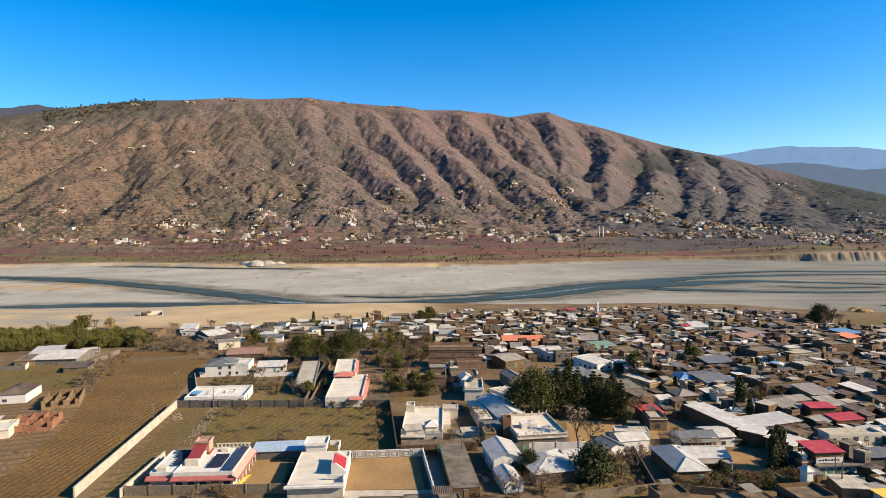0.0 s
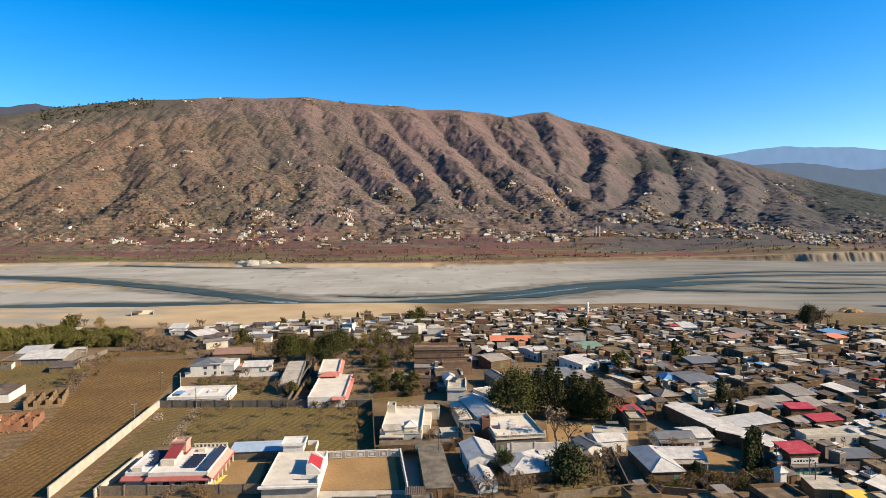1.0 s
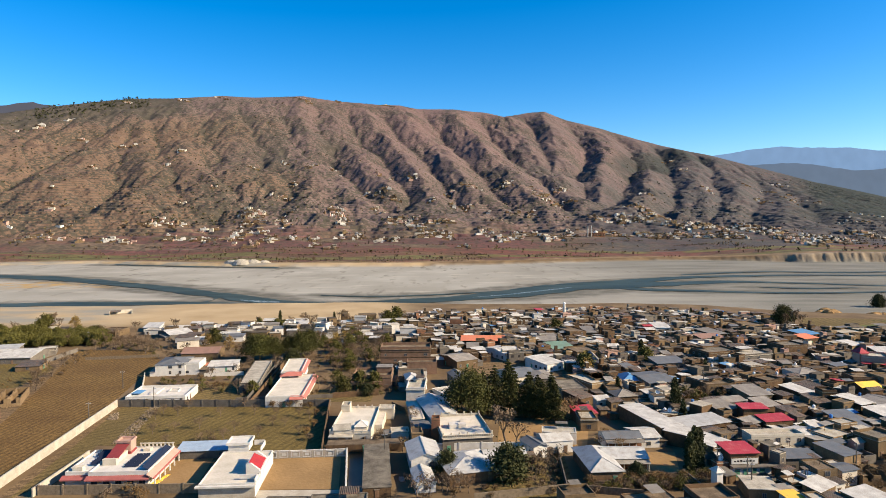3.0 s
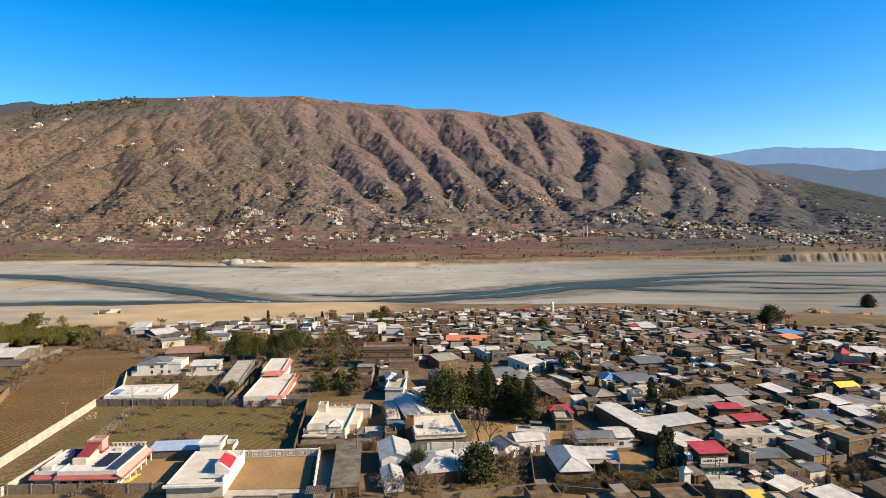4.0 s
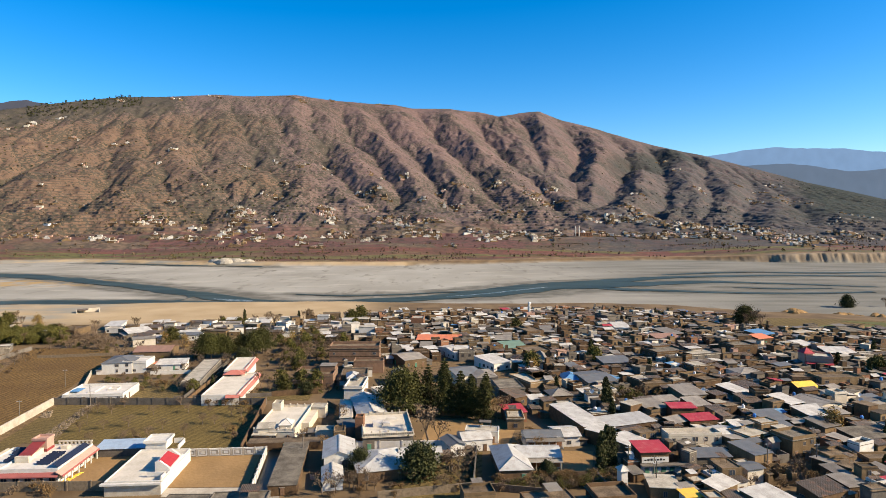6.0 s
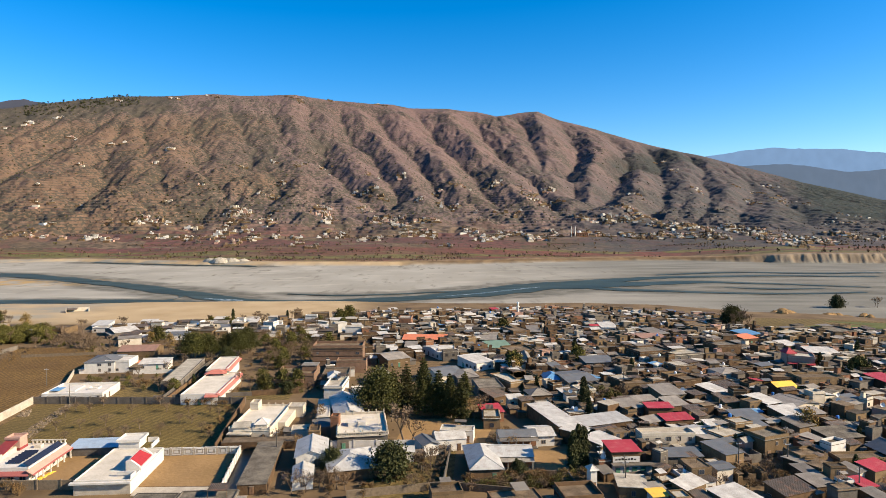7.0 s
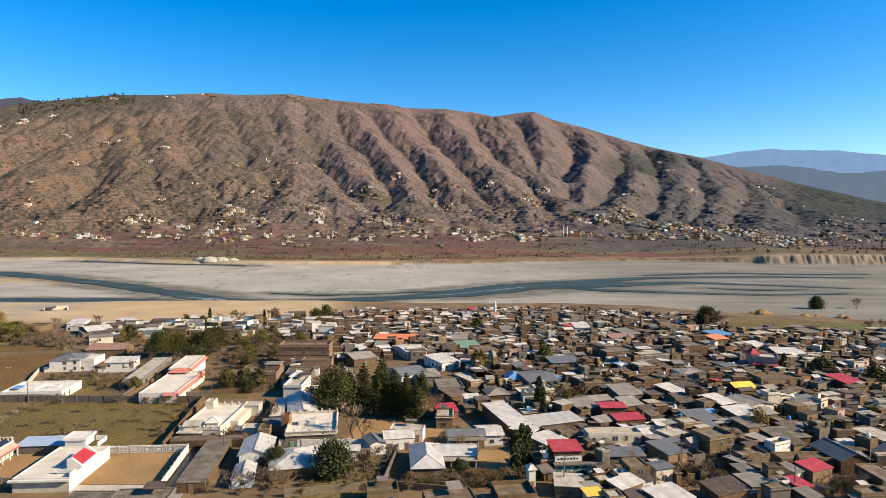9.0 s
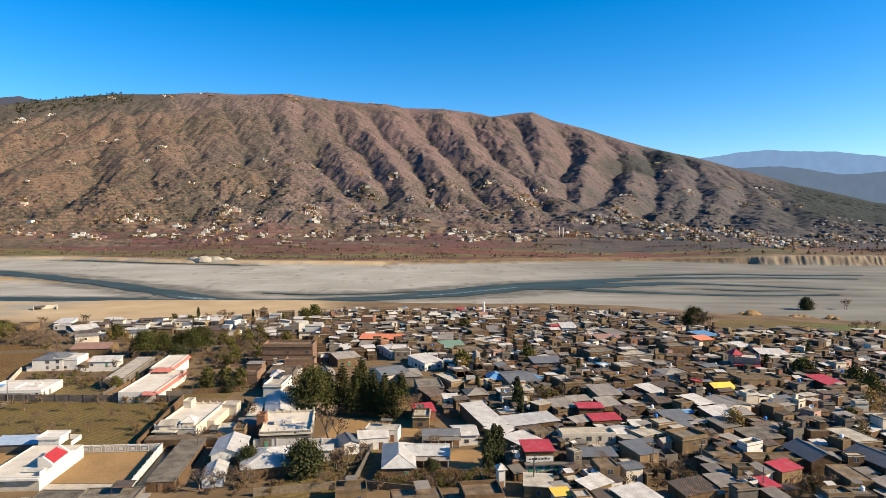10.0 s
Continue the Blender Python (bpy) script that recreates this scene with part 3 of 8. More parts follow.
US = np.concatenate([np.linspace(-3, -0.86, 40), np.linspace(-0.85, 0.85, 960), np.linspace(0.86, 3, 40)])
Y1 = np.concatenate([np.linspace(-700, 40, 12), np.linspace(60, 480, 70), np.linspace(484, 600, 40), np.linspace(604, 1020, 80), np.linspace(1023, FOOT, 110)])
Y2 = np.concatenate([np.linspace(FOOT, 2400, 240), np.linspace(2408, 4560, 240), np.linspace(4600, 4950, 10)])
ground, me, gx, gy = sheet("ground", US, Y1, GROUND, "valley floor of brown earth, sand and pale river gravel", "ground")
nb, fb = curve(NEAR_BANK, gx), curve(FAR_BANK, gx)
attribute(me, "bed", ease(8, 30, gy - nb) * ease(16, -4, gy - fb))
attribute(me, "sand", ease(-118, -85, gy - nb + 24 * fractal(gx / 50, gy / 50, 3, 70)) * ease(60, -20, gx + 40 * fractal(gx / 30, gy / 30, 3, 71)))
attribute(me, "grey", ease(-190, -260, gx))
attribute(me, "damp", 1.0 * ease(60, 420, gx + 120 * (fractal(gx / 200, gy / 90, 3, 75) - 0.5)))
attribute(me, "far", ease(14, 40, gy - fb))
attribute(me, "scarp", ease(-4, 4, gy - fb) * ease(38, 16, gy - fb) * ease(600, 700, gx + 50 * (fractal(gx / 30, gy / 60, 3, 76) - 0.5)))
wild = fractal(gx / 70, gy / 26, 3, 77) - 0.5
attribute(me, "maroon", 0.9 * ease(0.36, 0.5, fractal(gx / 220, gy / 34, 2, 78) + 0.18 * ease(-300, -500, gx) * ease(60, 20, np.abs(gy - 1370))) * ease(1210, 1270, gy + 80 * wild))
attribute(me, "crop", 0.9 * ease(0.56, 0.64, fractal(gx / 190 + 5, gy / 30, 2, 79) + 0.3 * ease(45, 15, np.abs(gy - 1240)) * ease(170, 110, np.abs(gx + 590)) + 0.3 * ease(60, 30, np.abs(gy - 1325)) * ease(160, 110, np.abs(gx - 660))))
attribute(me, "bank", ease(70, 30, gy - fb + 60 * wild) * ease(10, 24, gy - fb))
attribute(me, "weed", ease(840, 800, gy) * ease(720, 760, gy) * ease(-330, -420, gx) * ease(1400, 700, np.abs(gx)))
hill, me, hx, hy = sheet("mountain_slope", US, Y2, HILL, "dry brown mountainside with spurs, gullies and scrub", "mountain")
hu, hs, _ = hill_frame(hx, hy)
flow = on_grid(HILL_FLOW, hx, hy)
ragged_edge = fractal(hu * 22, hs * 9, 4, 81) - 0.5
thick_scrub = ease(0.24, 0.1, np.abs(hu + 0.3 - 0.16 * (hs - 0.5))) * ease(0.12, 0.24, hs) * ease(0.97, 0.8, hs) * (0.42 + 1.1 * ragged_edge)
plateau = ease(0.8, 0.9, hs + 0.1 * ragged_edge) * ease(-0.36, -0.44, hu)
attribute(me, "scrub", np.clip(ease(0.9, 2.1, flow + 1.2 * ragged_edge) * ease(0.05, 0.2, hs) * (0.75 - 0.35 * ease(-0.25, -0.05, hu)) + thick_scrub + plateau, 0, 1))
attribute(me, "ochre", 0.9 * ease(-0.2, -0.42, hu + 0.3 * (fractal(hu * 8, hs * 5, 3, 93) - 0.5)) * ease(0.95, 0.75, hs))
attribute(me, "ruddy", 0.8 * ease(0.35, 0.7, hs + 0.4 * (fractal(hu * 8, hs * 5, 3, 92) - 0.5)) * ease(-0.35, -0.1, hu))
# right flank: vegetation cover, with haze put into its grey colour
attribute(me, "green", 0.95 * ease(0.1, 0.42, hu + 0.25 * (fractal(hu * 7, hs * 3, 3, 88) - 0.5)))
attribute(me, "wood", ease(0.5, 0.6, hu + 0.12 * (fractal(hu * 14, hs * 6, 3, 95) - 0.5)) * ease(0.25, 0.5, hs) + 0.8 * ease(0.06, 0.02, np.abs(hu - 0.34 + 0.25 * (0.75 - hs) + 0.06 * (fractal(hu * 20, hs * 8, 3, 96) - 0.5))) * ease(0.5, 0.62, hs) * ease(0.98, 0.9, hs))
attribute(me, "terrace", np.maximum(terraced(hu, hs), ease(0.3, 0.45, hu) * ease(0.7, 0.5, hs)) * ease(0.02, 0.06, hs))
attribute(me, "low", ease(0.16, 0.03, hs + 0.1 * (fractal(hu * 12, hs * 8, 3, 85) - 0.5)))


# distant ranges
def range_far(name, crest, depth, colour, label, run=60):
    """A far range: a crest line rising from the valley, with a slope before and behind it. Its haze is painted as glow.
    """
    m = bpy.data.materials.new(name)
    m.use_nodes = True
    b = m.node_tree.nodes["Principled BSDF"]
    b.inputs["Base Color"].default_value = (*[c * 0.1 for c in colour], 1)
    # Emission stands in for haze; noise in it paints faint relief shading.
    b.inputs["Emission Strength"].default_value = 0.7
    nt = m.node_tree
    relief_tone, tint, geo = nt.nodes.new("ShaderNodeTexNoise"), nt.nodes.new("ShaderNodeValToRGB"), nt.nodes.new("ShaderNodeNewGeometry")
    relief_tone.inputs["Scale"].default_value, relief_tone.inputs["Detail"].default_value = 0.012, 6
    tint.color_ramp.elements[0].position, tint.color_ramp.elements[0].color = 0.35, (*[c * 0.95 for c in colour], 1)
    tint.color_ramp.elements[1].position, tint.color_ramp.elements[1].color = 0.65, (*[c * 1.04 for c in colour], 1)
    nt.links.new(geo.outputs["Position"], relief_tone.inputs["Vector"])
    nt.links.new(relief_tone.outputs[0], tint.inputs[0])
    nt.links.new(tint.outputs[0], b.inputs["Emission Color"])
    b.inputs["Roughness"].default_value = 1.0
    xs = np.linspace(crest[0][0], crest[-1][0], 160)
    zs = np.interp(xs, [c[0] for c in crest], [c[1] for c in crest]) + 14 * (fractal(xs / 90, xs * 0, 4, int(depth)) - 0.5)
    rows = []
    for k in range(14):
        f = k / 11
        rows.append([(x, depth - run + run * f + run * 0.12 * float(fractal(np.array(x / 120), np.array(f * 2), 3, 5)) * math.sin(math.pi * min(f, 1)), z * (f ** 0.8 if f < 1 else 1 - 2 * (f - 1)))
                     for x, z in zip(xs, zs)])
    s = Shape()
    n = len(xs)
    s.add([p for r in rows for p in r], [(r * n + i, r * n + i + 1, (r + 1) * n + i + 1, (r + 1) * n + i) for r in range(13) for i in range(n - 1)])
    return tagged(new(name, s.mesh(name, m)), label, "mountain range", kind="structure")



# ---- the river ----
wt = Nodes("river_water", 0.55)
wt.b.inputs["Specular IOR Level"].default_value = 0.06
WATER = wt.finish(wt.mix(wt.range(wt.noise(0.03, 5, (0.5, 2, 1)), 0.35, 0.65), (0.026, 0.042, 0.041), (0.048, 0.07, 0.067)), wt.noise(0.5, 4, (0.6, 1.6, 1)), 0.2, 0.3)
rp = Nodes("white_water", 0.5)
FOAM = rp.finish(rp.ramp(rp.noise(0.5, 6, (0.5, 1.5, 1)), (0.5, (0.04, 0.08, 0.09)), (0.66, (0.4, 0.42, 0.42))))


WATERWAYS = []


def channel(name, spine, mat, label, z=-3.35):
    """A stretch of water along a spine of (x, y, half width), smoothed, with ragged margins."""
    n = 24 * (len(spine) - 1)
    t = np.linspace(0, len(spine) - 1, n + 1)
    def spline(k):
        p = np.array([s[k] for s in spine], float)
        p = np.concatenate([[2 * p[0] - p[1]], p, [2 * p[-1] - p[-2]]])
        i = np.minimum(t.astype(int), len(spine) - 2)
        f = t - i
        a, b, c, d = p[i], p[i + 1], p[i + 2], p[i + 3]
        return 0.5 * (2 * b + (c - a) * f + (2 * a - 5 * b + 4 * c - d) * f ** 2 + (3 * b - a - 3 * c + d) * f ** 3)
    xs, ys, hw = spline(0), spline(1), np.maximum(spline(2), 0.3)
    arc = np.cumsum(np.hypot(np.gradient(xs), np.gradient(ys)))
    WATERWAYS.append((xs, ys, hw))
    up = hw * (0.62 + 0.76 * fractal(arc / 46, arc * 0 + 1, 4, 11))
    dn = hw * (0.62 + 0.76 * fractal(arc / 46, arc * 0 + 7, 4, 13))
    s = Shape()
    verts = [(x, y + a, z) for x, y, a in zip(xs, ys, up)] + [(x, y - a, z) for x, y, a in zip(xs, ys, dn)]
    s.add(verts, [(i, n + 1 + i, n + 2 + i, i + 1) for i in range(n)])
    return tagged(new(name, s.mesh(name, mat)), label, "river", kind="structure")



# ---- houses ----
WALL_WORDS = {"brick": "brown brick", "mud": "mud-plastered", "redbrick": "red brick", "pinkbrick": "pinkish brick", "grey": "grey cement", "white": "whitewashed", "cream": "cream-painted", "pink": "pink-painted"}
ROOF_WORDS = {"roofmud": "flat mud roof", "roofcon": "flat grey concrete roof", "roofdark": "dark weathered flat roof", "rooflight": "flat pale concrete roof", "roofwhite": "flat whitewashed roof", "roofcream": "flat cream concrete roof", "tin": "grey tin roof", "tinmid": "dull zinc sheet roof", "tinpale": "pale blue tin roof",
              "tinold": "rusty tin roof", "tinwhite": "bright tin roof", "tinblue": "blue tin roof", "tinslate": "slate-blue tin roof", "tinred": "red tin roof", "tinorange": "orange tin roof",
              "tinyellow": "yellow tin roof", "tingreen": "green tin roof", "shingle": "brown tiled roof", "salmon": "salmon-edged roof"}
UNIT = {}


def opening(kind, parent, x, y, z, w, h, face, mat=None):
    """A window or door set in a wall; face 0 front, 1 right, 2 back, 3 left."""
    key = (kind, round(w, 1), round(h, 1), mat)
    if key not in UNIT:
        w, h = key[1], key[2]
        if kind == "window":
            fr = Shape().box(-w / 2 - 0.1, w / 2 + 0.1, -0.06, 0.1, -0.1, 0).box(-w / 2 - 0.1, w / 2 + 0.1, -0.06, 0.1, h, h + 0.1)
            fr.box(-w / 2 - 0.1, -w / 2, -0.06, 0.1, 0, h).box(w / 2, w / 2 + 0.1, -0.06, 0.1, 0, h).box(-0.04, 0.04, -0.05, 0.1, 0, h)
            UNIT[key] = (fr.mesh("window", M["frame"]), Shape().box(-w / 2, w / 2, -0.02, 0.08, 0, h).mesh("pane", M["pane"]))
        else:
            dr = Shape().box(-w / 2, w / 2, -0.05, 0.1, 0, h).box(-w / 2 + 0.1, -0.05, -0.09, -0.05, 0.15, h - 0.15).box(0.05, w / 2 - 0.1, -0.09, -0.05, 0.15, h - 0.15)
            UNIT[key] = (dr.mesh("door", M[mat or "wood"]), Shape().box(-w / 2 - 0.12, w / 2 + 0.12, -0.12, 0.1, h, h + 0.15).mesh("lintel", M["frame"]))
    ob = part(kind, UNIT[key][0], None, parent)
    ob.matrix_basis = pose(x, y, z, 0, 0, (0, 90, 180, 270)[face])
    sub = part("pane" if kind == "window" else "lintel", UNIT[key][1], None, ob)
    return ob


def fit_openings(ob, w, d, h, rng, many):
    """Doors and windows on the walls of a house w by d."""
    storeys = max(1, int(h / 2.6))
    for face, run in ((0, w), (3, d), (1, d)):
        if face != 0 and rng.random() > 0.25 + 0.35 * many:
            continue
        n = max(1, int(run / rng.uniform(2.8, 4.5)))
        for s in range(storeys):
            for i in range(n):
                if rng.random() > 0.35 + 0.45 * many:
                    continue
                a = (i + 0.5) / n * run - run / 2
                at = {0: (a, -d / 2 - 0.02), 1: (w / 2 + 0.02, a), 3: (-w / 2 - 0.02, a)}[face]
                if s == 0 and rng.random() < 0.35:
                    opening("door", ob, *at, 0.05, rng.choice((1.0, 1.2)), 2.1, face, rng.choice(("wood", "wood", "steelgreen")))
                else:
                    opening("window", ob, *at, s * 2.7 + 0.9, rng.choice((0.9, 1.2, 1.5)), rng.choice((1.0, 1.3)), face)


def roof_sheet(kind, w, d, h, rise, over=0.45):
    """The pieces of a pitched roof, by name: mono, gable (ridge along x), gabley (ridge along y) or hip."""
    X, Y, t, top, out = w / 2 + over, d / 2 + over, 0.1, h + rise, []

    def sheet_of(*quad):
        out.append(("roof_slope", Shape().slab(quad, t)))
    if kind == "mono":
        sheet_of((-X, -Y, h), (X, -Y, h), (X, Y, top), (-X, Y, top))
    elif kind == "monox":
        sheet_of((-X, -Y, top), (X, -Y, h), (X, Y, h), (-X, Y, top))
    elif kind == "gable":
        sheet_of((-X, -Y, h), (X, -Y, h), (X, 0, top), (-X, 0, top))
        sheet_of((-X, 0, top), (X, 0, top), (X, Y, h), (-X, Y, h))
        out.append(("ridge_cap", Shape().box(-X, X, -0.16, 0.16, top - 0.06, top + 0.05)))
    elif kind == "gabley":
        sheet_of((-X, -Y, h), (0, -Y, top), (0, Y, top), (-X, Y, h))
        sheet_of((0, -Y, top), (X, -Y, h), (X, Y, h), (0, Y, top))
        out.append(("ridge_cap", Shape().box(-0.16, 0.16, -Y, Y, top - 0.06, top + 0.05)))
    else:
        a = max(X, Y) - min(X, Y)
        p, q = ((-a, 0, top), (a + 0.01, 0, top)) if X >= Y else ((0, -a, top), (0, a + 0.01, top))
        A, B, C, D = (-X, -Y, h), (X, -Y, h), (X, Y, h), (-X, Y, h)
        if X >= Y:
            for quad in ((A, B, q, p), (C, D, p, q), (B, C, q, q), (D, A, p, p)):
                sheet_of(*quad)
        else:
            for quad in ((B, C, q, p), (D, A, p, q), (A, B, p, p), (C, D, q, q)):
                sheet_of(*quad)
        for corner in (A, B):
            out.append(("ridge_cap", Shape().bar(corner, p if (X < Y or corner is A) else q, 0.12, 0.12)))
    return out


CELLS = {}


class Plots:
    """Ground already built on, found again by cells of 16 m."""

    def append(self, item):
        x, y, a, b, _ = item
        r = math.hypot(a, b) + 6
        for i in range(int((x - r) // 16), int((x + r) // 16) + 1):
            for j in range(int((y - r) // 16), int((y + r) // 16) + 1):
                CELLS.setdefault((i, j), []).append(item)


FOOTPRINTS = Plots()


def house(x, y, w, d, h, rot=16.0, wall="brick", roof="roofmud", kind="flat", rise=1.2, seed=0, many=0.5, parapet=0.7, upper=0, label="", z=0.0, claim=True, edge=None):
    """A house centred at x, y, w wide and d deep, its eaves h high."""
    rng = random.Random(int(x * 131 + y * 17) + seed)
    if claim:
        FOOTPRINTS.append((x, y, w / 2 + 0.05, d / 2 + 0.05, radians(rot)))
    storeys = "three-storey " if h > 7.6 else "two-storey " if h > 4.7 else ""
    ob = thing("house", x, y, z, rot, label or f"{storeys}{WALL_WORDS.get(wall, 'plain')} house with a {ROOF_WORDS[roof]}", "house", "houses of the town")
    X, Y = w / 2, d / 2
    if kind == "flat":
        part("wall", Shape().box(-X, X, -Y, Y, -0.4, h - 0.18), wall, ob)
        over = rng.choice((0.0, 0.15, 0.35))
        part("roof", Shape().box(-X - over, X + over, -Y - over, Y + over, h - 0.18, h), roof, ob)
        if parapet:
            part("parapet", Shape().ring(-X, X, -Y, Y, h, h + parapet, 0.25), edge or wall, ob)
        if upper:
            uw, ud = w * rng.uniform(0.3, 0.45), d * rng.uniform(0.35, 0.55)
            ux, uy = rng.choice((-1, 1)) * (X - uw / 2 - 0.3), Y - ud / 2 - 0.3
            up = part("stair_room", Shape().box(ux - uw / 2, ux + uw / 2, uy - ud / 2, uy + ud / 2, h, h + 2.5), wall, ob)
            part("roof", Shape().box(ux - uw / 2 - 0.25, ux + uw / 2 + 0.25, uy - ud / 2 - 0.25, uy + ud / 2 + 0.25, h + 2.5, h + 2.68), rng.choice((roof, "tin", "roofcon")), up)
    else:
        s = Shape().box(-X, X, -Y, Y, -0.4, h - 0.1)
        e = 0.1
        if kind == "mono":
            s.add([(-X, -Y, h - e), (X, -Y, h - e), (X, Y, h - e), (-X, Y, h - e), (X, Y, h + rise * 0.9 - e), (-X, Y, h + rise * 0.9 - e)], [(0, 1, 4, 5), (1, 2, 4), (0, 5, 3), (2, 3, 5, 4)])
        elif kind == "monox":
            s.add([(-X, -Y, h - e), (X, -Y, h - e), (X, Y, h - e), (-X, Y, h - e), (-X, -Y, h + rise * 0.9 - e), (-X, Y, h + rise * 0.9 - e)], [(0, 1, 4), (4, 1, 2, 5), (2, 3, 5), (3, 0, 4, 5)])
        elif kind == "gable":
            s.add([(-X, -Y, h - e), (-X, Y, h - e), (-X, 0, h + rise * 0.92 - e), (X, -Y, h - e), (X, Y, h - e), (X, 0, h + rise * 0.92 - e)], [(0, 2, 1), (3, 4, 5), (0, 3, 5, 2), (1, 2, 5, 4)])
        elif kind == "gabley":
            s.add([(-X, -Y, h - e), (X, -Y, h - e), (0, -Y, h + rise * 0.92 - e), (-X, Y, h - e), (X, Y, h - e), (0, Y, h + rise * 0.92 - e)], [(0, 1, 2), (3, 5, 4), (0, 2, 5, 3), (1, 4, 5, 2)])
        part("wall", s, wall, ob)
        for name, piece in roof_sheet(kind, w, d, h, rise, rng.uniform(0.25, 0.6)):
            part(name, piece, roof, ob)
    if many > 0:
        fit_openings(ob, w, d, h, rng, many)
    if claim and not label and rng.random() < 0.45:
        aw, ad, ah, side = rng.uniform(2, 3.4), rng.uniform(0.4, 0.75) * d, rng.uniform(2.1, 2.6), rng.choice((-1, 1))
        ax = side * (X + aw / 2 + 0.02)
        wing = part("lean_to", Shape().box(ax - aw / 2, ax + aw / 2, -Y, -Y + ad, -0.3, ah - 0.1), rng.choice((wall, "brick", "grey")), ob)
        part("roof_slope", Shape().slab([(ax - aw / 2 - 0.25, -Y - 0.5, ah), (ax + aw / 2 + 0.25, -Y - 0.5, ah), (ax + aw / 2 + 0.25, -Y + ad, ah + 0.35), (ax - aw / 2 - 0.25, -Y + ad, ah + 0.35)], 0.07), rng.choice(("tinold", "tin", "roofmud")), wing)
    if kind == "flat" and claim and not label and not upper and rng.random() < 0.4:
        sw, sd = rng.uniform(0.25, 0.5) * w, rng.uniform(0.25, 0.45) * d
        sx, sy = rng.uniform(-0.2, 0.2) * w, Y - sd / 2 - 0.4
        shade = part("roof_shelter", Shape().slab([(sx - sw / 2 - 0.2, sy - sd / 2 - 0.2, h + 1.9), (sx + sw / 2 + 0.2, sy - sd / 2 - 0.2, h + 1.9), (sx + sw / 2 + 0.2, sy + sd / 2, h + 2.2), (sx - sw / 2 - 0.2, sy + sd / 2, h + 2.2)], 0.06), rng.choice(("tin", "tinold", "tinwhite")), ob)
        for px in (sx - sw / 2, sx + sw / 2):
            part("post", Shape().bar((px, sy - sd / 2, h), (px, sy - sd / 2, h + 1.85), 0.06, 0.06), "wood", shade)
    return ob


def water_tank(x, y, z, colour="blueplastic"):
    ob = thing("water_tank", x, y, z, 0, ("blue" if colour == "blueplastic" else "white") + " plastic water tank standing on a roof", "water tank", "roof tanks")
    s = Shape()
    for a, b, ra, rb in ((0, 0.08, 0.5, 0.55), (0.08, 0.45, 0.55, 0.55), (0.45, 0.52, 0.57, 0.57), (0.52, 0.95, 0.55, 0.55), (0.95, 1.15, 0.55, 0.3)):
        s.bar((0, 0, a), (0, 0, b), ra, rb, 12)
    part("tank", s, colour, ob)
    part("lid", Shape().bar((0, 0, 1.15), (0, 0, 1.25), 0.28, 0.22, 10), colour, ob)
    return ob


def dish(x, y, z, rot):
    ob = thing("satellite_dish", x, y, z, rot, "white satellite dish on a roof", "satellite dish", "roof dishes")
    s, n = Shape(), 14
    rings = [[(r * math.cos(6.2832 * i / n), -0.35 + r * r * -0.35 + 0.3, 1.0 + r * math.sin(6.2832 * i / n)) for i in range(n)] for r in (0.05, 0.35, 0.62, 0.85)]
    s.add([p for r in rings for p in r], [(k * n + i, k * n + (i + 1) % n, (k + 1) * n + (i + 1) % n, (k + 1) * n + i) for k in range(3) for i in range(n)])
    part("dish", s, "whiteplastic", ob)
    part("stand", Shape().bar((0, 0.1, 0), (0, 0, 1.0), 0.05, 0.04, 6).bar((0, 0, 0.6), (0, -0.65, 1.0), 0.02, 0.02, 4), "steel", ob)
    return ob


def boundary(name, a, b, h, t, mat, label, piers=0.0, cap=None, category="boundary wall"):
    """A straight wall from a to b, with piers at a spacing and a coping."""
    a, b = Vector(a), Vector(b)
    run, way = (b - a).length, math.degrees(math.atan2(b.y - a.y, b.x - a.x))
    ob = thing(name, a.x, a.y, 0, way, label, category)
    part("wall", Shape().box(0, run, -t / 2, t / 2, -0.4, h), mat, ob)
    if cap:
        part("coping", Shape().box(-0.05, run + 0.05, -t / 2 - 0.08, t / 2 + 0.08, h, h + 0.12), cap, ob)
    if piers:
        n = max(1, round(run / piers))
        me = Shape().box(-0.2, 0.2, -t / 2 - 0.12, t / 2 + 0.12, -0.4, h + 0.22).mesh("pier", M[mat])
        for i in range(n + 1):
            p = part("pier", me, None, ob)
            p.matrix_basis = pose(i * run / n, 0, 0)
    return ob


# ---- plants ----
def sprig(s, p, size, rng, up=0.3):
    """A small bent leaf clump of two blades."""
    a = Vector((rng.gauss(0, 1), rng.gauss(0, 1), rng.gauss(0, 1) + up)).normalized()
    b = a.orthogonal().normalized()
    b = (b * math.cos(k := rng.uniform(0, 6.28)) + a.cross(b) * math.sin(k))
    p = Vector(p)
    s.add([p - b * size * 0.5, p + a * size * 0.6 - b * size * 0.1, p + b * size * 0.5, p - a * size * 0.5 + b * size * 0.1], [(0, 1, 2), (0, 2, 3)])


def limbs(s, tips, p, way, length, radius, depth, rng, spread=0.55, lift=0.15, kids=(3, 4)):
    q = p + way * length
    s.bar(p, q, radius, radius * 0.62, 5 if depth > 2 else 3)
    if depth == 0:
        tips.append(q)
        return
    for _ in range(rng.randint(*kids)):
        w = (way + Vector((rng.gauss(0, spread), rng.gauss(0, spread), rng.gauss(lift, spread * 0.6)))).normalized()
        at = p + way * length * rng.uniform(0.6, 1.0)
        limbs(s, tips, at, w, length * rng.uniform(0.6, 0.82), radius * 0.55, depth - 1, rng, spread, lift, kids)


TREES = {}


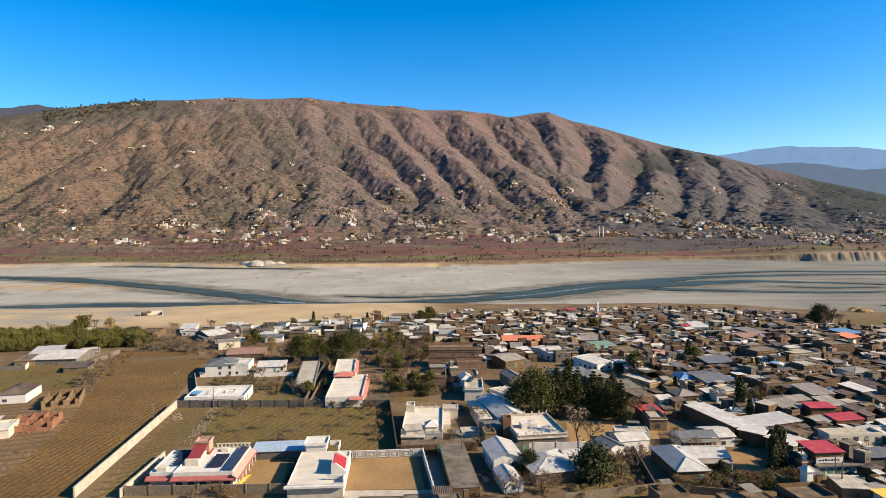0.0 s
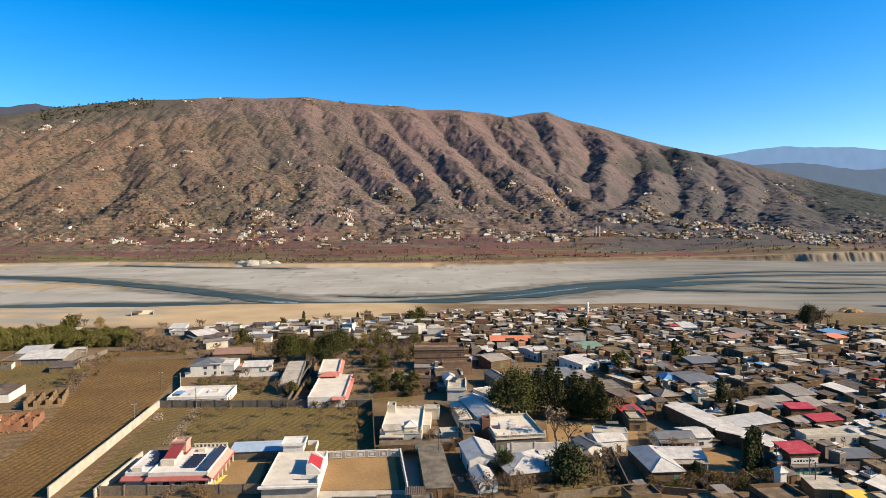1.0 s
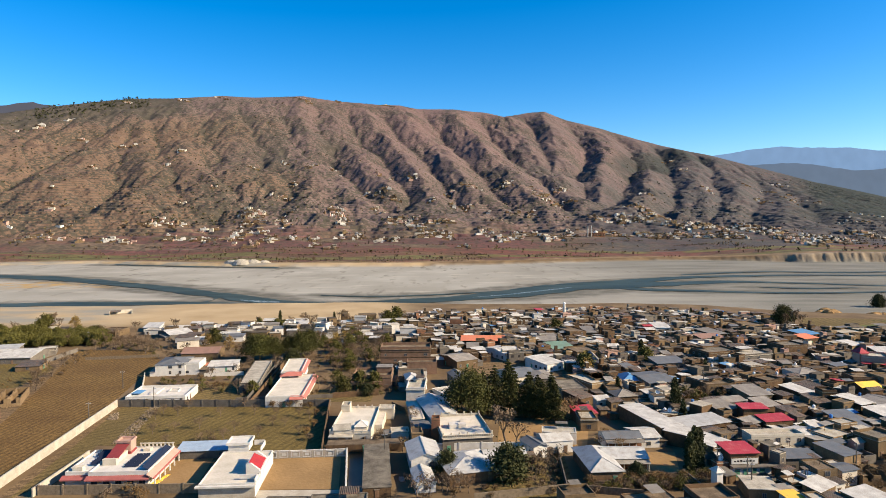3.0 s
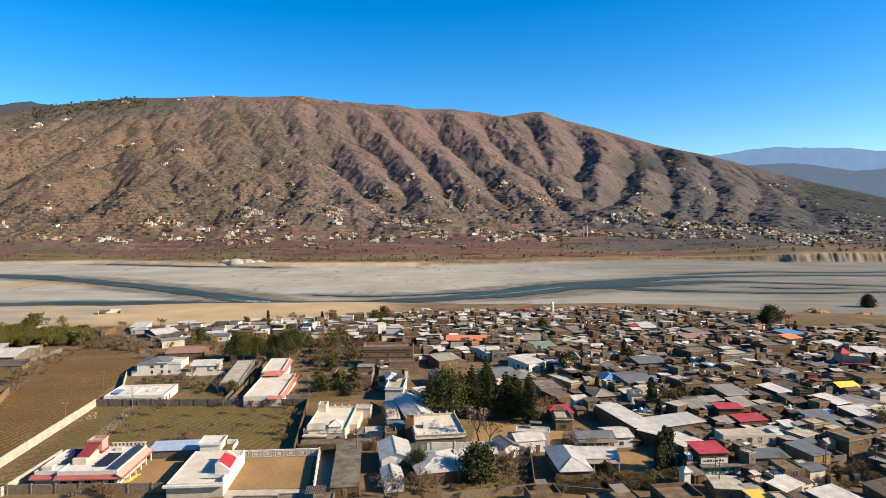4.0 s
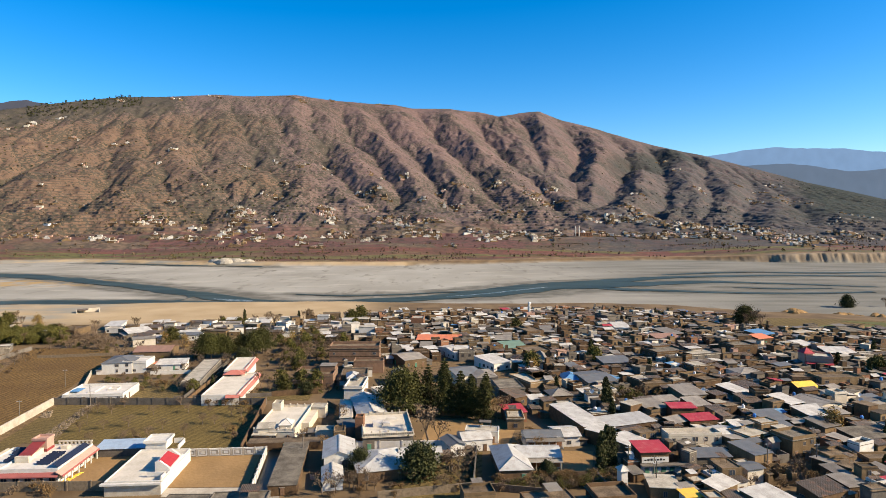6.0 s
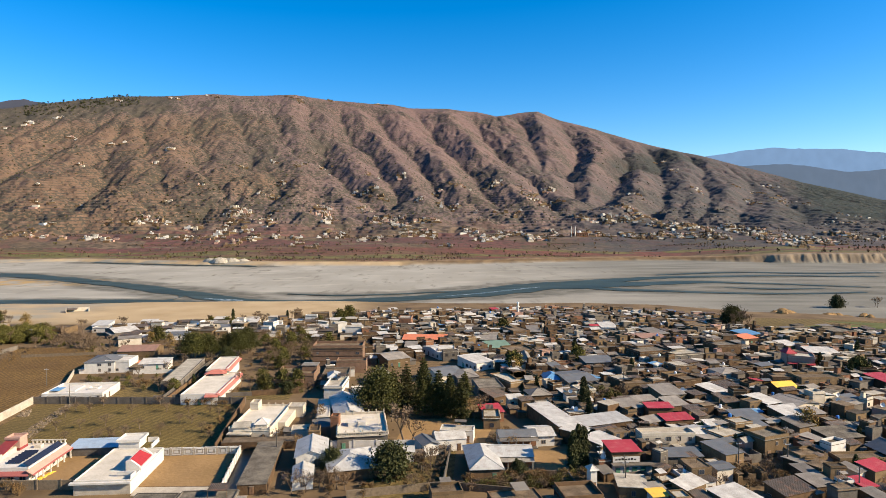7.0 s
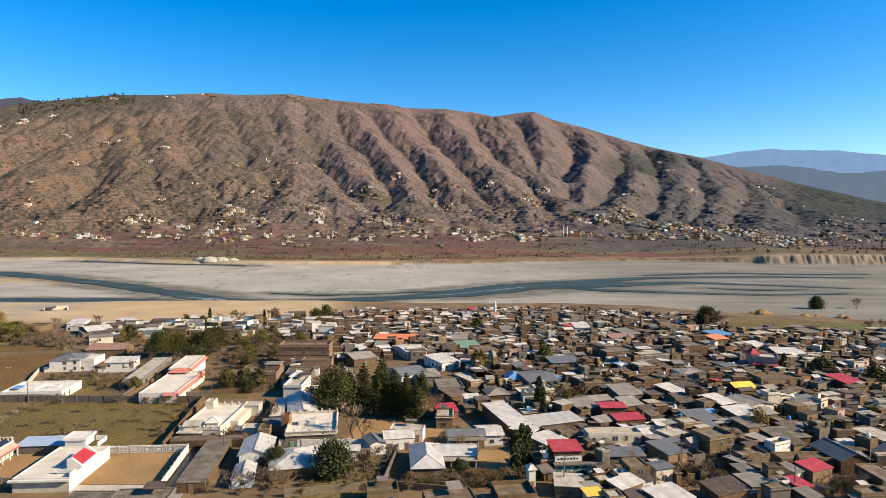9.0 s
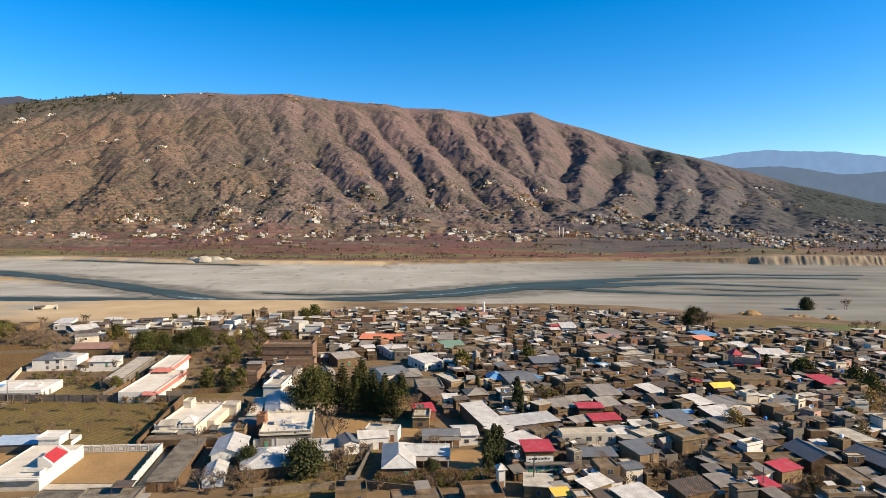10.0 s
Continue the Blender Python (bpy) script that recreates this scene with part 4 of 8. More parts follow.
def tree_kind(key, label, trunk, crown, crown_mat, trunk_mat="bark", name="tree", group="trees"):
    TREES[key] = (trunk.mesh("trunk", M[trunk_mat]), crown.mesh("crown", M[crown_mat]), label, name, group)


def bare_tree(key, seed, height, label, twig="twig", leaf=0, spread=0.5, lift=0.2):
    rng = random.Random(seed)
    trunk, crown, tips = Shape(), Shape(), []
    top = Vector((0.05 * height * rng.gauss(0, 1), 0.05 * height * rng.gauss(0, 1), height * 0.3))
    trunk.bar((0, 0, -0.3), top, height * 0.028, height * 0.02, 7)
    for i in range(5):
        w = Vector((math.cos(i * 1.257 + seed) * spread * 1.3, math.sin(i * 1.257 + seed) * spread * 1.3, 1)).normalized()
        limbs(crown, tips, top * rng.uniform(0.8, 1), w, height * 0.26, height * 0.013, 3, rng, spread, lift, (2, 4))
    for p in tips:
        for _ in range(leaf):
            sprig(crown, p + Vector((rng.gauss(0, .25), rng.gauss(0, .25), rng.gauss(0, .25))), height * 0.04, rng)
    tree_kind(key, label, trunk, crown, twig)


def leafy_tree(key, seed, height, radius, label, mat, clumps=60, leaves=26, low=0.2, size=0.42):
    """A broad crown of many uneven leaf clumps round real limbs."""
    rng = random.Random(seed)
    trunk, crown, tips = Shape(), Shape(), []
    trunk.bar((0, 0, -0.3), (0, 0, height * 0.35), height * 0.03, height * 0.02, 7)
    for i in range(4):
        w = Vector((math.cos(i * 1.57 + seed) * 0.6, math.sin(i * 1.57 + seed) * 0.6, 1)).normalized()
        limbs(trunk, tips, Vector((0, 0, height * 0.3)), w, height * 0.25, height * 0.012, 1, rng)
    for _ in range(clumps):
        a, e = rng.uniform(0, 6.283), rng.uniform(low * 1.0, 1.0)
        r = radius * math.sin(math.pi * min(1, 0.12 + 0.88 * e) ** 0.8) ** 0.7 * rng.uniform(0.35, 1.08)
        c = Vector((r * math.cos(a), r * math.sin(a), height * e * rng.uniform(0.9, 1.04)))
        k = rng.uniform(0.5, 1.1) * radius * 0.3
        for _ in range(leaves):
            sprig(crown, c + Vector((rng.gauss(0, k), rng.gauss(0, k), rng.gauss(0, k * 0.7))), size * rng.uniform(0.6, 1.3), rng)
    tree_kind(key, label, trunk, crown, mat)


def conifer(key, seed, height, radius, label, mat, tiers=18, column=False):
    rng = random.Random(seed)
    trunk, crown = Shape(), Shape()
    trunk.bar((0, 0, -0.3), (0, 0, height * 0.97), height * 0.02, 0.03, 7)
    for k in range(tiers):
        f = k / (tiers - 1)
        z = height * ((0.03 if column else 0.16) + 0.94 * f * (0.98 if column else 0.84 / 0.94))
        reach = radius * (math.sin(math.pi * (0.2 + 0.8 * f)) ** 0.5 if column else (1 - f) ** 0.75 + 0.05) * rng.uniform(0.75, 1.15)
        for i in range(9 if column else 7):
            a = i * 6.283 / 7 + rng.uniform(-0.4, 0.4)
            ln = reach * rng.uniform(0.65, 1.12)
            drop = 0.35 if column else -0.1 - 0.15 * rng.random()
            end = Vector((math.cos(a) * ln, math.sin(a) * ln, z + drop * ln))
            crown.bar((0, 0, z), end, 0.06, 0.02, 3)
            for j in range(26 if column else 62):
                t = rng.uniform(0.15, 1.05)
                p = Vector((0, 0, z)).lerp(end, t) + Vector((rng.gauss(0, 0.1), rng.gauss(0, 0.1), rng.gauss(0, 0.08 if column else 0.04))) * (1.5 + ln * 0.8)
                sprig(crown, p, rng.uniform(0.28, 0.56), rng, 0.2)
    tree_kind(key, label, trunk, crown, mat)


def shrub(key, seed, height, label, mat, leaf_mat=None):
    rng = random.Random(seed)
    trunk, crown, tips = Shape(), Shape(), []
    for i in range(7):
        w = Vector((rng.gauss(0, .5), rng.gauss(0, .5), 1)).normalized()
        limbs(crown, tips, Vector((rng.gauss(0, .15), rng.gauss(0, .15), -0.1)), w, height * 0.4, height * 0.02, 2, rng, 0.55, 0.25, (3, 4))
    trunk.bar((0, 0, -0.2), (0, 0, 0.3), 0.12, 0.08, 6)
    for p in tips:
        for _ in range(2):
            sprig(crown, p + Vector((rng.gauss(0, .2), rng.gauss(0, .2), rng.gauss(0, .2))), height * 0.09, rng)
    tree_kind(key, label, trunk, crown, mat, name="shrub", group="shrubs")


bare_tree("bare1", 3, 7.0, "bare winter tree with brown twigs", "twig", 2)
bare_tree("bare2", 8, 8.0, "bare branching tree with brown twigs", "twig", 2, 0.4, 0.35)
bare_tree("bare3", 12, 9.0, "tall bare tree with upright twigs", "twig", 2, 0.28, 0.6)
bare_tree("rust1", 15, 6.0, "leafing tree with withered rusty foliage", "rust_leaf", 3, 0.5, 0.2)
bare_tree("fruit", 21, 3.4, "small bare fruit tree in the orchard", "twig", 2, 0.65, 0.1)
leafy_tree("leafy1", 31, 7.0, 3.2, "olive-green broadleaf tree with a ragged crown", "leaf", 60, 30, 0.2, 0.56)
leafy_tree("leafy2", 32, 5.0, 2.5, "low olive-green tree of the orchard", "leaf", 40, 24)
leafy_tree("leafy3", 33, 8.0, 3.0, "slender tree with yellowing autumn leaves", "leafyellow", 50, 24)
leafy_tree("round", 34, 6.5, 3.4, "dense round tree with dark-green leaves", "cypress", 150, 60, 0.08, 0.38)
leafy_tree("broad", 36, 14.0, 6.5, "spreading pine with a dark-green crown", "pine", 140, 66, 0.35, 0.5)
conifer("pine1", 41, 17.0, 5.4, "tall pine with dark-green needles", "pine", 15)
conifer("pine2", 42, 14.0, 4.4, "conical pine with dark-green needles", "pine", 14)
conifer("cypress", 43, 11.0, 1.5, "narrow columnar cypress, dark green", "cypress", 20, True)
shrub("shrub1", 51, 2.2, "dry brown shrub with thin twigs", "twig")
shrub("shrub2", 52, 2.6, "dry shrub with rusty withered leaves", "rust_leaf")
shrub("shrub3", 53, 2.4, "low shrub with olive-green leaves", "leaf")


def plant(key, x, y, size=1.0, seed=0, z=None):
    """One tree or shrub at x, y, turned by chance."""
    rng = random.Random(int(x * 77 + y * 13) + seed)
    trunk, crown, label, name, group = TREES[key]
    ob = thing(name, x, y, ground_z(x, y) if z is None else z, 0, label, name, group)
    k = size * rng.uniform(0.92, 1.08)
    ob.matrix_basis = ob.matrix_basis @ pose(0, 0, 0, 0, 0, rng.uniform(0, 360)) @ Matrix.Diagonal((k, k, k * rng.uniform(0.94, 1.08), 1))
    part("trunk", trunk, None, ob)
    part("crown", crown, None, ob)
    return ob


def scatter(keys, xr, yr, n, smin, smax, seed, clear=True, keep=None):
    rng = random.Random(seed)
    for _ in range(n):
        x, y = rng.uniform(*xr), rng.uniform(*yr)
        if keep and not keep(x, y):
            continue
        if clear and taken(x, y, 1.0, 1.0):
            continue
        plant(rng.choice(keys), x, y, rng.uniform(smin, smax))


def taken(x, y, w, d):
    """Whether a spot with half sizes w and d meets a house already built."""
    for hx, hy, a, b, r in CELLS.get((int(x // 16), int(y // 16)), ()):
        dx, dy = x - hx, y - hy
        lx, ly = dx * math.cos(r) + dy * math.sin(r), -dx * math.sin(r) + dy * math.cos(r)
        if abs(lx) < a + w and abs(ly) < b + d:
            return True
    return False


def inside(x, y, poly):
    hit, n = False, len(poly)
    for i in range(n):
        (x0, y0), (x1, y1) = poly[i], poly[(i + 1) % n]
        if (y0 > y) != (y1 > y) and x < (x1 - x0) * (y - y0) / (y1 - y0) + x0:
            hit = not hit
    return hit



def stepped(x0, x1, y0, y1, cuts, tops):
    """One solid wall whose top goes up and down in steps: cuts are shares of its run, tops the heights between them."""
    line = [(cuts[-1], -0.3), (cuts[0], -0.3)]
    for a, b, h in zip(cuts, cuts[1:], tops):
        line += [(a, h), (b, h)]
    along_x, n = x1 - x0 > y1 - y0, len(line)
    front = [(x0 + (x1 - x0) * f, y0, z) if along_x else (x1, y0 + (y1 - y0) * f, z) for f, z in line]
    back = [(p[0], y1, p[2]) if along_x else (x0, p[1], p[2]) for p in front]
    return Shape().add(front + back, [tuple(range(n)), tuple(range(2 * n - 1, n - 1, -1))] + [(i, n + i, n + (i + 1) % n, (i + 1) % n) for i in range(n)])


def ragged(x0, x1, y0, y1, h, rng, low=0.72):
    """A wall left unfinished: stretches of it stop at different courses."""
    n = max(1, int(max(x1 - x0, y1 - y0) / 1.1))
    return stepped(x0, x1, y0, y1, [i / n for i in range(n + 1)], [h * (1 - 0.004 * i if rng.random() < 0.5 else rng.uniform(low, 0.95)) for i in range(n)])


def shell_house(x, y, w, d, h, rot, mat):
    """An unfinished roofless house of bare walls and partitions."""
    ob = thing("unfinished_house", x, y, 0, rot, "unfinished roofless house with bare " + WALL_WORDS[mat] + " walls", "house", "unfinished houses")
    FOOTPRINTS.append((x, y, w / 2, d / 2, radians(rot)))
    rng = random.Random(int(x))
    n = max(2, int(w / 3.6))
    X, Y = w / 2, d / 2
    part("wall", ragged(-X, X, Y - 0.3, Y, h, rng), mat, ob)
    part("wall", ragged(-X, -X + 0.3, -Y, Y - 0.3, h, rng), mat, ob)
    part("wall", ragged(X - 0.3, X, -Y, Y - 0.3, h, rng), mat, ob)
    part("partition", ragged(-X + 0.3, X - 0.3, -0.15, 0.15, h, rng, 0.5), mat, ob)
    for i in range(n):
        a, b = -X + 0.3 + i * (w - 0.6) / n, -X + 0.3 + (i + 1) * (w - 0.6) / n
        part("wall", stepped(a, b, -Y, -Y + 0.3, (0, 0.28, 0.72, 1), (h * rng.uniform(0.75, 0.98), h * rng.choice((0.35, 0.4, 0.72)), h)), mat, ob)
        if i:
            part("partition", ragged(a - 0.15, a + 0.15, -Y + 0.3, -0.15, h, rng), mat, ob)
            part("partition", ragged(a - 0.15, a + 0.15, 0.15, Y - 0.3, h, rng), mat, ob)
    part("floor", Shape().box(-X + 0.3, X - 0.3, -Y + 0.3, Y - 0.3, -0.3, 0.3), "dirt", ob)
    for i in range(14):
        rubble = Shape().slab([(0, 0, 0.5), (0.6, 0.1, 0.5), (0.5, 0.5, 0.6), (0.05, 0.45, 0.45)], 0.3)
        part("block", rubble, mat, ob).matrix_basis = pose(rng.uniform(-X, X), -Y - rng.uniform(0.4, 2.2), -0.15, 0, 0, rng.uniform(0, 90))


def framed_panels(ob, spacing=3.7):
    """White picture-frame mouldings on the near face of a fence wall."""
    v = [p.co for p in ob.children[0].data.vertices]
    run, h, y = max(p.x for p in v), max(p.z for p in v), min(p.y for p in v)
    n = round(run / spacing)
    me = Shape()
    a, b = 0.45, run / n - 0.45
    for x0, x1, z0, z1 in ((a, b, 0.35, 0.55), (a, b, h - 0.45, h - 0.25), (a, a + 0.2, 0.55, h - 0.45), (b - 0.2, b, 0.55, h - 0.45)):
        me.box(x0, x1, y - 0.09, y - 0.003, z0, z1)
    me.box(a + 0.7, b - 0.7, y - 0.06, y - 0.003, 0.85, h - 0.75)
    me = me.mesh("panel_frame", M["white"])
    for i in range(n):
        part("panel_frame", me, None, ob, "white moulded panel frame").matrix_basis = pose(i * run / n, 0, 0)


WALLS = ("brick",) * 7 + ("mud",) * 5 + ("grey",) * 4 + ("white", "cream", "pink", "redbrick")
TOWN_FAR = {k: Shape() for k in ("brick", "mud", "grey", "white", "cream", "pink", "redbrick", "roofmud", "roofdark", "roofcon", "rooflight", "tin", "tinold", "tinwhite", "tinslate", "tinred", "tinblue", "dark")}


def far_house(x, y, w, d, h, rot, wall, roof, kind, rise, parapet, upper, rng):
    """A house at the far edge of the town, kept as pieces of one joined object."""
    FOOTPRINTS.append((x, y, w / 2 + 0.05, d / 2 + 0.05, radians(rot)))
    m = pose(x, y, 0, 0, 0, rot)

    def put(key, s):
        TOWN_FAR[key].add([m @ Vector(p) for p in s.v], s.f)
    put(wall, Shape().box(-w / 2, w / 2, -d / 2, d / 2, -0.4, h - 0.15))
    if kind == "flat":
        put(roof, Shape().box(-w / 2 - 0.2, w / 2 + 0.2, -d / 2 - 0.2, d / 2 + 0.2, h - 0.15, h))
        if parapet:
            put(wall, Shape().ring(-w / 2, w / 2, -d / 2, d / 2, h, h + parapet, 0.25))
        if upper:
            put(wall, Shape().box(-w * 0.4, 0, 0, d * 0.4, h, h + 2.4))
            put(roof, Shape().box(-w * 0.43, w * 0.03, -d * 0.03, d * 0.43, h + 2.4, h + 2.55))
    else:
        for _, piece in roof_sheet(kind, w, d, h, rise, 0.4):
            put(roof, piece)
        put(wall, Shape().box(-w / 2 + 0.2, w / 2 - 0.2, d / 2 - 0.35, d / 2, h - 0.15, h + (rise * 0.85 if kind == "mono" else 0.0)))
    for i in range(int(w / 4)):
        if rng.random() < 0.6:
            a = -w / 2 + 1.2 + i * 3.6
            put("dark", Shape().box(a, a + 1.2, -d / 2 - 0.05, -d / 2 + 0.1, h - 2.3, h - 1.1))


def plain_house(x, y, w, d, h, rot, wall, roof, kind, rise, parapet, upper, rng):
    """A house of the middle town: walls, roof and a few dark windows."""
    FOOTPRINTS.append((x, y, w / 2 + 0.05, d / 2 + 0.05, radians(rot)))
    storeys = "three-storey " if h > 7.6 else "two-storey " if h > 4.7 else ""
    ob = thing("house", x, y, 0, rot, f"{storeys}{WALL_WORDS.get(wall, 'plain')} house with a {ROOF_WORDS[roof]}", "house", "houses of the town")
    X, Y = w / 2, d / 2
    body = Shape().box(-X, X, -Y, Y, -0.4, h - 0.16)
    if kind == "flat":
        part("roof", Shape().box(-X - 0.25, X + 0.25, -Y - 0.25, Y + 0.25, h - 0.156, h), roof, ob)
        if parapet:
            part("parapet", Shape().ring(-X, X, -Y, Y, h, h + parapet, 0.25), wall, ob)
        if upper:
            room = part("stair_room", Shape().box(-w * 0.4, 0, 0, d * 0.4, h, h + 2.4), wall, ob)
            part("roof", Shape().box(-w * 0.43, w * 0.03, -d * 0.03, d * 0.43, h + 2.4, h + 2.55), roof, room)
    else:
        body.box(-X + 0.2, X - 0.2, Y - 0.35, Y, h - 0.16, h + (rise * 0.85 if kind == "mono" else 0.0))
        for name, piece in roof_sheet(kind, w, d, h, rise, 0.4):
            part(name, piece, roof, ob)
    part("wall", body, wall, ob)
    if "plain" not in UNIT:
        UNIT["plain"] = Shape().box(-0.6, 0.6, -0.05, 0.1, 0, 1.2).mesh("window", M["dark"])
    for i in range(int(w / 3.6)):
        if rng.random() < 0.6:
            part("window", UNIT["plain"], None, ob).matrix_basis = pose(-X + 1.5 + i * 3.4, -Y, h - 2.3)


def yard_walls(x, y, w, d, rot, rng):
    """A small walled court between houses."""
    ob = thing("courtyard_wall", x, y, 0, rot, "brown walls round a small earth court", "yard wall", "court walls")
    part("wall", Shape().ring(-w / 2, w / 2, -d / 2, d / 2, -0.3, rng.uniform(1.8, 2.6), 0.3), rng.choice(("brick", "mud", "grey")), ob)
    part("floor", Shape().box(-w / 2 + 0.3, w / 2 - 0.3, -d / 2 + 0.3, d / 2 - 0.3, -0.2, 0.08), "dirt", ob)
    FOOTPRINTS.append((x, y, w / 2, d / 2, radians(rot)))


def fill(area, pitch_x, pitch_y, rot, x0, y0, keep, seed, walls=WALLS):
    """Close-built houses in rows, with lanes and gaps between them."""
    rng = random.Random(seed)
    c, s = math.cos(radians(rot)), math.sin(radians(rot))
    for j in range(-56, 56):
        shift = rng.uniform(0, pitch_x)
        for i in range(-58, 58):
            lx = (i + (i // 4) * 0.15) * pitch_x + shift + rng.uniform(-1, 1)
            ly = (j + (j // 3) * 0.15) * pitch_y + rng.uniform(-1, 1)
            x, y = x0 + lx * c - ly * s, y0 + lx * s + ly * c
            w, d = pitch_x * rng.choice((0.6, 0.8, 0.95, 1.1, 1.35)) * rng.uniform(0.9, 1.1), pitch_y * rng.uniform(0.65, 1.05)
            gone, h, wall, k = rng.random() > keep, rng.choice((2.4, 2.7, 3.0, 3.3, 3.6, 4.2, 5.2, 5.6, 6.2, 6.6)), rng.choice(walls), rng.random()
            turn, p, up, rise = rot + rng.gauss(0, 9), rng.choice((0, 0, 0.2, 0.35, 0.8)), rng.random() < 0.07, rng.uniform(0.25, 0.95)
            flat = rng.choice(("roofmud", "roofdark", "roofdark", "roofcon", "roofmud", "rooflight"))
            sheet_kind = rng.choice(("tin", "tinwhite", "tinwhite", "tinold", "tinold", "tinold", "tinold", "tinold", "tin", "tinslate", "tinred" if rng.random() < 0.2 else "tin", "tinblue" if rng.random() < 0.08 else "tinold"))
            kind = "flat" if k < 0.62 else rng.choice(("mono", "mono", "monox", "mono", "gable"))
            roof = flat if kind == "flat" else sheet_kind
            if (int(x * 7 + y * 3) % 100) / 100 < 0.4 * float(ease(170, 70, x)):
                roof = "rooflight" if kind == "flat" else "tinwhite"
            h = min(h, 0.85 * min(w, d) + 1.9) if kind == "flat" else min(h, 4.4, 0.8 * min(w, d) + 1.4)
            many = rng.uniform(0.2, 0.6)
            if not inside(x, y, area) or any(inside(x, y, plot) for plot in (*GARDENS, STREET)):
                continue
            if gone:
                if y < 264 and not taken(x, y, w / 2, d / 2):
                    yard_walls(x, y, w, d, turn, rng)
                continue
            if taken(x, y, w / 2, d / 2):
                w, d = w * 0.6, d * 0.6
                if taken(x, y, w / 2, d / 2):
                    continue
            if y > 264:
                far_house(x, y, w, d, h, turn, wall, roof, kind, rise, p, up, rng)
            elif y > 205:
                plain_house(x, y, w, d, h, turn, wall, roof, kind, rise, p, up, rng)
            else:
                house(x, y, w, d, h, turn, wall, roof, kind, rise, seed, many, p, up)
            if kind == "flat" and not up and rng.random() < 0.06:
                water_tank(x + w * 0.2 * c, y + w * 0.2 * s, h, rng.choice(("blueplastic", "whiteplastic", "whiteplastic")))
            elif kind == "flat" and not up and y < 260 and rng.random() < 0.04:
                dish(x, y, h, rng.uniform(-30, 60))


def finish_far():
    s, idx = Shape(), []
    me = bpy.data.meshes.new("town_houses")
    for k, (key, shape) in enumerate(TOWN_FAR.items()):
        s.add(shape.v, shape.f)
        idx += [k] * len(shape.f)
        me.materials.append(M[key])
    me.from_pydata(s.v, [], s.f)
    me.polygons.foreach_set("material_index", np.array(idx, dtype=np.int32))
    tagged(new("town_houses", me), "close-packed brown and grey houses of the far town edge", "houses", kind="stuff")



def bungalow(x, y, w, d, rot):
    """A white flat-roofed bungalow with red canopies, a long red stair roof and solar panels."""
    FOOTPRINTS.append((x, y, w / 2 + 1, d / 2 + 1, radians(rot)))
    ob = thing("bungalow", x, y, 0, rot, "white bungalow with a flat roof, red canopies and solar panels", "house")
    X, Y, h = w / 2, d / 2, 3.9
    L = -X + 6.6
    part("wall", Shape().box(L, X, -Y, Y, -0.4, h), "white", ob)
    part("wing_wall", Shape().box(-X, L - 0.004, -Y + 1.2, Y - 1.5, -0.4, h - 0.2), "white", ob)
    part("roof", Shape().box(L, X, -Y, Y, h + 0.004, h + 0.16), "roofwhite", ob)
    part("wing_roof", Shape().box(-X, L - 0.004, -Y + 1.2, Y - 1.5, h - 0.196, h), "roofwhite", ob)
    part("parapet", Shape().ring(L, X, -Y, Y, h + 0.16, h + 0.62, 0.3), "white", ob)
    part("parapet", Shape().ring(-X, L - 0.004, -Y + 1.2, Y - 1.5, h, h + 0.4, 0.3), "white", ob)
    part("canopy", Shape().slab([(L - 0.4, -Y - 1.5, h - 1.1), (X + 0.5, -Y - 1.5, h - 1.1), (X + 0.5, -Y - 0.003, h - 0.45), (L - 0.4, -Y - 0.003, h - 0.45)], 0.3), "brickred", ob, "sloping brick-red canopy")
    part("canopy", Shape().slab([(-X - 0.8, -Y - 0.3, h - 1.3), (L - 0.5, -Y - 0.3, h - 1.3), (L - 0.5, -Y + 1.19, h - 0.6), (-X - 0.8, -Y + 1.19, h - 0.6)], 0.3), "brickred", ob, "sloping brick-red canopy")
    part("canopy", Shape().slab([(X + 0.003, -Y - 1.2, h + 0.1), (X + 1.7, -Y - 1.2, h - 0.95), (X + 1.7, Y, h - 0.95), (X + 0.003, Y, h + 0.1)], 0.25), "pink", ob, "pale pink side canopy")
    part("canopy_edge", Shape().slab([(X + 1.704, -Y - 1.2, h - 0.9), (X + 1.95, -Y - 1.2, h - 1.0), (X + 1.95, Y, h - 1.0), (X + 1.704, Y, h - 0.9)], 0.35), "brickred", ob)
    room = part("stair_room", Shape().box(-3.1, -0.1, -3.6, 4.2, h + 0.16, h + 1.6), "cream", ob)
    part("roof", Shape().slab([(-3.4, -3.0, h + 1.6), (0.2, -3.0, h + 1.6), (0.2, 5.4, h + 3.4), (-3.4, 5.4, h + 3.4)], 0.2), "maroon", room, "long sloping dark-red roof")
    part("landing", Shape().box(-3.5, 0.3, -4.0, -3.004, h + 0.16, h + 1.9), "cream", room)
    back = part("tank_room", Shape().box(-3.4, 0.6, 4.6, 8.4, h + 0.16, h + 3.6).ring(-3.6, 0.8, 4.4, 8.6, h + 3.6, h + 4.2, 0.3), "pink", ob)
    part("band", Shape().ring(-3.5, 0.7, 4.5, 8.5, h + 0.3, h + 1.0, 0.3), "maroon", back)
    flat_panel = Shape().slab([(-0.95, -0.55, 0.3), (0.95, -0.55, 0.3), (0.95, 0.55, 0.85), (-0.95, 0.55, 0.85)], 0.06).mesh("solar_panel", M["solar"])
